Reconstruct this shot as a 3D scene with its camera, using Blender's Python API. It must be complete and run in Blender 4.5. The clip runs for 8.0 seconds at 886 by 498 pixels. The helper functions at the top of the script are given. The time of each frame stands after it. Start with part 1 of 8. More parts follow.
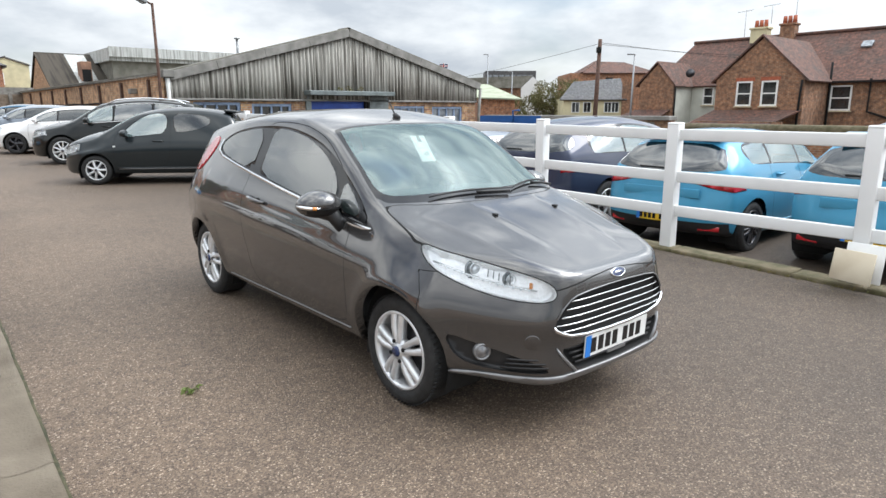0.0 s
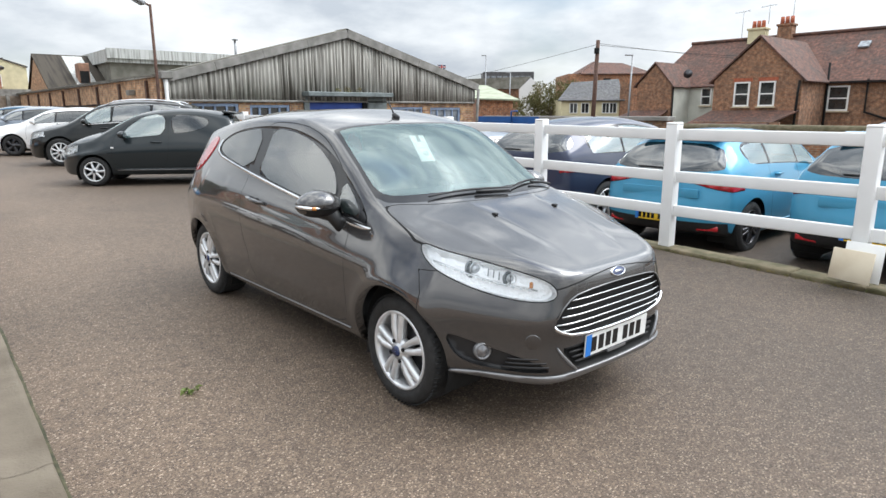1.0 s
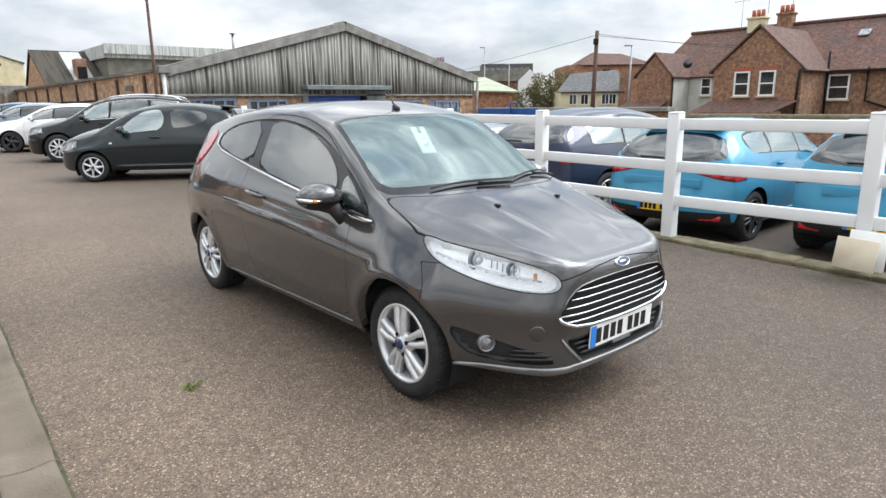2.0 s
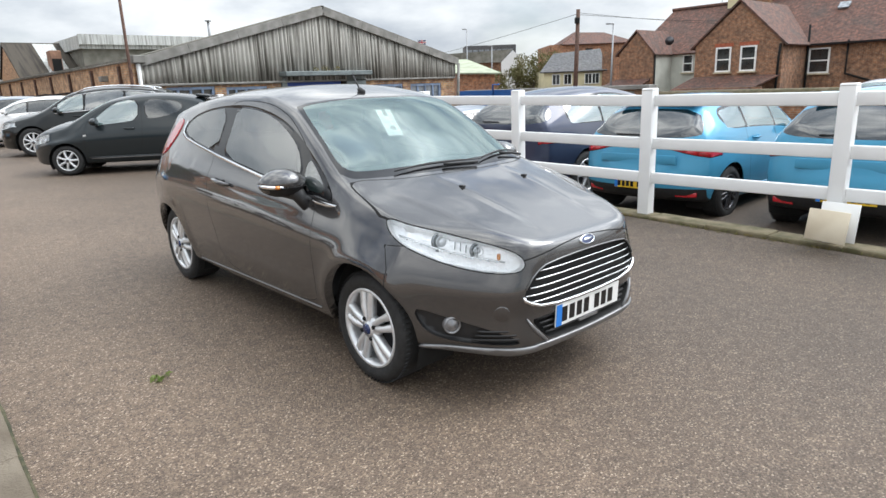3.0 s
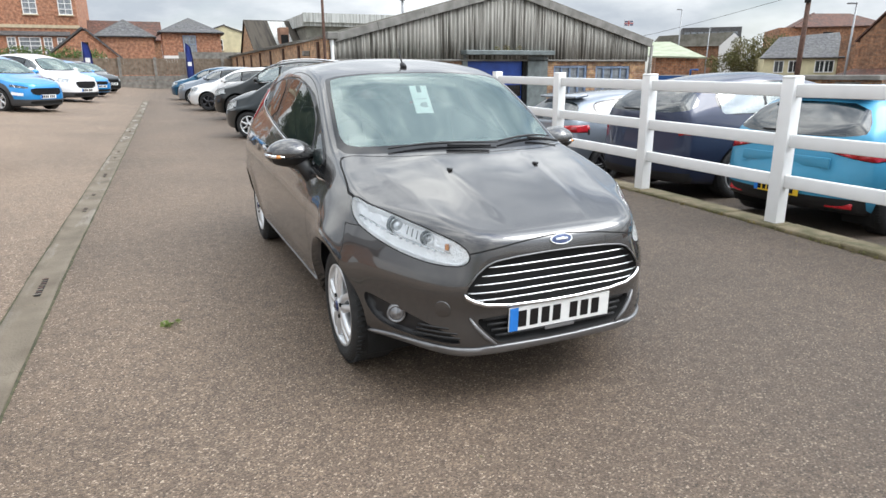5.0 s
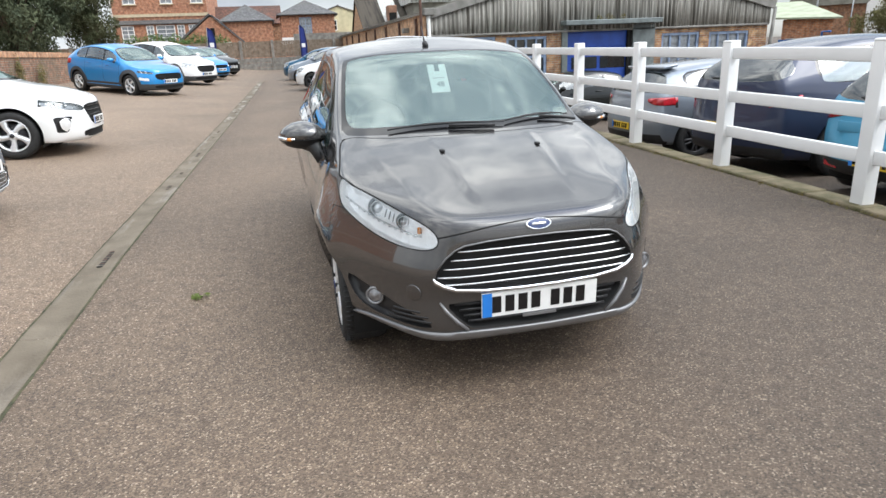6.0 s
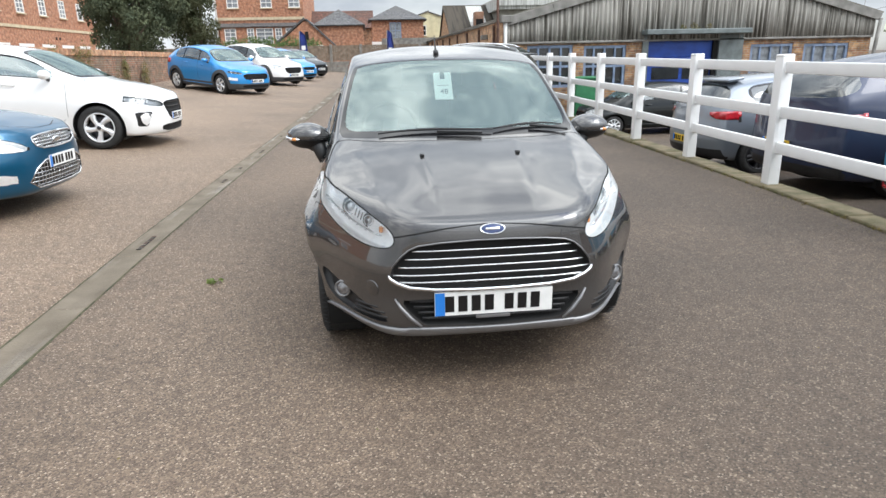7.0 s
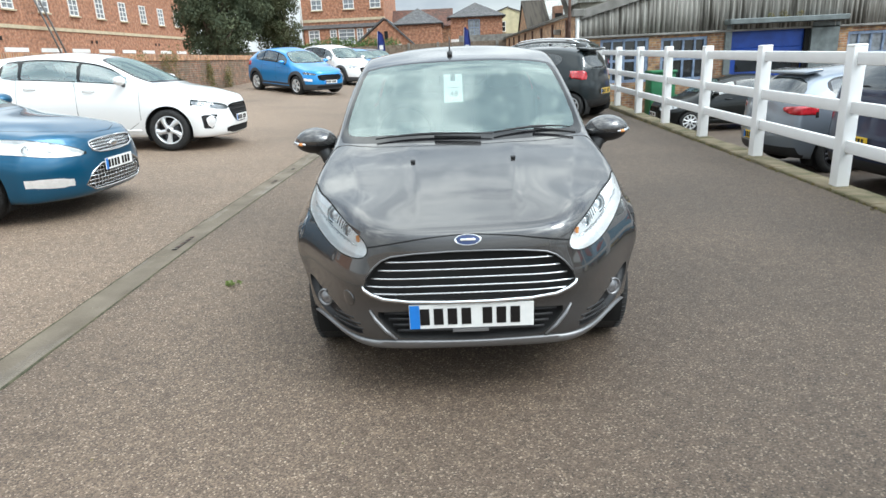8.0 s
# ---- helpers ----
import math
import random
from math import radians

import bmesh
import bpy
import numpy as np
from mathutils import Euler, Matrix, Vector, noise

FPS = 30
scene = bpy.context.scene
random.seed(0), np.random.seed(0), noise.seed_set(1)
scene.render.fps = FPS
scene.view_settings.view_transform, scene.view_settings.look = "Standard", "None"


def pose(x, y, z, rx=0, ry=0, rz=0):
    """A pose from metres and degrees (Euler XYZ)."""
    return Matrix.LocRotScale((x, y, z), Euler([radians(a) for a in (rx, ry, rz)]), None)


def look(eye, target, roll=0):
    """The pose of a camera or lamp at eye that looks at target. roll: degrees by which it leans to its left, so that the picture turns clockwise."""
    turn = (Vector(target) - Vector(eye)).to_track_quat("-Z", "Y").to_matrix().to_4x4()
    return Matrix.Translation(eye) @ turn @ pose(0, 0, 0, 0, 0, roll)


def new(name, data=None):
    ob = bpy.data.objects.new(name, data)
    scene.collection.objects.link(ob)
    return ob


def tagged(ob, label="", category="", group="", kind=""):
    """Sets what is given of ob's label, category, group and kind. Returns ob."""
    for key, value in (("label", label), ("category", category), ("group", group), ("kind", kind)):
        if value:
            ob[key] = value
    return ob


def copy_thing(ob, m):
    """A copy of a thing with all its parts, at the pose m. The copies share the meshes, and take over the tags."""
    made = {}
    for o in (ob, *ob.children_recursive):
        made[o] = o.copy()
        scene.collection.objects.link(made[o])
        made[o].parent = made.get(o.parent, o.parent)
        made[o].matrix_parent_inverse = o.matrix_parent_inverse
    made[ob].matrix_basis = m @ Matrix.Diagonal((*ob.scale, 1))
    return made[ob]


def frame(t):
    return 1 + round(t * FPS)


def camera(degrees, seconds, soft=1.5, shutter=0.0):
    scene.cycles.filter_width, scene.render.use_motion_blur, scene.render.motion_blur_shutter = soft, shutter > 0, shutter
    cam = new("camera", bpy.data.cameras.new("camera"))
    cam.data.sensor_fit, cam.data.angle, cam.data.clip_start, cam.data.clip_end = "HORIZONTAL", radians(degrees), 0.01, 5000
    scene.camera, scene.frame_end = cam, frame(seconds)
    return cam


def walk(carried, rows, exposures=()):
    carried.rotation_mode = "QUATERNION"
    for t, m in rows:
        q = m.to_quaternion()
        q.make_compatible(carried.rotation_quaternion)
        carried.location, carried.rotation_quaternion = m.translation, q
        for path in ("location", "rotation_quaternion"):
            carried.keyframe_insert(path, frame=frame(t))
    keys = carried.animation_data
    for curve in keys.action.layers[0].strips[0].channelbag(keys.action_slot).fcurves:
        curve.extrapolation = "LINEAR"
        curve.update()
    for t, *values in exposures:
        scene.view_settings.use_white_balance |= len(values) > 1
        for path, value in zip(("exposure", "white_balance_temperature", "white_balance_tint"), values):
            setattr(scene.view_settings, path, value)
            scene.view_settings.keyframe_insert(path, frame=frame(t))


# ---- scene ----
cam = camera(70.0, 8.0, soft=1.5)
PATH = [
    (0, (-2.602, -2.451, 1.444), (-1.325, -0.974, 1.015), -0.1),
    (0.5, (-2.609, -2.443, 1.44), (-1.325, -0.97, 1.013), 0.3),
    (1, (-2.607, -2.445, 1.436), (-1.325, -0.97, 1.01), -0.2),
    (2.5, (-2.578, -2.406, 1.416), (-1.287, -0.952, 0.947), -1.2),
    (3, (-2.497, -2.482, 1.407), (-1.201, -1.041, 0.911), -2.2),
    (3.5, (-2.331, -2.616, 1.386), (-1.141, -1.085, 0.898), -2.4),
    (4, (-2.097, -2.675, 1.353), (-1.014, -1.074, 0.837), -2.0),
    (4.5, (-1.821, -2.734, 1.364), (-0.85, -1.069, 0.827), -3.1),
    (5, (-1.532, -2.918, 1.357), (-0.74, -1.161, 0.821), -0.4),
    (5.2, (-1.416, -2.99, 1.363), (-0.719, -1.206, 0.786), -1.7),
    (6.3, (-0.839, -3.125, 1.368), (-0.451, -1.254, 0.778), -1.4),
    (6.5, (-0.754, -3.186, 1.366), (-0.414, -1.302, 0.788), -0.9),
    (7, (-0.489, -3.297, 1.368), (-0.283, -1.393, 0.791), -1.3),
    (7.5, (-0.257, -3.248, 1.357), (-0.182, -1.336, 0.777), -1.5),
    (8, (-0.04, -3.211, 1.383), (-0.088, -1.298, 0.805), -2.7),
]
walk(cam, [(t, look(eye, target, roll)) for t, eye, target, roll in PATH], [(0, 0.0, 6500, 10), (7.2, 0.0, 6500, 10), (8, 0.0, 6280, 5)])

# ---- daylight: bright broken cloud, high soft sun ----
SUN_EL, SUN_AZ = radians(46), radians(118)
world = bpy.data.worlds.new("sky")
scene.world = world
world.use_nodes = True
wn, wl = world.node_tree.nodes, world.node_tree.links
wn.clear()
w_out = wn.new("ShaderNodeOutputWorld")
w_bg = wn.new("ShaderNodeBackground")
w_sky = wn.new("ShaderNodeTexSky")
w_sky.sky_type = "NISHITA"
w_sky.sun_disc = False
w_sky.sun_elevation, w_sky.sun_rotation = SUN_EL, SUN_AZ
w_tc = wn.new("ShaderNodeTexCoord")
w_map = wn.new("ShaderNodeMapping")
w_map.inputs["Scale"].default_value = (1.0, 1.0, 2.6)
w_n1 = wn.new("ShaderNodeTexNoise")
w_n1.inputs["Scale"].default_value, w_n1.inputs["Detail"].default_value = 2.6, 7
w_n1.inputs["Roughness"].default_value = 0.55
w_r1 = wn.new("ShaderNodeValToRGB")
w_r1.color_ramp.elements[0].position, w_r1.color_ramp.elements[0].color = 0.36, (4.9, 5.45, 6.1, 1)
w_r1.color_ramp.elements[1].position, w_r1.color_ramp.elements[1].color = 0.60, (9.8, 10.2, 10.4, 1)
w_n2 = wn.new("ShaderNodeTexNoise")
w_n2.inputs["Scale"].default_value, w_n2.inputs["Detail"].default_value = 1.9, 5
w_r2 = wn.new("ShaderNodeValToRGB")
w_r2.color_ramp.elements[0].position, w_r2.color_ramp.elements[1].position = 0.30, 0.44
w_mix = wn.new("ShaderNodeMixRGB")
wl.new(w_tc.outputs["Generated"], w_map.inputs["Vector"])
wl.new(w_map.outputs["Vector"], w_n1.inputs["Vector"])
wl.new(w_map.outputs["Vector"], w_n2.inputs["Vector"])
wl.new(w_n1.outputs["Fac"], w_r1.inputs["Fac"])
wl.new(w_n2.outputs["Fac"], w_r2.inputs["Fac"])
wl.new(w_r2.outputs["Color"], w_mix.inputs["Fac"])
wl.new(w_sky.outputs["Color"], w_mix.inputs["Color1"])
wl.new(w_r1.outputs["Color"], w_mix.inputs["Color2"])
# an overcast sky is brightest overhead
w_sep = wn.new("ShaderNodeSeparateXYZ")
wl.new(w_tc.outputs["Generated"], w_sep.inputs[0])
w_up = wn.new("ShaderNodeMapRange")
w_up.inputs["From Min"].default_value, w_up.inputs["From Max"].default_value = 0.05, 1.0
w_up.inputs["To Min"].default_value, w_up.inputs["To Max"].default_value = 1.1, 2.75
wl.new(w_sep.outputs["Z"], w_up.inputs["Value"])
w_mul = wn.new("ShaderNodeMixRGB")
w_mul.blend_type, w_mul.inputs["Fac"].default_value = "MULTIPLY", 1.0
wl.new(w_mix.outputs["Color"], w_mul.inputs["Color1"])
wl.new(w_up.outputs["Result"], w_mul.inputs["Color2"])
# thin cloud glows round the hidden sun
w_dot = wn.new("ShaderNodeVectorMath")
w_dot.operation = "DOT_PRODUCT"
w_dot.inputs[1].default_value = (math.sin(SUN_AZ) * math.cos(SUN_EL), math.cos(SUN_AZ) * math.cos(SUN_EL), math.sin(SUN_EL))
wl.new(w_tc.outputs["Generated"], w_dot.inputs[0])
w_max = wn.new("ShaderNodeMath")
w_max.operation = "MAXIMUM"
w_max.inputs[1].default_value = 0.0
wl.new(w_dot.outputs["Value"], w_max.inputs[0])
w_pow = wn.new("ShaderNodeMath")
w_pow.operation = "POWER"
w_pow.inputs[1].default_value = 7.0
wl.new(w_max.outputs[0], w_pow.inputs[0])
w_gl = wn.new("ShaderNodeMath")
w_gl.operation = "MULTIPLY_ADD"
w_gl.inputs[1].default_value, w_gl.inputs[2].default_value = 2.2, 1.0
wl.new(w_pow.outputs[0], w_gl.inputs[0])
w_fin = wn.new("ShaderNodeMixRGB")
w_fin.blend_type, w_fin.inputs["Fac"].default_value = "MULTIPLY", 1.0
wl.new(w_mul.outputs["Color"], w_fin.inputs["Color1"])
wl.new(w_gl.outputs[0], w_fin.inputs["Color2"])
# overhead the cloud is broken into bright heads and grey-blue hollows
w_n3 = wn.new("ShaderNodeTexNoise")
w_n3.inputs["Scale"].default_value, w_n3.inputs["Detail"].default_value = 3.4, 8
w_n3.inputs["Roughness"].default_value = 0.6
wl.new(w_tc.outputs["Generated"], w_n3.inputs["Vector"])
w_r3 = wn.new("ShaderNodeValToRGB")
w_r3.color_ramp.elements[0].position, w_r3.color_ramp.elements[0].color = 0.44, (0.64, 0.665, 0.71, 1)
w_r3.color_ramp.elements[1].position, w_r3.color_ramp.elements[1].color = 0.62, (1.48, 1.45, 1.41, 1)
wl.new(w_n3.outputs["Fac"], w_r3.inputs["Fac"])
w_hi = wn.new("ShaderNodeMapRange")
w_hi.inputs["From Min"].default_value, w_hi.inputs["From Max"].default_value = 0.18, 0.45
wl.new(w_sep.outputs["Z"], w_hi.inputs["Value"])
w_brk = wn.new("ShaderNodeMixRGB")
w_brk.blend_type = "MULTIPLY"
wl.new(w_hi.outputs["Result"], w_brk.inputs["Fac"])
wl.new(w_fin.outputs["Color"], w_brk.inputs["Color1"])
wl.new(w_r3.outputs["Color"], w_brk.inputs["Color2"])
wl.new(w_brk.outputs["Color"], w_bg.inputs["Color"])
w_bg.inputs["Strength"].default_value = 0.1
wl.new(w_bg.outputs["Background"], w_out.inputs["Surface"])

sun = new("sun", bpy.data.lights.new("sun", "SUN"))
sun.data.energy, sun.data.angle, sun.data.color = 1.5, radians(24), (1.0, 0.98, 0.95)
sun.matrix_world = look((0, 0, 30), (30 * math.sin(SUN_AZ) * -1, 30 * math.cos(SUN_AZ) * -1, 30 - 30 * math.tan(SUN_EL)))


# ---- materials ----
def material(name, color, rough=0.6, metal=0.0, var=0.12, scale=8.0, bump=0.0, bump_scale=60.0, coat=0.0, color2=None, detail=6.0, spec=0.5):
    """Principled surface with a large and a fine scale of colour variation and a fine relief."""
    m = bpy.data.materials.new(name)
    m.use_nodes = True
    n, l = m.node_tree.nodes, m.node_tree.links
    b = n["Principled BSDF"]
    b.inputs["Roughness"].default_value = rough
    b.inputs["Metallic"].default_value = metal
    b.inputs["Coat Weight"].default_value = coat
    b.inputs["Specular IOR Level"].default_value = spec
    b.inputs["Coat Roughness"].default_value = 0.03
    tc = n.new("ShaderNodeTexCoord")
    n1 = n.new("ShaderNodeTexNoise")
    n1.inputs["Scale"].default_value, n1.inputs["Detail"].default_value = scale, detail
    l.new(tc.outputs["Object"], n1.inputs["Vector"])
    r = n.new("ShaderNodeValToRGB")
    c2 = color2 or tuple(min(1, c * (1 + var)) for c in color)
    c1 = color if color2 else tuple(c * (1 - var) for c in color)
    r.color_ramp.elements[0].position, r.color_ramp.elements[0].color = 0.35, (*c1, 1)
    r.color_ramp.elements[1].position, r.color_ramp.elements[1].color = 0.65, (*c2, 1)
    l.new(n1.outputs["Fac"], r.inputs["Fac"])
    l.new(r.outputs["Color"], b.inputs["Base Color"])
    if bump:
        n2 = n.new("ShaderNodeTexNoise")
        n2.inputs["Scale"].default_value, n2.inputs["Detail"].default_value = bump_scale, 4
        l.new(tc.outputs["Object"], n2.inputs["Vector"])
        bp = n.new("ShaderNodeBump")
        bp.inputs["Strength"].default_value, bp.inputs["Distance"].default_value = bump, 0.01
        l.new(n2.outputs["Fac"], bp.inputs["Height"])
        l.new(bp.outputs["Normal"], b.inputs["Normal"])
    return m


def paint(name, color, metal=0.55, rough=0.32, coat_ior=1.5, spec=0.5):
    """Car paint: fine flake under a clear coat."""
    m = material(name, color, rough, metal, 0.03, 300.0, coat=1.0, detail=1.0, spec=spec)
    m.node_tree.nodes["Principled BSDF"].inputs["Coat IOR"].default_value = coat_ior
    return m


def glass(name, tint, gloss=0.02, ior=2.0, haze=0.03, sheen=(1, 1, 1)):
    """Thin tinted pane: seen through, with a mirror of the sky that grows at a slant."""
    m = bpy.data.materials.new(name)
    m.use_nodes = True
    n, l = m.node_tree.nodes, m.node_tree.links
    n.clear()
    o = n.new("ShaderNodeOutputMaterial")
    t = n.new("ShaderNodeBsdfTransparent")
    t.inputs["Color"].default_value = (*tint, 1)
    g = n.new("ShaderNodeBsdfGlossy")
    g.inputs["Roughness"].default_value = gloss
    g.inputs["Color"].default_value = (*sheen, 1)
    f = n.new("ShaderNodeFresnel")
    f.inputs["IOR"].default_value = ior
    mx = n.new("ShaderNodeMixShader")
    l.new(f.outputs["Fac"], mx.inputs["Fac"])
    l.new(t.outputs["BSDF"], mx.inputs[1])
    l.new(g.outputs["BSDF"], mx.inputs[2])
    # pale teal diffuse layer, painted in for reflected brightness on the pane
    d = n.new("ShaderNodeBsdfDiffuse")
    d.inputs["Color"].default_value = (0.54, 0.82, 0.80, 1)
    m2 = n.new("ShaderNodeMixShader")
    m2.inputs["Fac"].default_value = haze
    l.new(mx.outputs["Shader"], m2.inputs[1])
    l.new(d.outputs["BSDF"], m2.inputs[2])
    l.new(m2.outputs["Shader"], o.inputs["Surface"])
    return m


M = {}
M["fiesta"] = paint("grey_metallic_paint", (0.040, 0.038, 0.0375), 0.35, 0.24, 1.7)
M["black_car"] = paint("black_metallic_paint", (0.004, 0.006, 0.006), 0.0, 0.35, 1.35, 0.2)
M["char_car"] = paint("charcoal_paint", (0.011, 0.0165, 0.019), 0.1, 0.35, 1.35, 0.25)
M["white_car"] = paint("white_paint", (0.78, 0.78, 0.77), 0.0, 0.3)
M["navy_car"] = paint("navy_paint", (0.022, 0.030, 0.062), 0.3, 0.45, 1.35, 0.3)
M["sky_car"] = paint("light_blue_paint", (0.06, 0.285, 0.45), 0.2, 0.5, 1.3, 0.3)
M["mid_blue"] = paint("mid_blue_paint", (0.005, 0.078, 0.155), 0.45, 0.3, 1.4, 0.3)
M["kona_blue"] = paint("bright_blue_paint", (0.010, 0.23, 0.56), 0.25, 0.3)
M["silver_car"] = paint("silver_paint", (0.22, 0.25, 0.29), 0.5, 0.3)
M["glass"] = glass("car_window_glass", (0.74, 0.84, 0.80), 0.01, 2.7, 0.02)
# strong pale layer here stands in for bright sky mirrored in side windows
M["side_glass"] = glass("pale_green_side_glass", (0.80, 0.90, 0.86), 0.02, 3.0, 0.13)
M["screen"] = glass("windscreen_glass", (0.78, 0.94, 0.91), 0.01, 2.3, 0.065, (0.88, 0.99, 0.97))
M["privacy"] = glass("dark_tinted_glass", (0.06, 0.07, 0.07), 0.02, 2.0, 0.01)
M["lens"] = glass("lamp_cover", (0.94, 0.95, 0.96), 0.02, 1.5, 0.02)
M["tyre"] = material("tyre_rubber", (0.018, 0.018, 0.018), 0.75, 0, 0.3, 30, 0.3, 200)
M["alloy"] = material("silver_alloy", (0.74, 0.75, 0.76), 0.32, 0.5, 0.06, 20)
M["dark_alloy"] = material("dark_alloy", (0.06, 0.06, 0.065), 0.35, 0.6, 0.1, 20)
M["chrome"] = material("chrome_trim", (0.80, 0.81, 0.82), 0.1, 1.0, 0.03, 30)
M["satin"] = material("satin_silver_plastic", (0.24, 0.24, 0.245), 0.36, 0.6, 0.05, 30)
M["bar"] = material("dulled_chrome_bar", (0.70, 0.71, 0.72), 0.22, 0.85, 0.05, 30)
M["black"] = material("black_plastic", (0.014, 0.014, 0.015), 0.5, 0, 0.2, 40)
M["gloss_black"] = material("gloss_black_plastic", (0.008, 0.008, 0.009), 0.12, 0, 0.1, 40)
M["dark"] = material("dark_cavity", (0.006, 0.006, 0.006), 0.9, 0, 0.2, 20)
M["cladding"] = material("grey_plastic_cladding", (0.045, 0.047, 0.05), 0.6, 0, 0.2, 60, 0.1, 300)
M["red_lamp"] = material("red_lamp_plastic", (0.42, 0.012, 0.02), 0.12, 0, 0.25, 25, coat=1.0)
M["amber"] = material("amber_lamp_plastic", (0.75, 0.28, 0.06), 0.2, 0, 0.15, 40, coat=1.0)
M["reflector"] = material("lamp_reflector", (0.95, 0.95, 0.95), 0.4, 0.75, 0.04, 25, 0.6, 55)
M["dark_reflector"] = material("smoked_lamp_reflector", (0.22, 0.23, 0.24), 0.25, 0.6, 0.3, 25)
M["seat"] = material("dark_seat_cloth", (0.035, 0.036, 0.04), 0.9, 0, 0.2, 60, 0.2, 400)
M["dash"] = material("grey_dashboard_plastic", (0.05, 0.053, 0.055), 0.7, 0, 0.15, 50, 0.1, 300)
M["plate_white"] = material("white_plate_plastic", (0.78, 0.78, 0.76), 0.3, 0, 0.03, 30)
M["plate_yellow"] = material("yellow_plate_plastic", (0.72, 0.46, 0.03), 0.3, 0, 0.03, 30)
M["plate_blue"] = material("blue_plate_band", (0.02, 0.19, 0.62), 0.3, 0, 0.03, 30)
M["badge_blue"] = material("blue_enamel", (0.015, 0.035, 0.12), 0.15, 0.2, 0.1, 30, coat=1.0)
M["paper"] = material("white_card", (0.8, 0.8, 0.78), 0.7, 0, 0.03, 20)
M["ink"] = material("grey_print", (0.13, 0.13, 0.14), 0.8, 0, 0.1, 50)
M["lamp_glass"] = material("projector_lens_glass", (0.72, 0.74, 0.76), 0.15, 0.3, 0.1, 30, coat=0.5)
M["fog_glass"] = material("fog_lamp_glass", (0.22, 0.22, 0.23), 0.12, 0.5, 0.3, 60, coat=1.0)
M["lining"] = material("pale_grey_lining", (0.42, 0.42, 0.40), 0.9, 0, 0.05, 20)

# ---- mesh tools ----
from mathutils.bvhtree import BVHTree
from mathutils.interpolate import poly_3d_calc


class Skin:
    """The smooth surface of a body before its panels are cut, so that all panels share its curvature."""

    def __init__(self, bm):
        bm.normal_update()
        bm.verts.ensure_lookup_table()
        bm.verts.index_update()
        self.co = [v.co.copy() for v in bm.verts]
        self.no = [v.normal.copy() for v in bm.verts]
        self.faces = [[v.index for v in f.verts] for f in bm.faces]
        self.tree = BVHTree.FromPolygons(self.co, self.faces)

    def normal(self, p):
        loc, n, i, d = self.tree.find_nearest(p)
        f = self.faces[i]
        w = poly_3d_calc([self.co[k] for k in f], loc)
        return sum((self.no[k] * a for k, a in zip(f, w)), Vector()).normalized()


def part(name, bm, mat, parent=None, label="", smooth=True, skin=None):
    """Links a bmesh as one mesh object, under a thing or a part."""
    me = bpy.data.meshes.new(name)
    bm.to_mesh(me)
    bm.free()
    for m in (mat if isinstance(mat, (list, tuple)) else [mat]):
        me.materials.append(m)
    if smooth:
        me.shade_smooth()
    if skin is not None:
        me.normals_split_custom_set_from_vertices([skin.normal(v.co) for v in me.vertices])
    ob = new(name, me)
    ob.parent = parent
    if label:
        ob["label"] = label
    return ob


def thing(name, label, category, group="", kind="", m=None):
    ob = tagged(new(name), label, category, group, kind)
    ob.empty_display_size = 0.1
    if m is not None:
        ob.matrix_basis = m
    return ob


def add_box(bm, sx, sy, sz, m=None, bevel=0.0, seg=1):
    """A box of full sizes, centred, with bevelled edges."""
    t = bmesh.new()
    bmesh.ops.create_cube(t, size=1.0)
    bmesh.ops.scale(t, vec=(sx, sy, sz), verts=t.verts)
    if bevel:
        bmesh.ops.bevel(t, geom=t.edges[:], offset=bevel, segments=seg, affect="EDGES", profile=0.6)
    join(bm, t, m)
    return bm


def join(bm, t, m=None):
    if m is not None:
        bmesh.ops.transform(t, matrix=m, verts=t.verts)
    me = bpy.data.meshes.new("tmp")
    t.to_mesh(me)
    t.free()
    bm.from_mesh(me)
    bpy.data.meshes.remove(me)
    return bm


def box(x0, x1, y0, y1, z0, z1, bevel=0.0, seg=1):
    return add_box(bmesh.new(), x1 - x0, y1 - y0, z1 - z0, pose((x0 + x1) / 2, (y0 + y1) / 2, (z0 + z1) / 2), bevel, seg)


def add_cyl(bm, r0, r1, h, m=None, n=24, caps=True):
    t = bmesh.new()
    bmesh.ops.create_cone(t, cap_ends=caps, segments=n, radius1=r0, radius2=r1, depth=h)
    return join(bm, t, m)


def add_tube(bm, pts, r, n=8):
    """A round bar along points; r one radius or one a point."""
    pts = [Vector(p) for p in pts]
    rs = r if isinstance(r, (list, tuple)) else [r] * len(pts)
    rings = []
    for i, p in enumerate(pts):
        d = (pts[min(i + 1, len(pts) - 1)] - pts[max(i - 1, 0)]).normalized()
        q = d.to_track_quat("Z", "X")
        rings.append([bm.verts.new(p + q @ Vector((rs[i] * math.cos(a), rs[i] * math.sin(a), 0))) for a in [2 * math.pi * k / n for k in range(n)]])
    for a, b in zip(rings, rings[1:]):
        for k in range(n):
            bm.faces.new((a[k], a[(k + 1) % n], b[(k + 1) % n], b[k]))
    bm.faces.new(rings[0][::-1])
    bm.faces.new(rings[-1])
    return bm


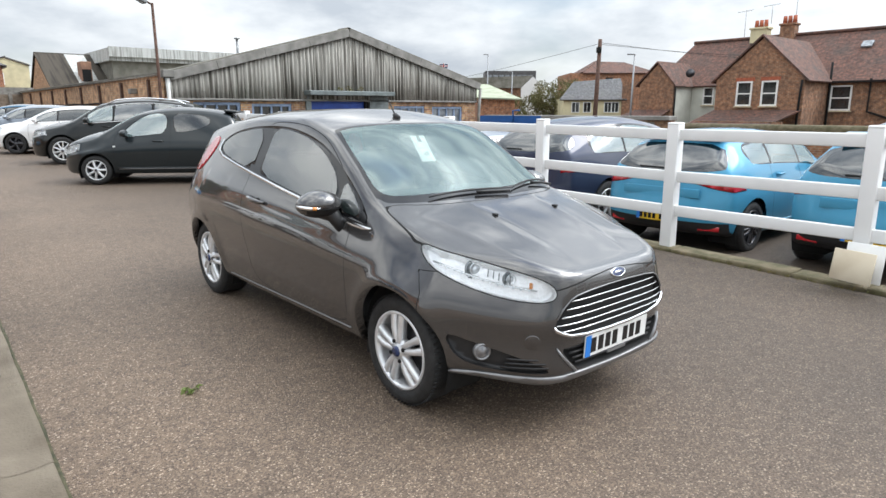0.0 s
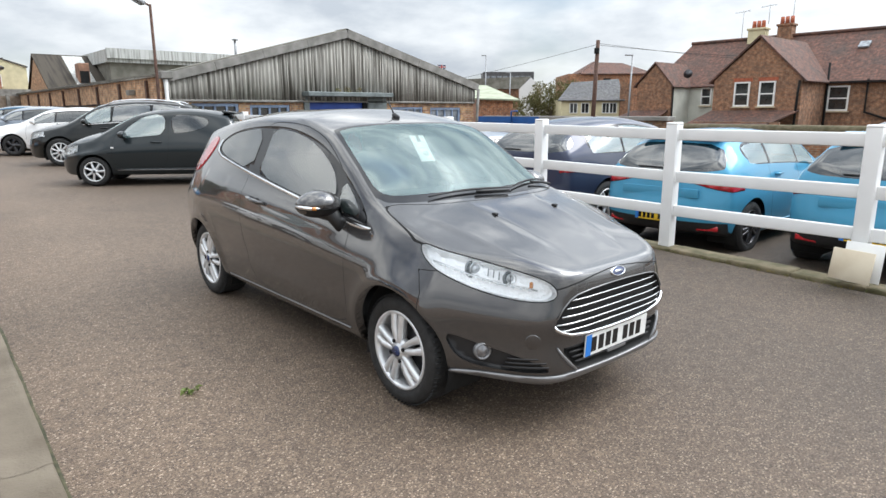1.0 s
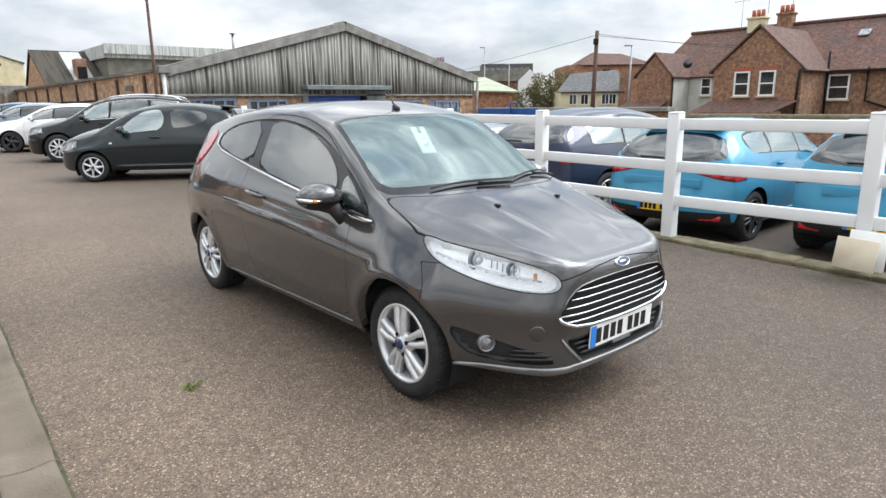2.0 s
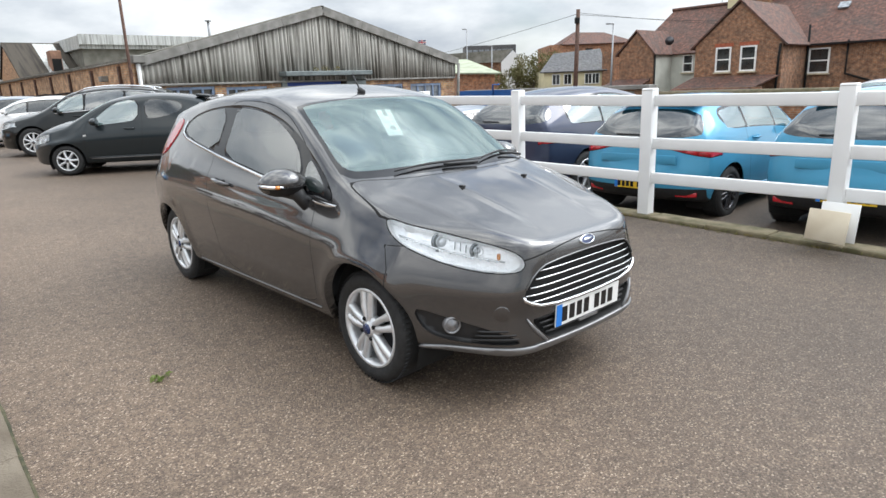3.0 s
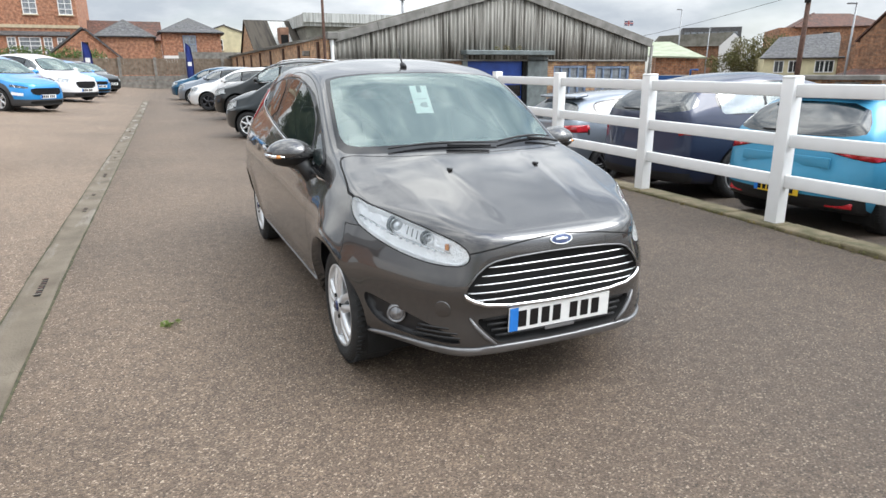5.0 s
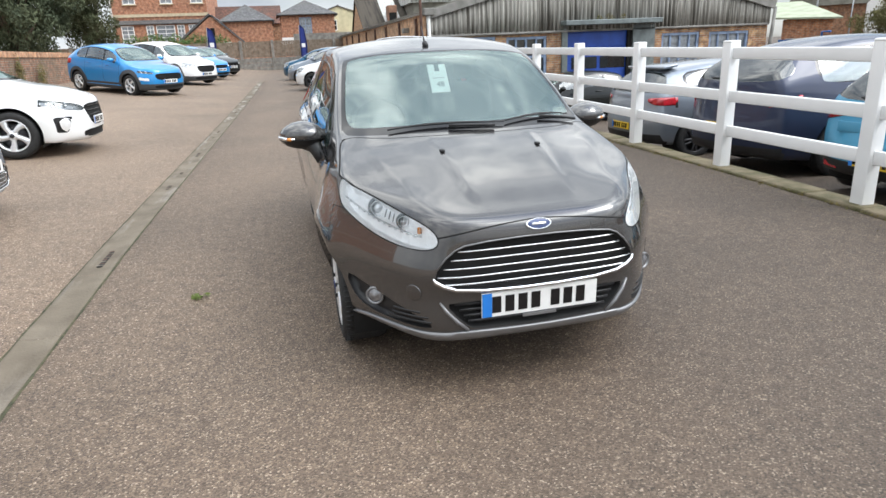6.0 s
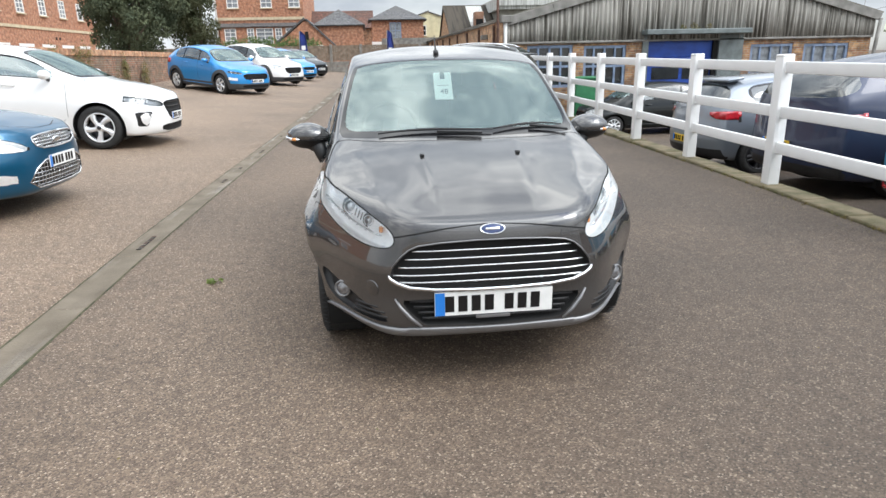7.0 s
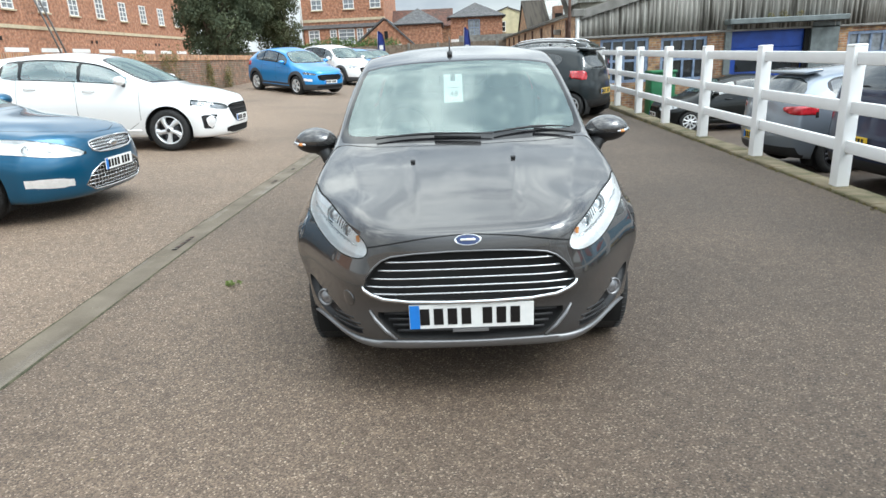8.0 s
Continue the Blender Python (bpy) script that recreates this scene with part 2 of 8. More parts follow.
def add_lathe(bm, prof, n=40, m=None):
    """Turns a profile of (radius, x) round the x axis."""
    t = bmesh.new()
    rings = [[t.verts.new((x, r * math.cos(2 * math.pi * k / n), r * math.sin(2 * math.pi * k / n))) for k in range(n)] for r, x in prof]
    for a, b in zip(rings, rings[1:]):
        for k in range(n):
            t.faces.new((a[k], a[(k + 1) % n], b[(k + 1) % n], b[k]))
    bmesh.ops.recalc_face_normals(t, faces=t.faces)
    return join(bm, t, m)


def prism(pts, h, m=None, bevel=0.0):
    """A flat outline (x, y) given the thickness h, from z 0 to h."""
    t = bmesh.new()
    f = t.faces.new([t.verts.new((x, y, 0)) for x, y in pts])
    r = bmesh.ops.extrude_face_region(t, geom=[f])
    bmesh.ops.translate(t, vec=(0, 0, h), verts=[v for v in r["geom"] if isinstance(v, bmesh.types.BMVert)])
    bmesh.ops.recalc_face_normals(t, faces=t.faces)
    if bevel:
        bmesh.ops.bevel(t, geom=[e for e in t.edges if abs(e.verts[0].co.z - h) < 1e-6 and abs(e.verts[1].co.z - h) < 1e-6], offset=bevel, segments=2, affect="EDGES")
    if m is not None:
        bmesh.ops.transform(t, matrix=m, verts=t.verts)
    return t


def chaikin(pts, times=2, closed=True):
    p = np.array(pts, float)
    for _ in range(times):
        q = np.roll(p, -1, 0)
        if closed:
            p = np.stack([p * 0.75 + q * 0.25, p * 0.25 + q * 0.75], 1).reshape(-1, p.shape[1])
        else:
            a, b = p[:-1], p[1:]
            p = np.concatenate([p[:1], np.stack([a * 0.75 + b * 0.25, a * 0.25 + b * 0.75], 1).reshape(-1, p.shape[1]), p[-1:]])
    return p


def sdf(poly, u, v):
    """Signed distance to a closed outline, negative inside."""
    a = np.asarray(poly)
    b = np.roll(a, -1, 0)
    p = np.stack([u, v], -1)[:, None, :]
    e = (b - a)[None]
    w = p - a[None]
    h = np.clip((w * e).sum(-1) / np.maximum((e * e).sum(-1), 1e-12), 0, 1)
    d = np.sqrt((((w - e * h[..., None]) ** 2).sum(-1)).min(1))
    up = (a[None, :, 1] <= p[..., 1]) & (b[None, :, 1] > p[..., 1])
    dn = (a[None, :, 1] > p[..., 1]) & (b[None, :, 1] <= p[..., 1])
    cr = e[..., 0] * w[..., 1] - e[..., 1] * w[..., 0]
    wn_ = (up & (cr > 0)).sum(1) - (dn & (cr < 0)).sum(1)
    return np.where(wn_ != 0, -d, d)


def cut(bm, f):
    """Cuts the faces of bm along f = 0; f takes an (n, 3) array."""
    bm.verts.ensure_lookup_table()
    bm.verts.index_update()
    val = list(f(np.array([v.co[:] for v in bm.verts])))
    val = [0.0 if abs(a) < 4e-4 else a for a in val]
    zero = set(v for v, a in zip(bm.verts, val) if a == 0.0)
    hit = set()
    for e in [e for e in bm.edges if val[e.verts[0].index] * val[e.verts[1].index] < 0]:
        a, b = e.verts
        va, vb = val[a.index], val[b.index]
        hit.update(e.link_faces)
        _, nv = bmesh.utils.edge_split(e, a, va / (va - vb))
        nv.index = len(val)
        val.append(0.0)
        zero.add(nv)
    for fa in list(bm.faces):
        vs = fa.verts
        if fa not in hit:
            s = [val[v.index] for v in vs]
            if min(s) >= 0 or max(s) <= 0:
                continue
        zs = [v for v in vs if v in zero]
        if len(zs) >= 2:
            for i in range(len(zs)):
                done = False
                for j in range(i + 1, len(zs)):
                    if not any(zs[j] in e.verts for e in zs[i].link_edges if e in fa.edges):
                        bmesh.utils.face_split(fa, zs[i], zs[j])
                        done = True
                        break
                if done:
                    break
    bm.verts.index_update()


def pchip(pts):
    """A smooth curve through (t, value) pairs that does not overshoot."""
    x, y = np.array([p[0] for p in pts], float), np.array([p[1] for p in pts], float)
    h, d = np.diff(x), np.diff(y) / np.diff(x)
    m = np.zeros(len(x))
    m[0], m[-1] = d[0], d[-1]
    for i in range(1, len(x) - 1):
        if d[i - 1] * d[i] > 0:
            w1, w2 = 2 * h[i] + h[i - 1], h[i] + 2 * h[i - 1]
            m[i] = (w1 + w2) / (w1 / d[i - 1] + w2 / d[i])

    def ev(t):
        t = np.clip(np.asarray(t, float), x[0], x[-1])
        k = np.clip(np.searchsorted(x, t) - 1, 0, len(x) - 2)
        s = (t - x[k]) / h[k]
        return (1 + 2 * s) * (1 - s) ** 2 * y[k] + s * (1 - s) ** 2 * h[k] * m[k] + s * s * (3 - 2 * s) * y[k + 1] + s * s * (s - 1) * h[k] * m[k + 1]
    return ev


def text_mesh(words, size, depth=0.0005):
    cu = bpy.data.curves.new("words", "FONT")
    cu.body, cu.size, cu.extrude, cu.align_x, cu.align_y = words, size, depth, "CENTER", "CENTER"
    ob = bpy.data.objects.new("words", cu)
    me = bpy.data.meshes.new_from_object(ob)
    bm = bmesh.new()
    bm.from_mesh(me)
    bpy.data.objects.remove(ob)
    bpy.data.meshes.remove(me)
    return bm


# ---- car bodies: a closed box of panels, drawn out along the car's curves; nose to -y, front axle at y 0 ----
def car_shell(C, nv=120, ns=26, nt=20, smooth=2):
    """C: curves over y. Rings of side rows (sill, mid, belt, rail) and top columns; nose and tail closed by a grid."""
    cv = {k: pchip(v) for k, v in C.items() if isinstance(v, list)}
    if "soft" in C:
        # over the bonnet the curves are averaged along the car, so that light runs evenly over it
        def evened(f):
            def g(y):
                y = np.asarray(y, float)
                w = C["soft"] * np.clip((0.06 - y) / 0.12, 0, 1)
                return sum(f(y + w * d) * a for d, a in ((-1, 0.06), (-0.66, 0.14), (-0.33, 0.19), (0, 0.22), (0.33, 0.19), (0.66, 0.14), (1, 0.06)))
            return g
        for k in ("top_z", "rail_x", "rail_z", "belt_x", "belt_z"):
            cv[k] = evened(cv[k])
    y0, y1, fs, rs = C["y0"], C["y1"], C["front_sweep"], C["rear_sweep"]
    p, f_end, r_end = C["power"], C["front_fade"], C["rear_fade"]

    sw = pchip(C["sweep"]) if "sweep" in C else (lambda q: q ** p)

    def warp(y, q):
        a = np.clip((f_end - y) / (f_end - y0), 0, 1.1)
        b = np.clip((y - r_end) / (y1 - r_end), 0, 1.1)
        return y + fs * a * sw(q) - rs * b * q ** p

    s = np.linspace(0, 1, nv)
    ys = y0 + (y1 - y0) * s
    ts = np.linspace(0, 1, ns)
    # side rows
    Y = warp(ys, 0.97 * np.ones(nv))
    key = np.array([0.0, 0.16, 0.42, 0.68, 1.0])
    X = np.zeros((nv, ns)); Z = np.zeros((nv, ns))
    kx = np.stack([cv["sill_x"](Y), (cv["sill_x"](Y) * 0.35 + cv["mid_x"](Y) * 0.65), cv["mid_x"](Y), cv["belt_x"](Y), cv["rail_x"](Y)])
    kz = np.stack([cv["bot_z"](Y), cv["bot_z"](Y) * 0.6 + cv["mid_z"](Y) * 0.4, cv["mid_z"](Y), cv["belt_z"](Y), cv["rail_z"](Y)])
    for i in range(nv):
        X[i] = pchip(list(zip(key, kx[:, i])))(ts)
        Z[i] = pchip(list(zip(key, kz[:, i])))(ts)
    # top columns, rail to rail
    ta = np.linspace(-1, 1, 2 * nt + 1)
    TX = np.zeros((nv, len(ta))); TY = np.zeros_like(TX); TZ = np.zeros_like(TX)
    for j, a in enumerate(ta):
        yy = warp(ys, 0.97 * abs(a) * np.ones(nv))
        rx, rz, tz = cv["rail_x"](yy), cv["rail_z"](yy), cv["top_z"](yy)
        TX[:, j], TY[:, j] = a * rx, yy
        TZ[:, j] = tz - (tz - rz) * abs(a) ** C.get("crown", 2.3)
    bm = bmesh.new()
    side_r = [[bm.verts.new((-X[i, j], Y[i], Z[i, j])) for j in range(ns)] for i in range(nv)]
    side_l = [[bm.verts.new((X[i, j], Y[i], Z[i, j])) for j in range(ns)] for i in range(nv)]
    top = [[side_r[i][-1]] + [bm.verts.new((TX[i, j], TY[i, j], TZ[i, j])) for j in range(1, len(ta) - 1)] + [side_l[i][-1]] for i in range(nv)]
    bot = [[side_r[i][0]] + [bm.verts.new((ta[j] * X[i, 0], warp(ys[i], 0.97 * abs(ta[j])), Z[i, 0])) for j in range(1, len(ta) - 1)] + [side_l[i][0]] for i in range(nv)]

    def sheet(g, flip=False):
        for a, b in zip(g, g[1:]):
            for k in range(len(a) - 1):
                q = (a[k], a[k + 1], b[k + 1], b[k])
                bm.faces.new(q[::-1] if flip else q)
    sheet(side_r, True)
    sheet(side_l)
    sheet(top)
    sheet(bot, True)
    for i, prof, sg in ((0, pchip(C["nose"]), -1), (nv - 1, pchip(C["tail"]), 1)):
        rows = []
        yc = ys[i]
        for j in range(ns):
            if j == 0:
                rows.append(bot[i]); continue
            if j == ns - 1:
                rows.append(top[i]); continue
            zc = bot[i][nt].co.z + (top[i][nt].co.z - bot[i][nt].co.z) * ts[j]
            row = [side_r[i][j]]
            for k in range(1, len(ta) - 1):
                a = abs(ta[k])
                fwd = float(prof(ts[j])) * (1 - a ** 6)
                row.append(bm.verts.new((ta[k] * X[i, j], warp(yc, 0.97 * a) + sg * fwd, zc + (Z[i, j] - zc) * a ** 2)))
            rows.append(row + [side_l[i][j]])
        sheet(rows, sg < 0)
    bmesh.ops.recalc_face_normals(bm, faces=bm.faces)
    for _ in range(smooth):
        bmesh.ops.smooth_vert(bm, verts=bm.verts, factor=0.5, use_axis_x=True, use_axis_y=True, use_axis_z=True)
    return bm


def take(bm, keep):
    """A copy of bm with the faces for which keep(index) holds."""
    t = bmesh.new()
    vs = {}
    for i, f in enumerate(bm.faces):
        if keep(i):
            q = []
            for v in f.verts:
                if v not in vs:
                    vs[v] = t.verts.new(v.co)
                q.append(vs[v])
            t.faces.new(q)
    t.normal_update()
    return t


def inset_push(bm, d):
    """Moves a patch along its normals by d, and draws its rim back to where it was."""
    bm.normal_update()
    rim = [e for e in bm.edges if e.is_boundary]
    r = bmesh.ops.extrude_edge_only(bm, edges=rim)
    nv = set(v for v in r["geom"] if isinstance(v, bmesh.types.BMVert))
    bm.normal_update()
    for v in [v for v in bm.verts if v not in nv]:
        fs = [f for f in v.link_faces if not any(w in nv for w in f.verts)]
        n = sum((f.normal for f in fs), Vector()).normalized() if fs else Vector()
        v.co += n * d
    return bm


def mirrored(pts):
    """Half an outline (x from 0 outwards and back to 0), completed on the other side."""
    return list(pts) + [(-x, z) for x, z in reversed(pts) if x > 1e-6]


def arch_faces(bm, discs, inner):
    """Cuts the wheel openings out of the sides and turns their rims inwards."""
    for cy, cz, r in discs:
        cut(bm, lambda p: np.where(np.abs(p[:, 0]) > inner, np.hypot(p[:, 1] - cy, p[:, 2] - cz) - r, 1.0))
    gone = [f for f in bm.faces for c in [f.calc_center_median()] if abs(c.x) > inner and any(math.hypot(c.y - cy, c.z - cz) < r for cy, cz, r in discs)]
    bmesh.ops.delete(bm, geom=gone, context="FACES")


def arch_liner(bm, cy, cz, r, xo, xi, side):
    """The dark half-round box over a wheel."""
    for sg in (side,):
        a = [bm.verts.new((sg * xo, cy + r * math.cos(t), cz + r * math.sin(t))) for t in np.linspace(-0.5, math.pi + 0.5, 28)]
        b = [bm.verts.new((sg * xi, v.co.y, v.co.z)) for v in a]
        for k in range(len(a) - 1):
            bm.faces.new((a[k], a[k + 1], b[k + 1], b[k]))
        bm.faces.new(b)
    return bm


def rim_mesh(R, width, style, n_spoke):
    """A cast wheel with its outer face to -x: barrel, lip, spokes and hub."""
    bm = bmesh.new()
    add_lathe(bm, [(R * 0.93, width * 0.55), (R * 0.90, 0.02), (R * 0.93, -0.012), (R * 1.0, -0.016), (R * 1.01, -0.006), (R * 1.0, 0.01)], 48)
    add_lathe(bm, [(0.001, -0.026), (R * 0.15, -0.026), (R * 0.17, -0.02), (R * 0.30, -0.012), (R * 0.34, 0.012), (R * 0.30, 0.03)], 32)
    for k in range(n_spoke):
        a = 2 * math.pi * k / n_spoke
        offs = (-1, 1) if style == "twin" else (0,)
        for o in offs:
            a1 = a + (0.27 * o if style == "twin" else 0.0)
            a2 = a + (0.16 * o if style == "twin" else (0.25 if style == "swirl" else 0.0))
            w0, w1 = (0.034, 0.046) if style == "twin" else ((0.055, 0.10) if style == "swirl" else (0.045, 0.04))
            p0, p1 = R * 0.22, R * 0.95
            vs = []
            for rr, aa, w, x0, x1 in ((p0, a + (a1 - a) * 0.9, w0, -0.020, 0.02), ((p0 + p1) / 2, (a1 + a2) / 2, (w0 + w1) * 0.42, -0.022, 0.016), (p1, a2, w1, -0.010, 0.02)):
                c, s = math.cos(aa), math.sin(aa)
                for xx, ww in ((x0, w * 0.34), (x1, w * 0.6)):
                    for sg in (-1, 1):
                        vs.append(bm.verts.new((xx, rr * c - sg * ww * s, rr * s + sg * ww * c)))
            for i in (0, 4):
                q = vs[i:i + 8]
                for f in ((0, 1, 5, 4), (0, 4, 6, 2), (1, 3, 7, 5), (2, 6, 7, 3)):
                    bm.faces.new([q[j] for j in f])
    bmesh.ops.recalc_face_normals(bm, faces=bm.faces)
    return bm


def add_wheels(car, wb, r, rim_r, x_out, width, mat, style, n_spoke, cap=None, bolts=False, hubs=None, turns=None):
    """Four wheels: the rim, with its tyre, brake disc and bolts under it."""
    base = rim_mesh(rim_r, width, style, n_spoke)
    rim_me = None
    for y in (0, wb):
        for sg in (-1, 1):
            m = pose(sg * x_out, y, r if hubs is None else hubs[y > 0], 0, 0, 0 if sg < 0 else 180)
            if rim_me is None:
                spokes = []
                if bolts:
                    pieces = sorted(loose_pieces(base), key=lambda p: len(p.faces))
                    base.free()
                    base = pieces.pop()
                    spokes = pieces
                w = part("wheel", base, mat, car, "")
                rim_me = w.data
                spoke_kids = []
                for p in spokes:
                    nm = "spoke" if len(p.faces) < 20 else "hub"
                    spoke_kids.append((nm, part(nm, p, mat, w).data))
                t = bmesh.new()
                add_lathe(t, [(rim_r * 0.97, 0.0), (rim_r * 1.02, -0.012), (rim_r + (r - rim_r) * 0.35, -0.022), (rim_r + (r - rim_r) * 0.75, -0.016), (r - 0.010, 0.0), (r - 0.002, 0.02), (r, 0.03), (r, width - 0.03), (r - 0.002, width - 0.02), (r - 0.012, width), (rim_r, width)], 56)
                for g in range(70):
                    a = 2 * math.pi * g / 70
                    add_box(t, 0.035, 0.006, 0.006, pose(0.012, r * 0.992 * math.cos(a), r * 0.992 * math.sin(a), 0, 0, 0) @ pose(0, 0, 0, math.degrees(a), 0, 0))
                o1 = part("tyre", t, M["tyre"], w, "black rubber tyre")
                d = bmesh.new()
                add_lathe(d, [(0.02, 0.05), (rim_r * 0.72, 0.05), (rim_r * 0.72, 0.062), (rim_r * 0.9, 0.10), (0.02, 0.10)], 32)
                o2 = part("brake_disc", d, M["dark_alloy"], w)
                kids = spoke_kids + [("tyre", o1.data), ("brake_disc", o2.data)]
                c = bmesh.new()
                add_lathe(c, [(0.001, -0.034), (rim_r * 0.12, -0.034), (rim_r * 0.15, -0.024)], 20)
                o3 = part("hub_cap", c, cap or M["dark_alloy"], w)
                kids.append(("hub_cap", o3.data))
                if bolts:
                    for k in range(4):
                        a = 2 * math.pi * (k + 0.6) / 4
                        o4 = part("wheel_bolt", add_lathe(bmesh.new(), [(0.001, -0.020), (0.010, -0.020), (0.012, 0.0)], 8, pose(-0.008, rim_r * 0.27 * math.cos(a), rim_r * 0.25 * math.sin(a))), M["dark"], w)
                        kids.append(("wheel_bolt", o4.data))
            else:
                w = new("wheel", rim_me)
                w.parent = car
                for nm, me in kids:
                    k = new(nm, me)
                    k.parent = w
            w.matrix_basis = m @ pose(0, 0, 0, 23 * sg + 31 * y if turns is None else turns[y > 0], 0, 0)


def number_plate(parent, m, rear=False, square=False):
    """A registration plate, 520 by 111 mm, its characters as plain bars; it faces -y."""
    w, h = 0.52, 0.111
    ob = part("number_plate", box(-w / 2, w / 2, -0.004, 0.004, -h / 2, h / 2, 0.002), M["plate_yellow" if rear else "plate_white"], parent, "yellow plate with black bars" if rear else "white plate with black bars", smooth=False)
    ob.matrix_basis = m
    x = -0.195
    for k in range(7):
        part("plate_bar", add_box(bmesh.new(), 0.040, 0.002, 0.074, pose(x, -0.005, 0)), M["gloss_black"], ob, smooth=False)
        x += 0.058 if k != 3 else 0.088
    part("plate_band", box(-w / 2 + 0.002, -w / 2 + 0.044, -0.0055, -0.0035, -h / 2 + 0.002, h / 2 - 0.002), M["plate_blue"], ob, smooth=False)
    return ob


class Region:
    """An outline on the body: a rounded polygon in the plane that proj gives, where mask holds."""

    def __init__(self, poly, proj, mask, times=2):
        self.poly, self.proj, self.mask = chaikin(poly, times), proj, mask

    def f(self, p):
        u, v = self.proj(p)
        return np.where(self.mask(p), sdf(self.poly, u, v), 0.5)

    def shifted(self, d):
        return lambda p: np.where(self.mask(p), self.f(p) - d, 0.5)


def assign(bm, layers, gap):
    """layers: (name, Region, gap width). Cuts all outlines, and returns each face's name; later layers win."""
    for name, reg, g in layers:
        cut(bm, reg.f)
        if g:
            cut(bm, reg.shifted(g))
    bm.faces.ensure_lookup_table()
    cs = np.array([f.calc_center_median()[:] for f in bm.faces])
    names = np.array(["body"] * len(cs), dtype=object)
    for name, reg, g in layers:
        d = reg.f(cs)
        if g:
            names[(d >= 0) & (d < g)] = gap
        names[d < 0] = name
    return names


def loose_pieces(bm):
    """The connected pieces of a mesh, each as a mesh of its own; crumbs are left out."""
    bm.faces.ensure_lookup_table()
    bm.faces.index_update()
    seen, out = set(), []
    for f in bm.faces:
        if f.index in seen:
            continue
        todo, group = [f], set()
        while todo:
            g = todo.pop()
            if g.index in group:
                continue
            group.add(g.index)
            todo += [h for v in g.verts for h in v.link_faces if h.index not in group]
        seen |= group
        if len(group) > 3:
            out.append(take(bm, lambda i: i in group))
    return out


YZ = lambda p: (p[:, 1], p[:, 2])
XZ = lambda p: (p[:, 0], p[:, 2])
AXZ = lambda p: (np.abs(p[:, 0]), p[:, 2])
XY = lambda p: (p[:, 0], p[:, 1])
SIDE = lambda p: np.abs(p[:, 0]) > 0.42


def patches(bm, names, name, split=True):
    """The faces of that name as one bmesh, or one a side."""
    idx = [i for i, n in enumerate(names) if n == name]
    if not idx:
        return []
    bm.faces.ensure_lookup_table()
    if not split:
        s = set(idx)
        return [take(bm, lambda i: i in s)]
    out = []
    for sg in (-1, 1):
        s = set(i for i in idx if bm.faces[i].calc_center_median().x * sg > 0)
        if s:
            out.append(take(bm, lambda i: i in s))
    return out


def front_seat(sx, y, z, w=0.5):
    """A seat with cushion, back and headrest, facing -y."""
    bm = bmesh.new()
    add_box(bm, w, 0.5, 0.16, pose(sx, y - 0.1, z), 0.05, 3)
    add_box(bm, w * 0.96, 0.15, 0.62, pose(sx, y + 0.22, z + 0.33, -16), 0.06, 3)
    add_box(bm, 0.26, 0.10, 0.18, pose(sx, y + 0.35, z + 0.74, -10), 0.045, 3)
    return bm

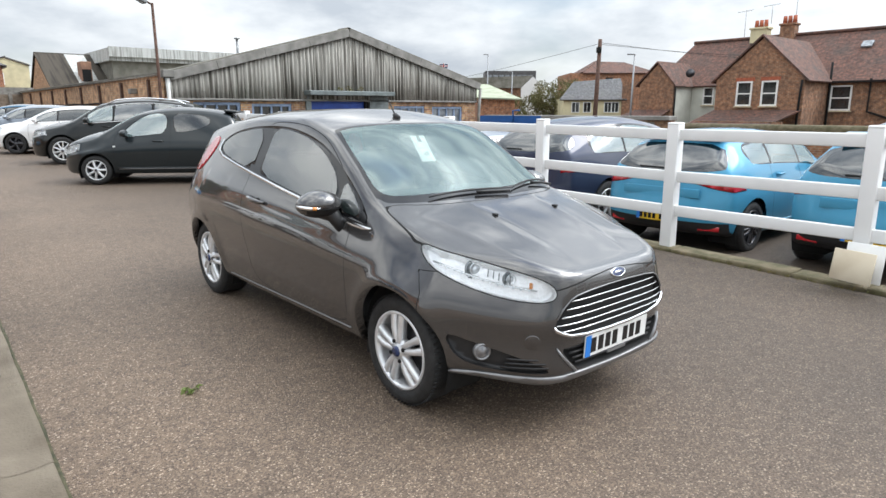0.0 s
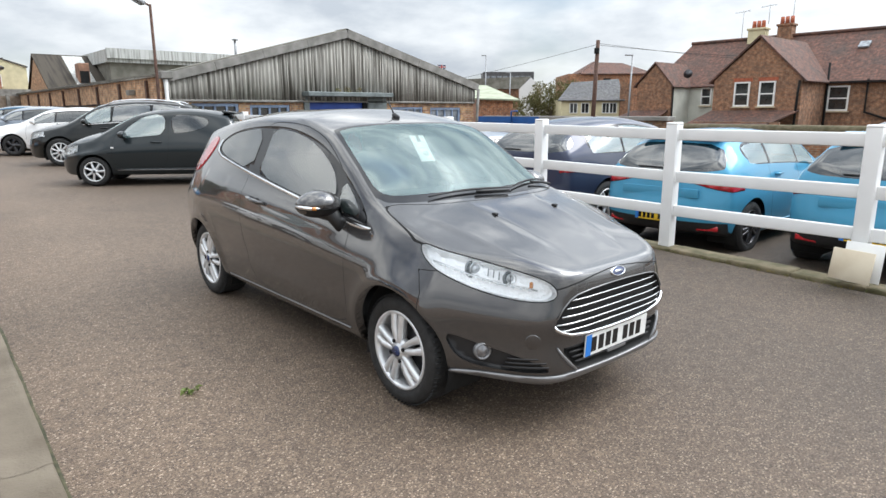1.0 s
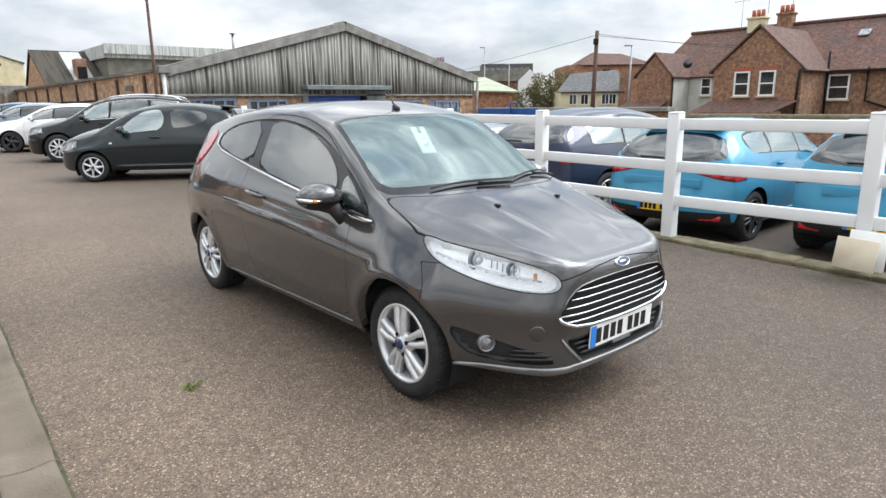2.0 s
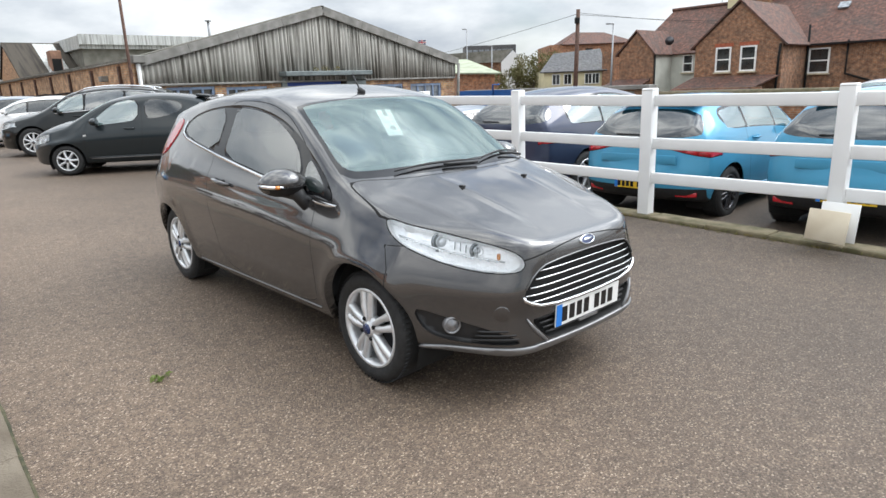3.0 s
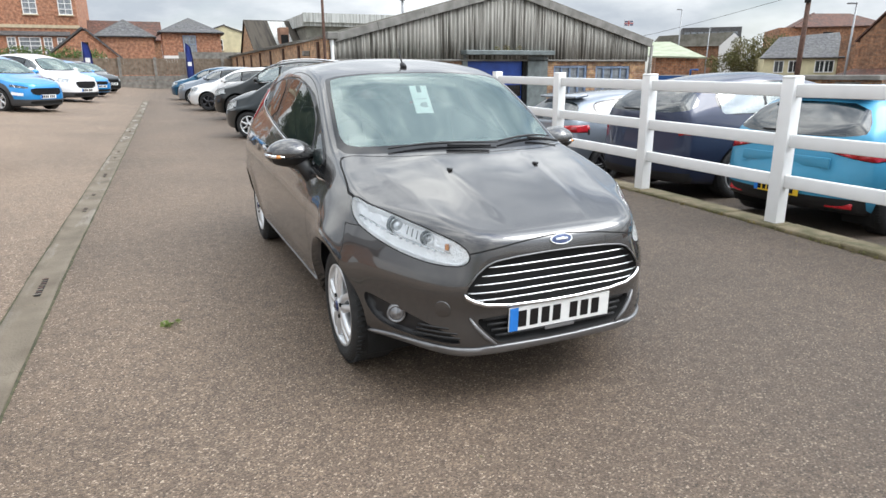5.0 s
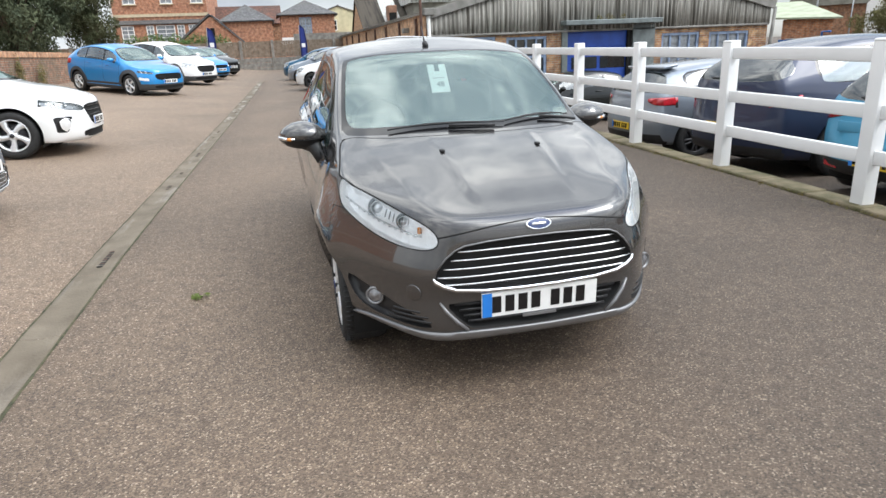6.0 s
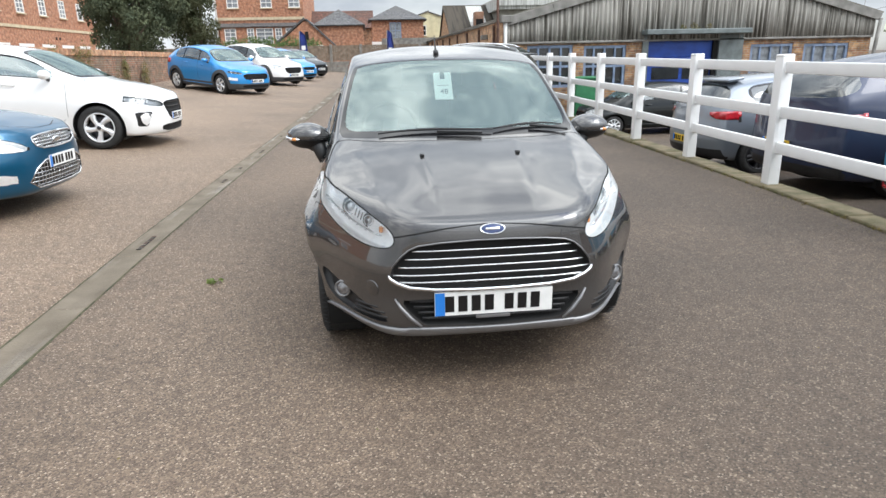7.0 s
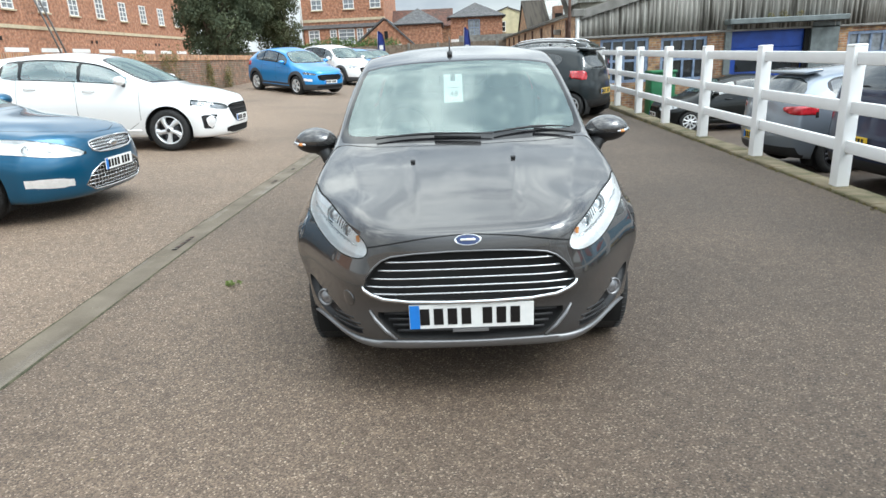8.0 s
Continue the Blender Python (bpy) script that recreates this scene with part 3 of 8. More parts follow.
# ---- the grey hatchback ----
def build_fiesta():
    car = thing("hatchback_car", "dark grey metallic three-door hatchback parked on the tarmac", "car")
    C = dict(y0=-0.715, y1=3.13, front_sweep=0.47, rear_sweep=0.30, power=2.4, front_fade=0.15, sweep=[(0, 0), (0.3, 0.008), (0.45, 0.035), (0.56, 0.11), (0.66, 0.27), (0.76, 0.50), (0.86, 0.75), (0.97, 1.0), (1.1, 1.2)], rear_fade=2.3, crown=2.5,
             top_z=[(-0.72, 0.70), (-0.5, 0.795), (-0.15, 0.905), (0.05, 0.955), (0.14, 0.995), (0.5, 1.195), (0.85, 1.365), (1.0, 1.40), (1.4, 1.455), (2.0, 1.45), (2.6, 1.39), (2.95, 1.31), (3.1, 1.12)],
             rail_x=[(-0.35, 0.66), (-0.14, 0.725), (0.1, 0.715), (0.305, 0.69), (0.6, 0.655), (0.91, 0.61), (1.3, 0.60), (1.9, 0.60), (2.4, 0.58), (2.8, 0.55), (3.1, 0.52)],
             rail_z=[(-0.35, 0.755), (-0.14, 0.825), (0.1, 0.895), (0.305, 0.96), (0.6, 1.15), (0.91, 1.32), (1.3, 1.392), (1.7, 1.395), (2.2, 1.36), (2.6, 1.31), (2.9, 1.25), (3.1, 1.08)],
             belt_x=[(-0.35, 0.732), (-0.14, 0.780), (0.1, 0.792), (0.36, 0.765), (0.5, 0.765), (1.0, 0.77), (1.65, 0.76), (2.29, 0.715), (2.7, 0.68), (3.1, 0.62)],
             belt_z=[(-0.35, 0.66), (-0.14, 0.72), (0.1, 0.775), (0.36, 0.835), (1.0, 0.925), (1.65, 1.02), (2.29, 1.105), (2.6, 1.12), (3.1, 0.98)],
             mid_x=[(-0.35, 0.797), (-0.14, 0.836), (0.0, 0.852), (0.4, 0.842), (1.0, 0.845), (1.65, 0.855), (2.4, 0.86), (2.8, 0.81), (3.1, 0.70)],
             mid_z=[(-0.35, 0.48), (0.0, 0.60), (0.5, 0.64), (1.5, 0.72), (2.4, 0.78), (3.1, 0.70)],
             sill_x=[(-0.35, 0.81), (0.0, 0.81), (0.4, 0.785), (2.0, 0.79), (2.5, 0.80), (3.1, 0.68)],
             bot_z=[(-0.5, 0.185), (-0.1, 0.19), (0.4, 0.205), (2.0, 0.215), (2.6, 0.25), (3.1, 0.30)],
             nose=[(0.0, 0.0), (0.05, 0.045), (0.15, 0.05), (0.33, 0.04), (0.5, 0.055), (0.62, 0.05), (0.93, 0.03), (1.0, 0.0)],
             tail=[(0.0, 0.0), (0.1, 0.04), (0.35, 0.05), (0.6, 0.02), (1.0, 0.0)],
             soft=0.13)
    bm = car_shell(C, 130, 34, 38, 4)
    # the bumper's lower edge lifts towards the wheels; flared arches and the creases pressed into the flanks
    for v in bm.verts:
        x, y, z = v.co
        if z > 0.62 and -0.72 < y < 0.10 and abs(x) < 0.66 and v.normal.z > 0.3:
            for c, h in ((0.236 + 0.09 * (y + 0.3), 0.0042), (0.505 + 0.22 * (y + 0.3), 0.0036)):
                d = abs(x) - c
                v.co.z += h * math.exp(-(d / (0.020 if d > 0 else 0.055)) ** 2) * min(1.0, max(0.0, (0.10 - y) / 0.15)) * min(1.0, max(0.0, (y + 0.70) / 0.25))
        if y < 0.1 and z < 0.34 and abs(x) > 0.40:
            k = min(1.0, (abs(x) - 0.40) / 0.34)
            v.co.z = z = z + 0.040 * k * k * (3 - 2 * k) * min(1.0, (0.34 - z) / 0.10)
        if abs(x) > 0.5 and 0.18 < z < 0.95:
            out = 0.0
            for cy_, cz_ in ((0.0, 0.262), (2.489, 0.297)):
                d = math.hypot(y - cy_, z - cz_)
                out += 0.016 * math.exp(-((d - 0.345) / 0.05) ** 2) * min(1.0, max(0.0, (z - 0.25) / 0.15)) * min(1.0, max(0.0, (y + 0.36) / 0.2))
            fade = min(1.0, max(0.0, (y - 0.38) / 0.3)) * min(1.0, max(0.0, (2.75 - y) / 0.3))
            out += fade * 0.011 * math.exp(-((z - 0.80 - 0.075 * (y - 0.4)) / 0.035) ** 2)
            out += fade * 0.008 * math.exp(-((z - 0.36 - 0.05 * (y - 0.4)) / 0.035) ** 2) * min(1.0, max(0.0, (2.1 - y) / 0.3))
            v.co.x += out * (1 if x > 0 else -1)
    bm.normal_update()
    bvh = BVHTree.FromBMesh(bm)
    skin = Skin(bm)

    def on_front(x, z, out=0.0):
        h = bvh.ray_cast(Vector((x, -2, z)), Vector((0, 1, 0)))
        return Vector((x, h[0].y - out, z)), h[1]

    def on_side(y, z, sg, out=0.0):
        h = bvh.ray_cast(Vector((sg * 2, y, z)), Vector((-sg, 0, 0)))
        return h[0] + Vector((sg * out, 0, 0)), h[1]

    def on_top(x, y, out=0.0):
        h = bvh.ray_cast(Vector((x, y, 3)), Vector((0, 0, -1)))
        return h[0] + h[1] * out, h[1]

    discs = [(0.0, 0.262, 0.336), (2.489, 0.297, 0.334)]
    arch_faces(bm, discs, 0.45)
    HL = lambda p: ((np.abs(p[:, 0]) - 0.40) * 0.54 + (p[:, 1] + 0.68) * 0.84, p[:, 2])
    high = lambda z: (lambda p: p[:, 2] > z)
    front = lambda p: p[:, 1] < 0.2
    # the bonnet's outline lies in a plane that leans forward: x against y + z
    lean = lambda p: (p[:, 0], p[:, 1] + p[:, 2])
    rear_line = [on_top(x, y)[0] for x, y in ((0, 0.035), (0.3, 0.06), (0.5, 0.115), (0.66, 0.24), (0.69, 0.20), (0.715, 0.0), (0.735, -0.11), (0.67, -0.27), (0.57, -0.45))]
    front_line = [on_front(x, z)[0] for x, z in ((0.47, 0.636), (0.40, 0.648), (0.30, 0.668), (0.15, 0.688), (0, 0.697))]
    layers = [
        ("front_bumper", Region([(-0.9, 0.10), (-0.215, 0.10), (-0.215, 0.60), (-0.17, 0.70), (-0.9, 0.72)], YZ, lambda p: p[:, 1] < -0.1, 0), 0.004),
        ("bonnet", Region(mirrored([(v.x, v.y + v.z) for v in rear_line + front_line]), lean, lambda p: (p[:, 2] > 0.55) & (p[:, 1] < 0.4), 1), 0.008),
        ("door", Region([(0.415, 0.40), (0.41, 0.80), (0.50, 1.0), (0.80, 1.24), (1.05, 1.335), (1.3, 1.365), (1.60, 1.365), (1.66, 1.30), (1.70, 1.0), (1.70, 0.75), (1.62, 0.45), (1.55, 0.27), (0.46, 0.255)], YZ, SIDE), 0.004),
        ("window_surround", Region([(0.27, 0.846), (0.42, 0.860), (1.0, 0.938), (1.65, 1.033), (2.25, 1.118), (2.36, 1.155), (2.37, 1.21), (2.25, 1.275), (1.95, 1.325), (1.60, 1.345), (1.30, 1.335), (1.02, 1.285), (0.78, 1.20), (0.55, 1.065), (0.40, 0.955)], YZ, SIDE), 0.0),
        ("window", Region([(0.635, 0.895), (1.0, 0.944), (1.57, 1.028), (1.545, 1.18), (1.535, 1.325), (1.30, 1.318), (1.04, 1.27), (0.80, 1.165), (0.655, 1.05)], YZ, SIDE, 1), 0.0),
        ("quarter_window", Region([(1.685, 1.045), (2.2, 1.12), (2.335, 1.16), (2.34, 1.205), (2.22, 1.262), (1.95, 1.31), (1.665, 1.325)], YZ, SIDE, 1), 0.0),
        ("front_quarter_window", Region([(0.36, 0.878), (0.588, 0.90), (0.598, 1.065), (0.50, 1.0)], YZ, SIDE, 1), 0.0),
        ("screen_edge", Region(mirrored([(0, 0.06), (0.35, 0.10), (0.56, 0.175), (0.675, 0.28), (0.64, 0.52), (0.585, 0.85), (0.56, 0.915), (0.3, 0.865), (0, 0.845)]), XY, high(0.86), 1), 0.0),
        ("windscreen", Region(mirrored([(0, 0.14), (0.35, 0.175), (0.55, 0.245), (0.64, 0.34), (0.612, 0.55), (0.562, 0.83), (0.53, 0.88), (0.3, 0.84), (0, 0.82)]), XY, high(0.86), 2), 0.0),
        ("rear_window", Region(mirrored([(0, 2.93), (0.45, 2.88), (0.52, 2.95), (0.5, 3.06), (0, 3.12)]), XY, high(0.9), 1), 0.0),
        ("tail_lamp", Region([(2.46, 1.23), (2.47, 1.15), (2.58, 1.0), (2.72, 0.97), (2.78, 1.03), (2.62, 1.22), (2.54, 1.25)], YZ, SIDE, 2), 0.004),
        ("headlamp", Region([(0.655, 0.825), (0.61, 0.745), (0.45, 0.664), (0.22, 0.604), (0.02, 0.590), (-0.025, 0.622), (0.012, 0.678), (0.13, 0.715), (0.33, 0.755), (0.52, 0.79)], HL, lambda p: (p[:, 1] < 0.0) & (np.abs(p[:, 0]) > 0.28), 2), 0.005),
        ("grille", Region(mirrored([(0, 0.628), (0.30, 0.618), (0.375, 0.585), (0.447, 0.492), (0.432, 0.462), (0.33, 0.428), (0, 0.418)]), XZ, front, 1), 0.0),
        ("lower_intake", Region(mirrored([(0, 0.372), (0.385, 0.372), (0.40, 0.355), (0.315, 0.262), (0.28, 0.252), (0, 0.246)]), XZ, front, 1), 0.0),
        ("fog_recess", Region([(0.765, 0.435), (0.70, 0.40), (0.58, 0.345), (0.45, 0.275), (0.46, 0.258), (0.60, 0.263), (0.70, 0.285), (0.745, 0.34)], AXZ, lambda p: p[:, 1] < -0.15, 1), 0.0),
        ("front_lip", Region(mirrored([(0, 0.236), (0.34, 0.246), (0.41, 0.238), (0.76, 0.252), (0.77, 0.20), (0.38, 0.17), (0, 0.17)]), XZ, lambda p: p[:, 1] < -0.33, 1), 0.0),
    ]
    names = assign(bm, layers, "shut_line")
    P = M["fiesta"]
    body = take(bm, lambda i: names[i] == "body")
    rim = [e for e in body.edges if e.is_boundary and all(abs(v.co.x) > 0.5 and any(abs(math.hypot(v.co.y - a, v.co.z - b) - r) < 0.003 for a, b, r in discs) for v in e.verts)]
    r = bmesh.ops.extrude_edge_only(body, edges=rim)
    for v in r["geom"]:
        if isinstance(v, bmesh.types.BMVert):
            v.co.x -= 0.05 * (1 if v.co.x > 0 else -1)
    part("body_shell", body, P, car, skin=skin)
    for nm in ("bonnet", "front_bumper"):
        for t in patches(bm, names, nm, False):
            part(nm, t, P, car, skin=skin)
    for t in patches(bm, names, "door"):
        part("door", t, P, car, skin=skin)
    for t in patches(bm, names, "shut_line", False):
        for piece in loose_pieces(t):
            part("shut_line", piece, M["dark"], car)
    for t in patches(bm, names, "window_surround"):
        part("window_surround", inset_push(t, -0.004), M["gloss_black"], car, "black window surround and pillar")
    for nm, mat in (("window", "glass"), ("quarter_window", "glass"), ("front_quarter_window", "glass"), ("rear_window", "privacy")):
        for t in patches(bm, names, nm, nm != "rear_window"):
            part(nm, t, M[mat], car, skin=skin)
    for t in patches(bm, names, "screen_edge", False):
        part("windscreen_surround", t, M["gloss_black"], car, "black edge of the windscreen", skin=skin)
    for t in patches(bm, names, "windscreen", False):
        part("windscreen", t, M["screen"], car, skin=skin).visible_shadow = False
    for t in patches(bm, names, "tail_lamp"):
        part("tail_lamp", inset_push(t, 0.006), M["red_lamp"], car)
    for t in patches(bm, names, "front_lip", False):
        part("bumper_lip", inset_push(t, 0.010), M["satin"], car, "satin silver lower bumper edge")
    for t in patches(bm, names, "lower_intake", False):
        part("lower_intake", inset_push(t, -0.035), M["dark"], car)
    for t in patches(bm, names, "grille", False):
        grille = part("grille", inset_push(t, -0.035), M["dark"], car, "black grille with chrome bars")
    for t in patches(bm, names, "fog_recess"):
        part("fog_lamp_recess", inset_push(t, -0.03), M["black"], car)
    # headlamps
    for t in patches(bm, names, "headlamp"):
        sg = 1 if t.verts[:][0].co.x > 0 else -1
        back = t.copy()
        lamp = part("headlamp", inset_push(back, -0.05), M["reflector"], car, "clear headlamp with bright reflector")
        part("lamp_lens", t, M["lens"], lamp).visible_shadow = False
        for lx, ly, lz, lr in ((0.616, -0.389, 0.722, 0.030), (0.527, -0.53, 0.682, 0.021)):
            d = Vector((0.38 * sg, -0.92, 0.12)).normalized()
            near, nn = bvh.find_nearest(Vector((sg * lx, ly, lz)))[:2]
            q = Matrix.Translation(near - nn * 0.036) @ d.to_track_quat("X", "Z").to_matrix().to_4x4()
            b = add_lathe(bmesh.new(), [(lr * 1.75, -0.022), (lr * 1.6, -0.012), (lr * 1.25, -0.02), (lr * 1.2, -0.035)], 28, q)
            part("lamp_bezel", b, M["dark_reflector"], lamp, "smoked bezel round the lamp")
            b = add_lathe(bmesh.new(), [(lr * 1.2, -0.03), (lr * 1.17, -0.003), (lr * 1.08, 0.003), (lr, -0.004), (lr * 0.98, -0.03)], 28, q)
            part("lamp_ring", b, M["chrome"], lamp)
            b = add_lathe(bmesh.new(), [(lr * 0.98, -0.03), (lr * 0.8, -0.012), (lr * 0.45, -0.003), (0.001, 0.0)], 24, q)
            part("projector_lens", b, M["lamp_glass"], lamp)
        b = bmesh.new()
        a0, a1 = Vector((sg * 0.71, -0.20, 0.735)), Vector((sg * 0.445, -0.615, 0.628))
        pts = []
        for k in range(11):
            near, nn = bvh.find_nearest(a0.lerp(a1, k / 10) + Vector((0, 0, -0.02 * math.sin(math.pi * k / 10))))[:2]
            pts.append(near - nn * 0.020)
        part("running_lamp_strip", add_tube(b, pts, 0.0045, 6), M["chrome"], lamp)
        for k in range(1, 14):
            near, nn = bvh.find_nearest(a0.lerp(a1, k / 14) + Vector((0, 0, -0.006 - 0.02 * math.sin(math.pi * k / 14))))[:2]
            q = Matrix.Translation(near - nn * 0.024) @ nn.to_track_quat("Z", "Y").to_matrix().to_4x4()
            part("running_lamp_cell", add_box(bmesh.new(), 0.011, 0.009, 0.012, q, 0.002), M["bar"] if k % 2 else M["chrome"], lamp, smooth=False)
        # ribs of the reflector between the lamps
        for k in range(5):
            c = Vector((sg * (0.592 - 0.019 * k), -0.44 - 0.019 * k, 0.712 - 0.010 * k))
            pts = [bvh.find_nearest(c + Vector((0, 0, dz)))[0] - bvh.find_nearest(c + Vector((0, 0, dz)))[1] * 0.034 for dz in (-0.022, 0.0, 0.018)]
            part("reflector_rib", add_tube(bmesh.new(), pts, 0.0025, 5), M["dark_reflector"], lamp)
        b = box(-0.007, 0.007, -0.008, 0.008, -0.014, 0.014, 0.004, 2)
        near, nn = bvh.find_nearest(Vector((sg * 0.468, -0.60, 0.655)))[:2]
        part("indicator_lamp", b, M["amber"], lamp).matrix_basis = Matrix.Translation(near - nn * 0.04) @ pose(0, 0, 0, 0, 0, -30 * sg)
    # grille bars and frame
    for k, z in enumerate((0.452, 0.484, 0.518, 0.553, 0.588)):
        w = (0.415, 0.432, 0.405, 0.375, 0.345)[k]
        b = add_tube(bmesh.new(), [on_front(x, z, -0.006)[0] for x in np.linspace(-w, w, 25)], 0.0037, 8)
        part("grille_bar", b, M["bar"], grille)
    frame_pts = [on_front(x, z, 0.004)[0] for x, z in chaikin(mirrored([(0, 0.632), (0.30, 0.622), (0.378, 0.588), (0.452, 0.492), (0.436, 0.458), (0.335, 0.421), (0, 0.41)]), 1)]
    lo = [p for p in frame_pts if p.z < 0.492]
    up = sorted([p for p in frame_pts if p.z > 0.485], key=lambda p: p.x)
    part("grille_frame_lower", add_tube(bmesh.new(), lo, [0.004] + [0.0085] * (len(lo) - 2) + [0.004], 8), M["chrome"], grille, "chrome lower grille frame")
    part("grille_frame_upper", add_tube(bmesh.new(), up, 0.0032, 8), M["satin"], grille)
    for sg in (-1, 1):
        st = [on_front(sg * x, z, 0.004)[0] for x, z in ((0.425, 0.375), (0.40, 0.335), (0.36, 0.29), (0.315, 0.25))]
        part("intake_trim", add_tube(bmesh.new(), st, [0.004, 0.008, 0.009, 0.006], 6), M["satin"], car)
    for z in (0.285, 0.31, 0.335, 0.36):
        part("intake_slat", add_tube(bmesh.new(), [on_front(x, z, -0.012)[0] for x in np.linspace(-0.31 - (z - 0.285) * 0.7, 0.31 + (z - 0.285) * 0.7, 17)], 0.006, 6), M["black"], car)
    # fog lamps
    for sg in (-1, 1):
        p, n = on_front(sg * 0.66, 0.35, 0.0)
        d = Vector((sg * 0.42, -0.9, 0.0)).normalized()
        q = Matrix.Translation(p + d * 0.002) @ d.to_track_quat("X", "Z").to_matrix().to_4x4()
        f = part("fog_lamp", add_lathe(bmesh.new(), [(0.040, -0.03), (0.041, 0.0), (0.036, 0.005), (0.031, -0.004)], 32, q), M["satin"], car)
        part("fog_lens", add_lathe(bmesh.new(), [(0.032, -0.004), (0.022, 0.002), (0.001, 0.006)], 24, q), M["fog_glass"], f)
        for z, w0, w1 in ((0.305, 0.47, 0.60), (0.285, 0.46, 0.61), (0.325, 0.50, 0.595)):
            part("recess_slat", add_tube(bmesh.new(), [on_front(sg * x, z, -0.004)[0] for x in np.linspace(w0, w1, 9)], 0.006, 6), M["black"], car)
    # towing eye cover
    p, n = on_front(-0.52, 0.41, 0.0)
    q = Matrix.Translation(p) @ n.to_track_quat("X", "Z").to_matrix().to_4x4()
    part("towing_cover", add_lathe(bmesh.new(), [(0.036, -0.006), (0.036, 0.0025), (0.033, 0.0035), (0.001, 0.0045)], 28, q), P, car)
    # badge
    p, n = on_front(0, 0.672, 0.0)
    q = Matrix.Translation(p + n * 0.004) @ (n.to_track_quat("X", "Z").to_matrix().to_4x4())
    ring = add_lathe(bmesh.new(), [(1.0, -0.006), (1.0, 0.002), (0.93, 0.005), (0.87, 0.003)], 40)
    bmesh.ops.transform(ring, matrix=q @ Matrix.Diagonal((1, 0.056, 0.0235, 1)), verts=ring.verts)
    badge = part("badge", ring, M["chrome"], car, "blue oval badge with chrome rim")
    face = add_lathe(bmesh.new(), [(0.90, 0.002), (0.5, 0.004), (0.001, 0.004)], 40)
    bmesh.ops.transform(face, matrix=q @ Matrix.Diagonal((1, 0.056, 0.0235, 1)), verts=face.verts)
    part("badge_face", face, M["badge_blue"], badge)
    word = bmesh.new()
    add_box(word, 0.003, 0.06, 0.010, q @ pose(0.005, 0, 0), 0.001)
    part("badge_bar", word, M["chrome"], badge)
    # plate
    number_plate(car, pose(0.004, -0.757, 0.348, 3, 0, 0))
    part("plate_strip", box(-0.075, 0.075, -0.765, -0.755, 0.278, 0.290), M["satin"], car, smooth=False)
    # chrome strip under the windows
    for sg in (-1, 1):
        pts = [on_side(y, z, sg, 0.003)[0] for y, z in ((0.245, 0.838), (0.33, 0.834), (0.42, 0.842), (0.6, 0.868), (0.8, 0.897), (1.0, 0.927), (1.3, 0.97), (1.65, 1.022), (2.0, 1.073), (2.25, 1.11), (2.36, 1.145), (2.385, 1.19), (2.36, 1.235))]
        b = bmesh.new()
        rows = []
        for i, p in enumerate(pts):
            d = (pts[min(i + 1, len(pts) - 1)] - pts[max(i - 1, 0)]).normalized()
            u = d.cross(Vector((sg, 0, 0))).normalized()
            w = 0.012 if 0 < i < len(pts) - 1 else 0.004
            rows.append([b.verts.new(p + u * w), b.verts.new(p + u * w * 0.5 + Vector((sg * 0.006, 0, 0))), b.verts.new(p - u * w * 0.5 + Vector((sg * 0.006, 0, 0))), b.verts.new(p - u * w)])
        for a, c in zip(rows, rows[1:]):
            for k in range(3):
                b.faces.new((a[k], a[k + 1], c[k + 1], c[k]))
        bmesh.ops.recalc_face_normals(b, faces=b.faces)
        part("chrome_strip", b, M["chrome"], car, "chrome strip below the side windows")
        # door handle
        p, n = on_side(1.47, 0.865, sg, 0.0)
        b = bmesh.new()
        t = bmesh.new()
        bmesh.ops.create_uvsphere(t, u_segments=20, v_segments=12, radius=1)
        join(b, t, Matrix.Translation(p + Vector((sg * -0.012, 0, -0.012))) @ Matrix.Diagonal((0.016, 0.075, 0.034, 1)))
        cup = part("handle_cup", b, M["dark"], car)
        b = add_tube(bmesh.new(), [p + Vector((sg * dx, dy, dz)) for dx, dy, dz in ((0.0, -0.105, -0.006), (0.028, -0.075, 0.0), (0.036, 0.0, 0.008), (0.032, 0.07, 0.014), (0.0, 0.105, 0.016))], [0.010, 0.015, 0.016, 0.016, 0.011], 10)
        part("door_handle", b, P, car)
        # mirror
        q = pose(sg * 0.865, 0.60, 0.945, 0, 0, sg * 8)
        t = bmesh.new()
        bmesh.ops.create_uvsphere(t, u_segments=28, v_segments=18, radius=1)
        for v in t.verts:
            v.co.y = max(v.co.y, -1) if v.co.y < 0 else min(v.co.y * 0.9, 0.42)
            v.co.x *= 1 - 0.12 * v.co.z
        bmesh.ops.transform(t, matrix=q @ Matrix.Diagonal((0.128, 0.105, 0.074, 1)), verts=t.verts)
        mir = part("door_mirror", t, P, car)
        lowp = bmesh.new()
        t = bmesh.new()
        bmesh.ops.create_uvsphere(t, u_segments=28, v_segments=18, radius=1)
        for v in t.verts:
            v.co.y = min(v.co.y * 0.9, 0.40) if v.co.y > 0 else v.co.y
            v.co.z = min(v.co.z, -0.28)
        join(lowp, t, q @ Matrix.Diagonal((0.130, 0.107, 0.079, 1)))
        part("mirror_base", lowp, M["black"], mir, "black lower mirror shell")
        part("mirror_arm", add_tube(bmesh.new(), [Vector((sg * 0.845, 0.60, 0.905)), Vector((sg * 0.80, 0.555, 0.875)), Vector((sg * 0.772, 0.51, 0.80))], [0.05, 0.042, 0.03], 12), M["black"], mir)
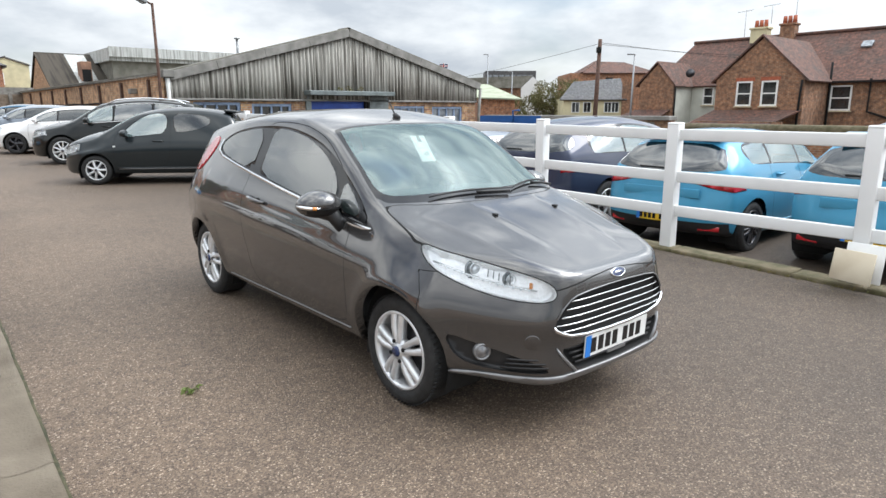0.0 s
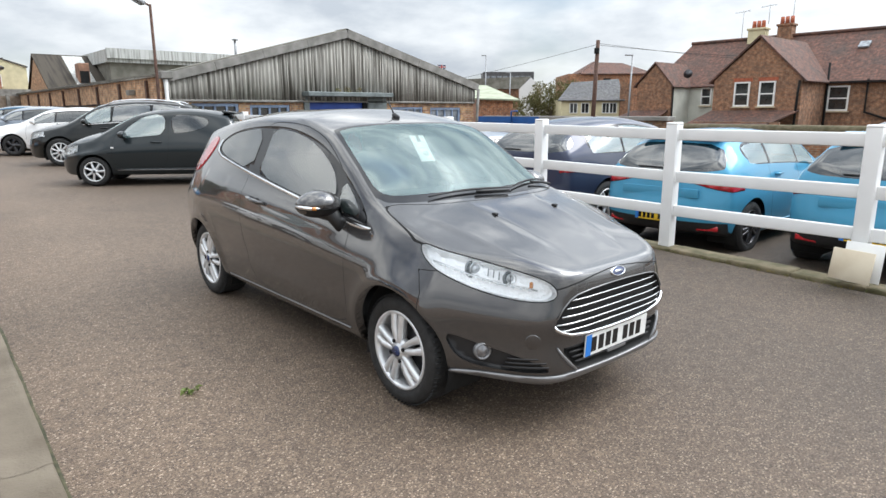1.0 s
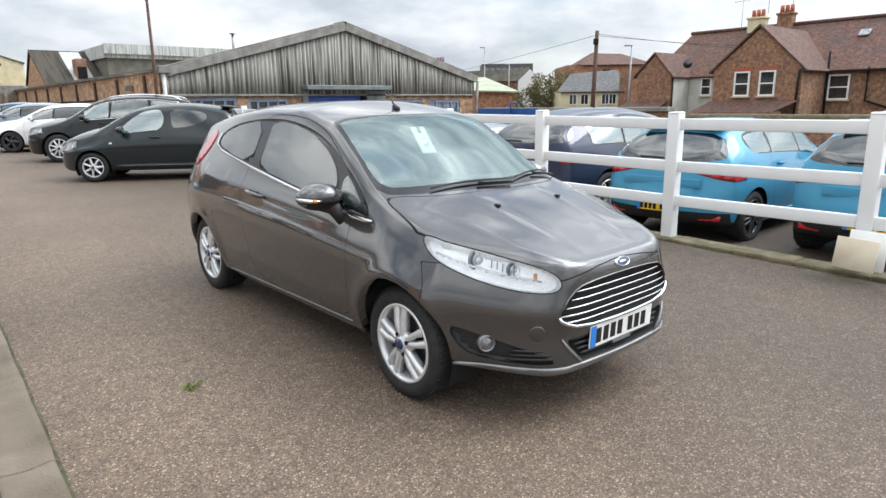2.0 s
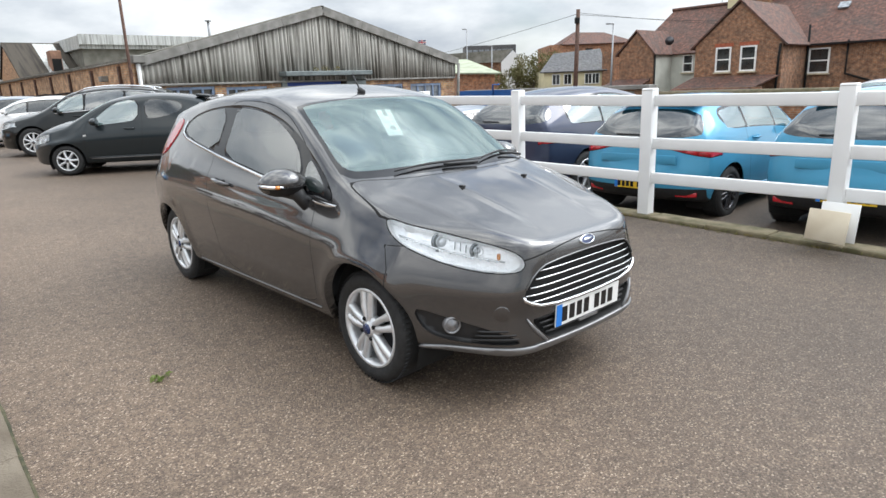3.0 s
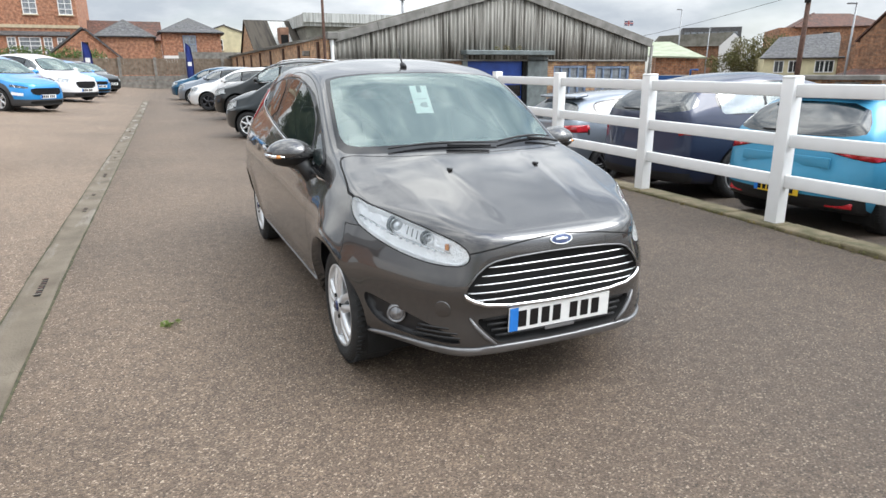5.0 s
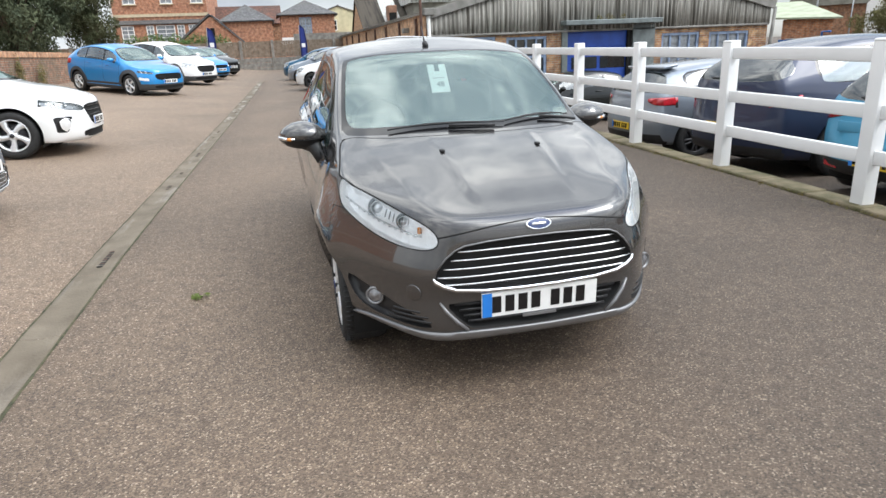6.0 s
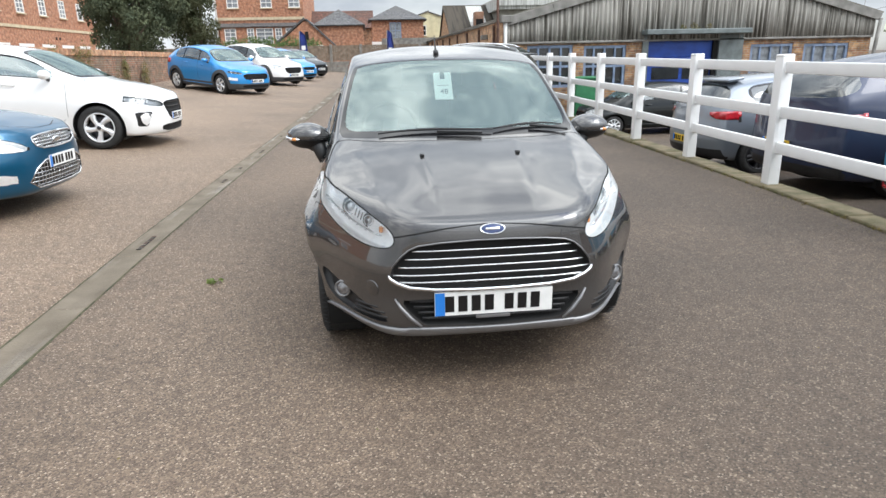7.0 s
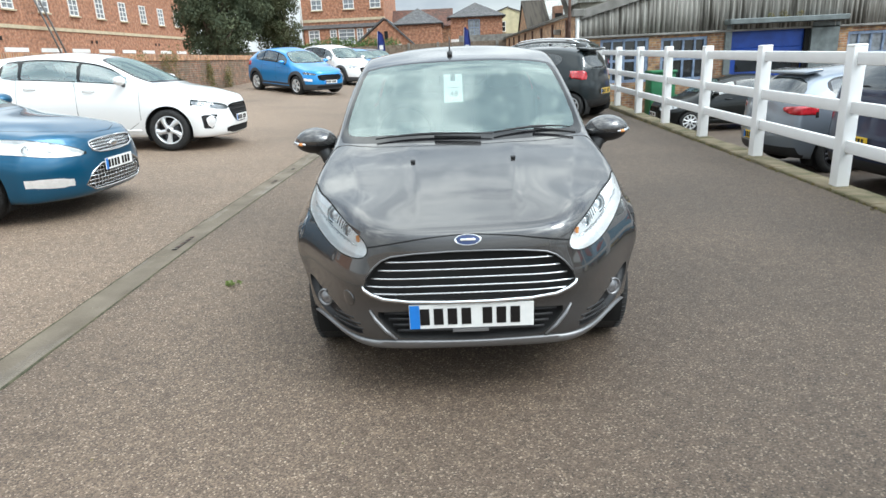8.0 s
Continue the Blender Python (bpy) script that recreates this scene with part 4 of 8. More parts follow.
        b = add_tube(bmesh.new(), [q @ Vector(c) for c in ((sg * 0.03, -0.100, -0.016), (sg * 0.08, -0.082, -0.014), (sg * 0.117, -0.040, -0.010), (sg * 0.129, 0.0, -0.006))], [0.006, 0.011, 0.011, 0.006], 8)
        ind = part("mirror_indicator", b, M["chrome"], mir, "clear indicator strip with an amber bulb")
        part("indicator_bulb", add_tube(bmesh.new(), [q @ Vector(c) for c in ((sg * 0.05, -0.098, -0.015), (sg * 0.072, -0.089, -0.014))], 0.0095, 8), M["amber"], ind)
        # washer jets, sill and arch liners
        p, n = on_top(sg * 0.243, -0.143, 0.004)
        part("washer_jet", add_box(bmesh.new(), 0.022, 0.03, 0.012, Matrix.Translation(p), 0.004, 2), M["black"], car)
        part("mud_flap", box(min(sg * 0.60, sg * 0.745), max(sg * 0.60, sg * 0.745), 0.335, 0.35, 0.12, 0.24, 0.004), M["black"], car)
        st = [on_side(y, 0.262, sg, 0.002)[0] for y in np.linspace(0.42, 2.05, 14)]
        part("sill_strip", add_tube(bmesh.new(), st, 0.004, 6), M["satin"], car)
    for y, z in ((0, 0.262), (2.489, 0.297)):
        for sg in (-1, 1):
            part("wheel_arch_liner", arch_liner(bmesh.new(), y, z, 0.342, 0.745, 0.50, sg), M["dark"], car)
    # wipers and cowl
    for x0, x1, y0_, y1_ in ((0.17, 0.58, 0.105, 0.235), (-0.45, 0.16, 0.135, 0.095)):
        pts = [on_top(x0 + (x1 - x0) * k / 8, y0_ + (y1_ - y0_) * k / 8 + 0.02, 0.016)[0] for k in range(9)]
        part("wiper", add_tube(bmesh.new(), pts, [0.004, 0.005, 0.006, 0.007, 0.007, 0.006, 0.005, 0.004, 0.003], 6), M["black"], car)
    pts = [on_top(0.60 - 0.22 * k / 6, 0.20 - 0.03 * k / 6, 0.018)[0] for k in range(7)]
    part("wiper_arm", add_tube(bmesh.new(), pts, 0.0075, 6), M["black"], car)
    pts = [on_top(0.10 - 0.24 * k / 6, 0.085 + 0.025 * k / 6, 0.018)[0] for k in range(7)]
    part("wiper_arm", add_tube(bmesh.new(), pts, 0.0075, 6), M["black"], car)
    # aerial
    p, n = on_top(-0.045, 0.985)
    a = part("aerial_base", add_tube(bmesh.new(), [p + Vector((0, -0.035, -0.004)), p + Vector((0, 0.0, 0.012)), p + Vector((0, 0.02, 0.016))], [0.016, 0.018, 0.010], 10), M["black"], car)
    part("aerial", add_tube(bmesh.new(), [p + Vector((0, 0.0, 0.01)), p + Vector((0, 0.075, 0.115))], [0.006, 0.0025], 8), M["black"], car)
    # cabin
    part("dashboard", add_box(add_box(bmesh.new(), 1.24, 0.62, 0.10, pose(0, 0.60, 0.90, -4), 0.04, 3), 1.24, 0.2, 0.35, pose(0, 0.86, 0.75, 0), 0.05, 3), M["dash"], car, "grey dashboard behind the windscreen")
    t = bmesh.new()
    ring = [Vector((0.18 * math.cos(a), 0.18 * math.sin(a), 0)) for a in np.linspace(0, 2 * math.pi, 33)]
    q = pose(-0.36, 0.98, 0.93, 62, 0, 0)
    add_tube(t, [q @ v for v in ring], 0.015, 8)
    add_box(t, 0.34, 0.05, 0.02, q, 0.008)
    add_box(t, 0.12, 0.13, 0.05, q, 0.02, 2)
    part("steering_wheel", t, M["black"], car)
    for sx in (-0.36, 0.36):
        part("front_seat", front_seat(sx, 1.42, 0.50), M["seat"], car, "dark cloth front seat")
    part("rear_seat", add_box(add_box(bmesh.new(), 1.16, 0.5, 0.16, pose(0, 2.1, 0.55), 0.05, 3), 1.16, 0.14, 0.6, pose(0, 2.42, 0.85, -18), 0.06, 3), M["seat"], car)
    part("cabin_floor", box(-0.70, 0.70, 0.5, 2.7, 0.24, 0.30), M["dash"], car)
    part("roof_lining", box(-0.50, 0.50, 1.0, 2.5, 1.345, 1.36, 0.004), M["lining"], car)
    part("interior_mirror", add_box(bmesh.new(), 0.22, 0.03, 0.065, pose(-0.01, 0.86, 1.25, 12), 0.012, 2), M["black"], car)
    add_wheels(car, 2.489, 0.290, 0.206, 0.772, 0.195, M["alloy"], "twin", 5, M["badge_blue"], True, (0.245, 0.297), (13, 31))
    return car


fiesta = build_fiesta()
# stock card hanging in the windscreen
card = part("stock_card", box(-0.056, 0.056, -0.0015, 0.0015, -0.10, 0.10, 0.001), M["paper"], None, smooth=False)
tagged(card, "white stock card hanging inside the windscreen", "card")
card.matrix_basis = pose(-0.032, 0.715, 1.205, -38, 0, 0)
t = text_mesh("48", 0.05)
bmesh.ops.transform(t, matrix=pose(0.004, -0.004, -0.045, 90, 0, 0), verts=t.verts)
part("card_number", t, M["ink"], card, smooth=False)
part("card_hole", box(-0.014, 0.014, -0.003, -0.0018, 0.05, 0.10, 0.0005), M["dash"], card, smooth=False)
part("card_rule", box(-0.036, 0.036, -0.004, -0.003, 0.0, 0.002), M["ink"], card, smooth=False)

# ---- surfaces of the place ----
def tiled(name, c1, c2, mortar, bw, bh, gap=0.012, rough=0.9, bump=0.5, dirt=0.5, dirt_color=(0.05, 0.05, 0.045), offset=0.5):
    """Courses of bricks, slates or tiles of real size, with stains over them."""
    m = bpy.data.materials.new(name)
    m.use_nodes = True
    n, l = m.node_tree.nodes, m.node_tree.links
    b = n["Principled BSDF"]
    b.inputs["Roughness"].default_value = rough
    tc = n.new("ShaderNodeTexCoord")
    sep = n.new("ShaderNodeSeparateXYZ")
    add = n.new("ShaderNodeMath")
    com = n.new("ShaderNodeCombineXYZ")
    l.new(tc.outputs["Object"], sep.inputs[0])
    l.new(sep.outputs["X"], add.inputs[0])
    l.new(sep.outputs["Y"], add.inputs[1])
    l.new(add.outputs[0], com.inputs["X"])
    l.new(sep.outputs["Z"], com.inputs["Y"])
    br = n.new("ShaderNodeTexBrick")
    br.inputs["Scale"].default_value = 1.0
    br.inputs["Brick Width"].default_value, br.inputs["Row Height"].default_value = bw, bh
    br.inputs["Mortar Size"].default_value, br.inputs["Mortar Smooth"].default_value = gap, 0.3
    br.inputs["Color1"].default_value, br.inputs["Color2"].default_value, br.inputs["Mortar"].default_value = (*c1, 1), (*c2, 1), (*mortar, 1)
    br.offset = offset
    l.new(com.outputs[0], br.inputs["Vector"])
    n1 = n.new("ShaderNodeTexNoise")
    n1.inputs["Scale"].default_value, n1.inputs["Detail"].default_value = 0.9, 8
    l.new(tc.outputs["Object"], n1.inputs["Vector"])
    r = n.new("ShaderNodeValToRGB")
    r.color_ramp.elements[0].position, r.color_ramp.elements[1].position = 0.45, 0.75
    r.color_ramp.elements[1].color = (dirt, dirt, dirt, 1)
    l.new(n1.outputs["Fac"], r.inputs["Fac"])
    mx = n.new("ShaderNodeMixRGB")
    mx.inputs["Color2"].default_value = (*dirt_color, 1)
    l.new(r.outputs["Color"], mx.inputs["Fac"])
    n3 = n.new("ShaderNodeTexNoise")
    n3.inputs["Scale"].default_value, n3.inputs["Detail"].default_value = 5.0, 4
    l.new(tc.outputs["Object"], n3.inputs["Vector"])
    r3 = n.new("ShaderNodeValToRGB")
    r3.color_ramp.elements[0].position, r3.color_ramp.elements[0].color = 0.36, (0.62, 0.60, 0.60, 1)
    r3.color_ramp.elements[1].position, r3.color_ramp.elements[1].color = 0.66, (1.35, 1.34, 1.30, 1)
    l.new(n3.outputs["Fac"], r3.inputs["Fac"])
    m3 = n.new("ShaderNodeMixRGB")
    m3.blend_type, m3.inputs["Fac"].default_value = "MULTIPLY", 1
    l.new(br.outputs["Color"], m3.inputs["Color1"])
    l.new(r3.outputs["Color"], m3.inputs["Color2"])
    l.new(m3.outputs["Color"], mx.inputs["Color1"])
    l.new(mx.outputs["Color"], b.inputs["Base Color"])
    bp = n.new("ShaderNodeBump")
    bp.inputs["Strength"].default_value, bp.inputs["Distance"].default_value, bp.invert = bump, 0.01, True
    l.new(br.outputs["Fac"], bp.inputs["Height"])
    l.new(bp.outputs["Normal"], b.inputs["Normal"])
    return m


def tarmac(name):
    """Worn brown macadam: pale and dark chips in a brown binder, damp and dusty patches."""
    m = bpy.data.materials.new(name)
    m.use_nodes = True
    n, l = m.node_tree.nodes, m.node_tree.links
    b = n["Principled BSDF"]
    tc = n.new("ShaderNodeTexCoord")
    v = n.new("ShaderNodeTexVoronoi")
    v.inputs["Scale"].default_value = 150
    l.new(tc.outputs["Object"], v.inputs["Vector"])
    sep = n.new("ShaderNodeSeparateColor")
    l.new(v.outputs["Color"], sep.inputs[0])
    r = n.new("ShaderNodeValToRGB")
    e = r.color_ramp.elements
    e[0].position, e[0].color = 0.0, (0.058, 0.042, 0.031, 1)
    e[1].position, e[1].color = 1.0, (0.44, 0.365, 0.29, 1)
    for pos, col in ((0.25, (0.112, 0.081, 0.058, 1)), (0.70, (0.164, 0.121, 0.088, 1)), (0.92, (0.23, 0.177, 0.132, 1))):
        k = e.new(pos)
        k.color = col
    l.new(sep.outputs[0], r.inputs["Fac"])
    big = n.new("ShaderNodeTexNoise")
    big.inputs["Scale"].default_value, big.inputs["Detail"].default_value = 0.55, 7
    l.new(tc.outputs["Object"], big.inputs["Vector"])
    br = n.new("ShaderNodeValToRGB")
    br.color_ramp.elements[0].position, br.color_ramp.elements[0].color = 0.32, (0.80, 0.78, 0.76, 1)
    br.color_ramp.elements[1].position, br.color_ramp.elements[1].color = 0.66, (1.18, 1.14, 1.10, 1)
    l.new(big.outputs["Fac"], br.inputs["Fac"])
    mid = n.new("ShaderNodeTexNoise")
    mid.inputs["Scale"].default_value, mid.inputs["Detail"].default_value = 14, 5
    l.new(tc.outputs["Object"], mid.inputs["Vector"])
    mr = n.new("ShaderNodeValToRGB")
    mr.color_ramp.elements[0].position, mr.color_ramp.elements[0].color = 0.3, (0.82, 0.82, 0.82, 1)
    mr.color_ramp.elements[1].position, mr.color_ramp.elements[1].color = 0.7, (1.15, 1.14, 1.12, 1)
    l.new(mid.outputs["Fac"], mr.inputs["Fac"])
    m1 = n.new("ShaderNodeMixRGB")
    m1.blend_type, m1.inputs["Fac"].default_value = "MULTIPLY", 1
    l.new(r.outputs["Color"], m1.inputs["Color1"])
    l.new(br.outputs["Color"], m1.inputs["Color2"])
    m2 = n.new("ShaderNodeMixRGB")
    m2.blend_type, m2.inputs["Fac"].default_value = "MULTIPLY", 1
    l.new(m1.outputs["Color"], m2.inputs["Color1"])
    l.new(mr.outputs["Color"], m2.inputs["Color2"])
    # the colour runs from lighter to darker across x towards the fence; noise breaks it up
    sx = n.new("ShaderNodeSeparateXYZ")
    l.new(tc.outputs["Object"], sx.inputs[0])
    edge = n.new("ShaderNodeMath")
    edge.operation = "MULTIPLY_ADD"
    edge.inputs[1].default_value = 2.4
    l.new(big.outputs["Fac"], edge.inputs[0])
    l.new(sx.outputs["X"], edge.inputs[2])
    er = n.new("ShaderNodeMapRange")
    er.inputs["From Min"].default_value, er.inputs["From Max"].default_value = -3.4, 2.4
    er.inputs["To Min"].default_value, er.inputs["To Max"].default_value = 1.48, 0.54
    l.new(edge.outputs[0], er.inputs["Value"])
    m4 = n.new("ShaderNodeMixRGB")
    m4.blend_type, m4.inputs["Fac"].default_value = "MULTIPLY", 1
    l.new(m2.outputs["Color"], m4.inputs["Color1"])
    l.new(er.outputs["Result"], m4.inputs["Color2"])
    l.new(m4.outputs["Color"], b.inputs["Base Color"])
    b.inputs["Roughness"].default_value = 0.7
    bp = n.new("ShaderNodeBump")
    bp.inputs["Strength"].default_value, bp.inputs["Distance"].default_value, bp.invert = 0.8, 0.005, True
    l.new(v.outputs["Distance"], bp.inputs["Height"])
    l.new(bp.outputs["Normal"], b.inputs["Normal"])
    return m


M["tarmac"] = tarmac("brown_tarmac")
M["concrete"] = material("grey_concrete", (0.15, 0.14, 0.122), 0.85, 0, 0.3, 4, 0.4, 80, color2=(0.27, 0.255, 0.23))
M["drain_stone"] = material("dirty_channel_concrete", (0.105, 0.083, 0.058), 0.85, 0, 0.3, 3, 0.6, 80, color2=(0.168, 0.139, 0.103))


def wet(m, scale, lo, hi):
    """Damp patches: where they lie the surface is glossy."""
    n, l = m.node_tree.nodes, m.node_tree.links
    tc = next(k for k in n if k.type == "TEX_COORD")
    mp = n.new("ShaderNodeMapping")
    mp.inputs["Scale"].default_value = scale
    ns = n.new("ShaderNodeTexNoise")
    ns.inputs["Scale"].default_value, ns.inputs["Detail"].default_value = 1.0, 5
    r = n.new("ShaderNodeMapRange")
    r.inputs["From Min"].default_value, r.inputs["From Max"].default_value = lo, hi
    r.inputs["To Min"].default_value, r.inputs["To Max"].default_value = 0.88, 0.42
    l.new(tc.outputs["Object"], mp.inputs["Vector"])
    l.new(mp.outputs["Vector"], ns.inputs["Vector"])
    l.new(ns.outputs["Fac"], r.inputs["Value"])
    l.new(r.outputs["Result"], n["Principled BSDF"].inputs["Roughness"])


wet(M["drain_stone"], (5.0, 0.9, 1.0), 0.50, 0.60)
M["moss"] = material("mossy_concrete", (0.17, 0.137, 0.085), 0.9, 0, 0.3, 5, 0.9, 60, color2=(0.075, 0.068, 0.03))
M["joint_moss"] = material("dark_green_joint_moss", (0.035, 0.036, 0.018), 0.95, 0, 0.4, 20, 0.6, 120, color2=(0.085, 0.078, 0.042))
M["white_fence"] = material("white_pvc", (0.8, 0.8, 0.79), 0.35, 0, 0.03, 3)
M["brick"] = tiled("orange_brick", (0.42, 0.17, 0.075), (0.30, 0.12, 0.06), (0.32, 0.25, 0.19), 0.225, 0.075)
M["brick_yellow"] = tiled("mixed_yellow_brick", (0.45, 0.26, 0.12), (0.28, 0.13, 0.075), (0.33, 0.28, 0.22), 0.225, 0.075)
M["brick_house"] = tiled("brown_red_brick", (0.33, 0.14, 0.065), (0.22, 0.10, 0.055), (0.30, 0.24, 0.18), 0.225, 0.075, dirt=0.4)
M["brick_red"] = tiled("red_brick", (0.42, 0.18, 0.095), (0.34, 0.14, 0.08), (0.38, 0.26, 0.19), 0.225, 0.075, dirt=0.2, dirt_color=(0.30, 0.11, 0.06))
M["brick_old"] = tiled("old_stained_brick", (0.30, 0.13, 0.075), (0.17, 0.10, 0.07), (0.25, 0.22, 0.17), 0.225, 0.075, dirt=0.85, dirt_color=(0.10, 0.095, 0.065))
M["brick_wall"] = tiled("orange_yellow_brick", (0.54, 0.32, 0.17), (0.42, 0.225, 0.12), (0.42, 0.33, 0.24), 0.225, 0.075, dirt=0.35, dirt_color=(0.22, 0.15, 0.10))
M["tile_red"] = tiled("red_brown_roof_tiles", (0.17, 0.075, 0.05), (0.11, 0.058, 0.045), (0.06, 0.04, 0.035), 0.18, 0.085, 0.01, 0.85, 0.6, 0.6)
M["slate"] = tiled("grey_slates", (0.105, 0.105, 0.11), (0.075, 0.075, 0.08), (0.04, 0.04, 0.04), 0.26, 0.13, 0.008, 0.6, 0.5, 0.5, (0.09, 0.085, 0.07))
def streaked(name, dark, light):
    """Weathered sheet with rain streaks that run down it; each sheet differs."""
    m = material(name, dark, 0.92, 0, 0.4, 1.3, 0.3, 40, color2=light)
    n, l = m.node_tree.nodes, m.node_tree.links
    tc = next(k for k in n if k.type == "TEX_COORD")
    oi = n.new("ShaderNodeObjectInfo")
    mu = n.new("ShaderNodeMath")
    mu.operation = "MULTIPLY"
    mu.inputs[1].default_value = 40.0
    l.new(oi.outputs["Random"], mu.inputs[0])
    ad = n.new("ShaderNodeVectorMath")
    l.new(tc.outputs["Object"], ad.inputs[0])
    l.new(mu.outputs[0], ad.inputs[1])
    mp = n.new("ShaderNodeMapping")
    mp.inputs["Scale"].default_value = (11.0, 11.0, 0.45)
    l.new(ad.outputs[0], mp.inputs["Vector"])
    n1 = next(k for k in n if k.type == "TEX_NOISE")
    n1.inputs["Scale"].default_value, n1.inputs["Detail"].default_value = 1.0, 6
    l.new(mp.outputs[0], n1.inputs["Vector"])
    r = next(k for k in n if k.type == "VALTORGB")
    r.color_ramp.elements[0].position, r.color_ramp.elements[1].position = 0.36, 0.56
    return m


M["asbestos"] = streaked("streaked_corrugated_sheet", (0.10, 0.093, 0.078), (0.40, 0.385, 0.35))
M["pale_sheet"] = streaked("pale_fascia_sheet", (0.26, 0.26, 0.24), (0.52, 0.53, 0.51))
M["brown_sheet"] = streaked("brown_corrugated_roof", (0.020, 0.016, 0.011), (0.056, 0.046, 0.034))
next(k for k in M["brown_sheet"].node_tree.nodes if k.type == "MAPPING").inputs["Scale"].default_value = (5.0, 0.35, 0.35)
M["asbestos_roof"] = material("mossy_corrugated_roof", (0.13, 0.125, 0.10), 0.92, 0, 0.4, 2.0, 0.4, 40, color2=(0.21, 0.20, 0.17), detail=9)
M["barge"] = material("grey_barge_board", (0.17, 0.165, 0.15), 0.9, 0, 0.3, 2.5, 0.3, 50, color2=(0.29, 0.28, 0.26))
M["render"] = material("pale_render", (0.55, 0.56, 0.50), 0.9, 0, 0.08, 1.5, 0.2, 60)
M["render_yellow"] = material("cream_render", (0.62, 0.56, 0.36), 0.9, 0, 0.12, 1.5, 0.2, 60)
M["green_roof"] = material("pale_green_sheet", (0.33, 0.36, 0.26), 0.8, 0, 0.15, 2)
M["stone"] = material("pale_stone", (0.50, 0.42, 0.29), 0.85, 0, 0.12, 4)
M["white_paint"] = material("white_painted_wood", (0.78, 0.78, 0.76), 0.45, 0, 0.04, 5)
M["blue_door"] = material("blue_painted_steel", (0.012, 0.062, 0.34), 0.45, 0, 0.15, 4)
M["blue_frame"] = material("faded_blue_paint", (0.19, 0.25, 0.36), 0.6, 0, 0.25, 6)
M["blue_board"] = material("blue_hoarding", (0.012, 0.10, 0.34), 0.5, 0, 0.12, 2)
M["steel"] = material("grey_painted_steel", (0.16, 0.185, 0.185), 0.6, 0.2, 0.2, 5)
M["pane"] = material("dark_window_pane", (0.025, 0.028, 0.03), 0.06, 0, 0.3, 3, spec=0.8)
M["pale_pane"] = material("curtained_window_pane", (0.22, 0.24, 0.26), 0.1, 0, 0.35, 5, spec=0.8)
M["rust_pole"] = material("brown_weathered_wood", (0.10, 0.055, 0.04), 0.85, 0, 0.3, 8, 0.3, 60)
M["lamp_pole"] = material("grey_galvanised_steel", (0.30, 0.31, 0.32), 0.5, 0.5, 0.1, 10)
M["clay"] = material("red_clay", (0.36, 0.10, 0.05), 0.8, 0, 0.2, 8)
M["plank"] = material("weathered_fence_boards", (0.14, 0.105, 0.075), 0.9, 0, 0.3, 5, 0.4, 60, color2=(0.24, 0.19, 0.145))
M["ply"] = material("pale_plywood", (0.58, 0.49, 0.36), 0.7, 0, 0.15, 3, color2=(0.70, 0.62, 0.48))
M["banner"] = material("blue_banner_cloth", (0.05, 0.08, 0.33), 0.7, 0, 0.15, 4)
M["bark"] = material("grey_brown_bark", (0.10, 0.075, 0.055), 0.95, 0, 0.35, 9, 0.6, 50)
M["leaf_dark"] = material("dark_evergreen_leaves", (0.042, 0.058, 0.030), 0.85, 0, 0.5, 1.2, color2=(0.095, 0.112, 0.058))
M["leaf_conifer"] = material("brown_green_needles", (0.040, 0.056, 0.022), 0.85, 0, 0.5, 1.0, color2=(0.105, 0.105, 0.05))
M["leaf_willow"] = material("yellow_green_spring_leaves", (0.10, 0.10, 0.035), 0.85, 0, 0.4, 1.2, color2=(0.17, 0.15, 0.06))
M["sprig"] = material("pale_green_leaves", (0.14, 0.20, 0.05), 0.6, 0, 0.3, 30, color2=(0.24, 0.30, 0.10))
M["leaf_green"] = material("green_leaves", (0.05, 0.10, 0.02), 0.7, 0, 0.4, 3, color2=(0.10, 0.16, 0.04))
M["ivy"] = material("dry_ivy_leaves", (0.20, 0.15, 0.05), 0.85, 0, 0.4, 5, color2=(0.09, 0.10, 0.035))
M["green_plastic"] = material("green_plastic", (0.02, 0.15, 0.06), 0.5, 0, 0.15, 5)

# ---- ground ----
FX = lambda y: 3.60 + 0.017 * y      # line of the fence
DX = lambda y: -2.376 + 0.025 * y    # line of the drain
right_z = pchip([(-60, -0.45), (-8, -0.25), (0, -0.19), (1.6, -0.24), (3.6, -0.30), (5.6, -0.38), (8, -0.52), (14, -0.86), (30, -0.9), (400, -0.9)])


slope_z = pchip([(-60, -0.3), (-8, -0.19), (-4, -0.13), (0, -0.045), (2.5, 0.008), (5, 0.024), (9.4, 0.045), (14, 0.075), (22, 0.15), (32, 0.30), (44, 0.5), (400, 0.5)])


def rise(y):
    """The yard climbs gently away from the camera."""
    return float(slope_z(y))


def ground_z(x, y):
    if x > FX(y) + 0.1:
        return float(right_z(y))
    return rise(y) + min(max(DX(y) - 0.13 - x, 0), 6) * (0.03 + 0.0022 * min(max(y, 0), 25))


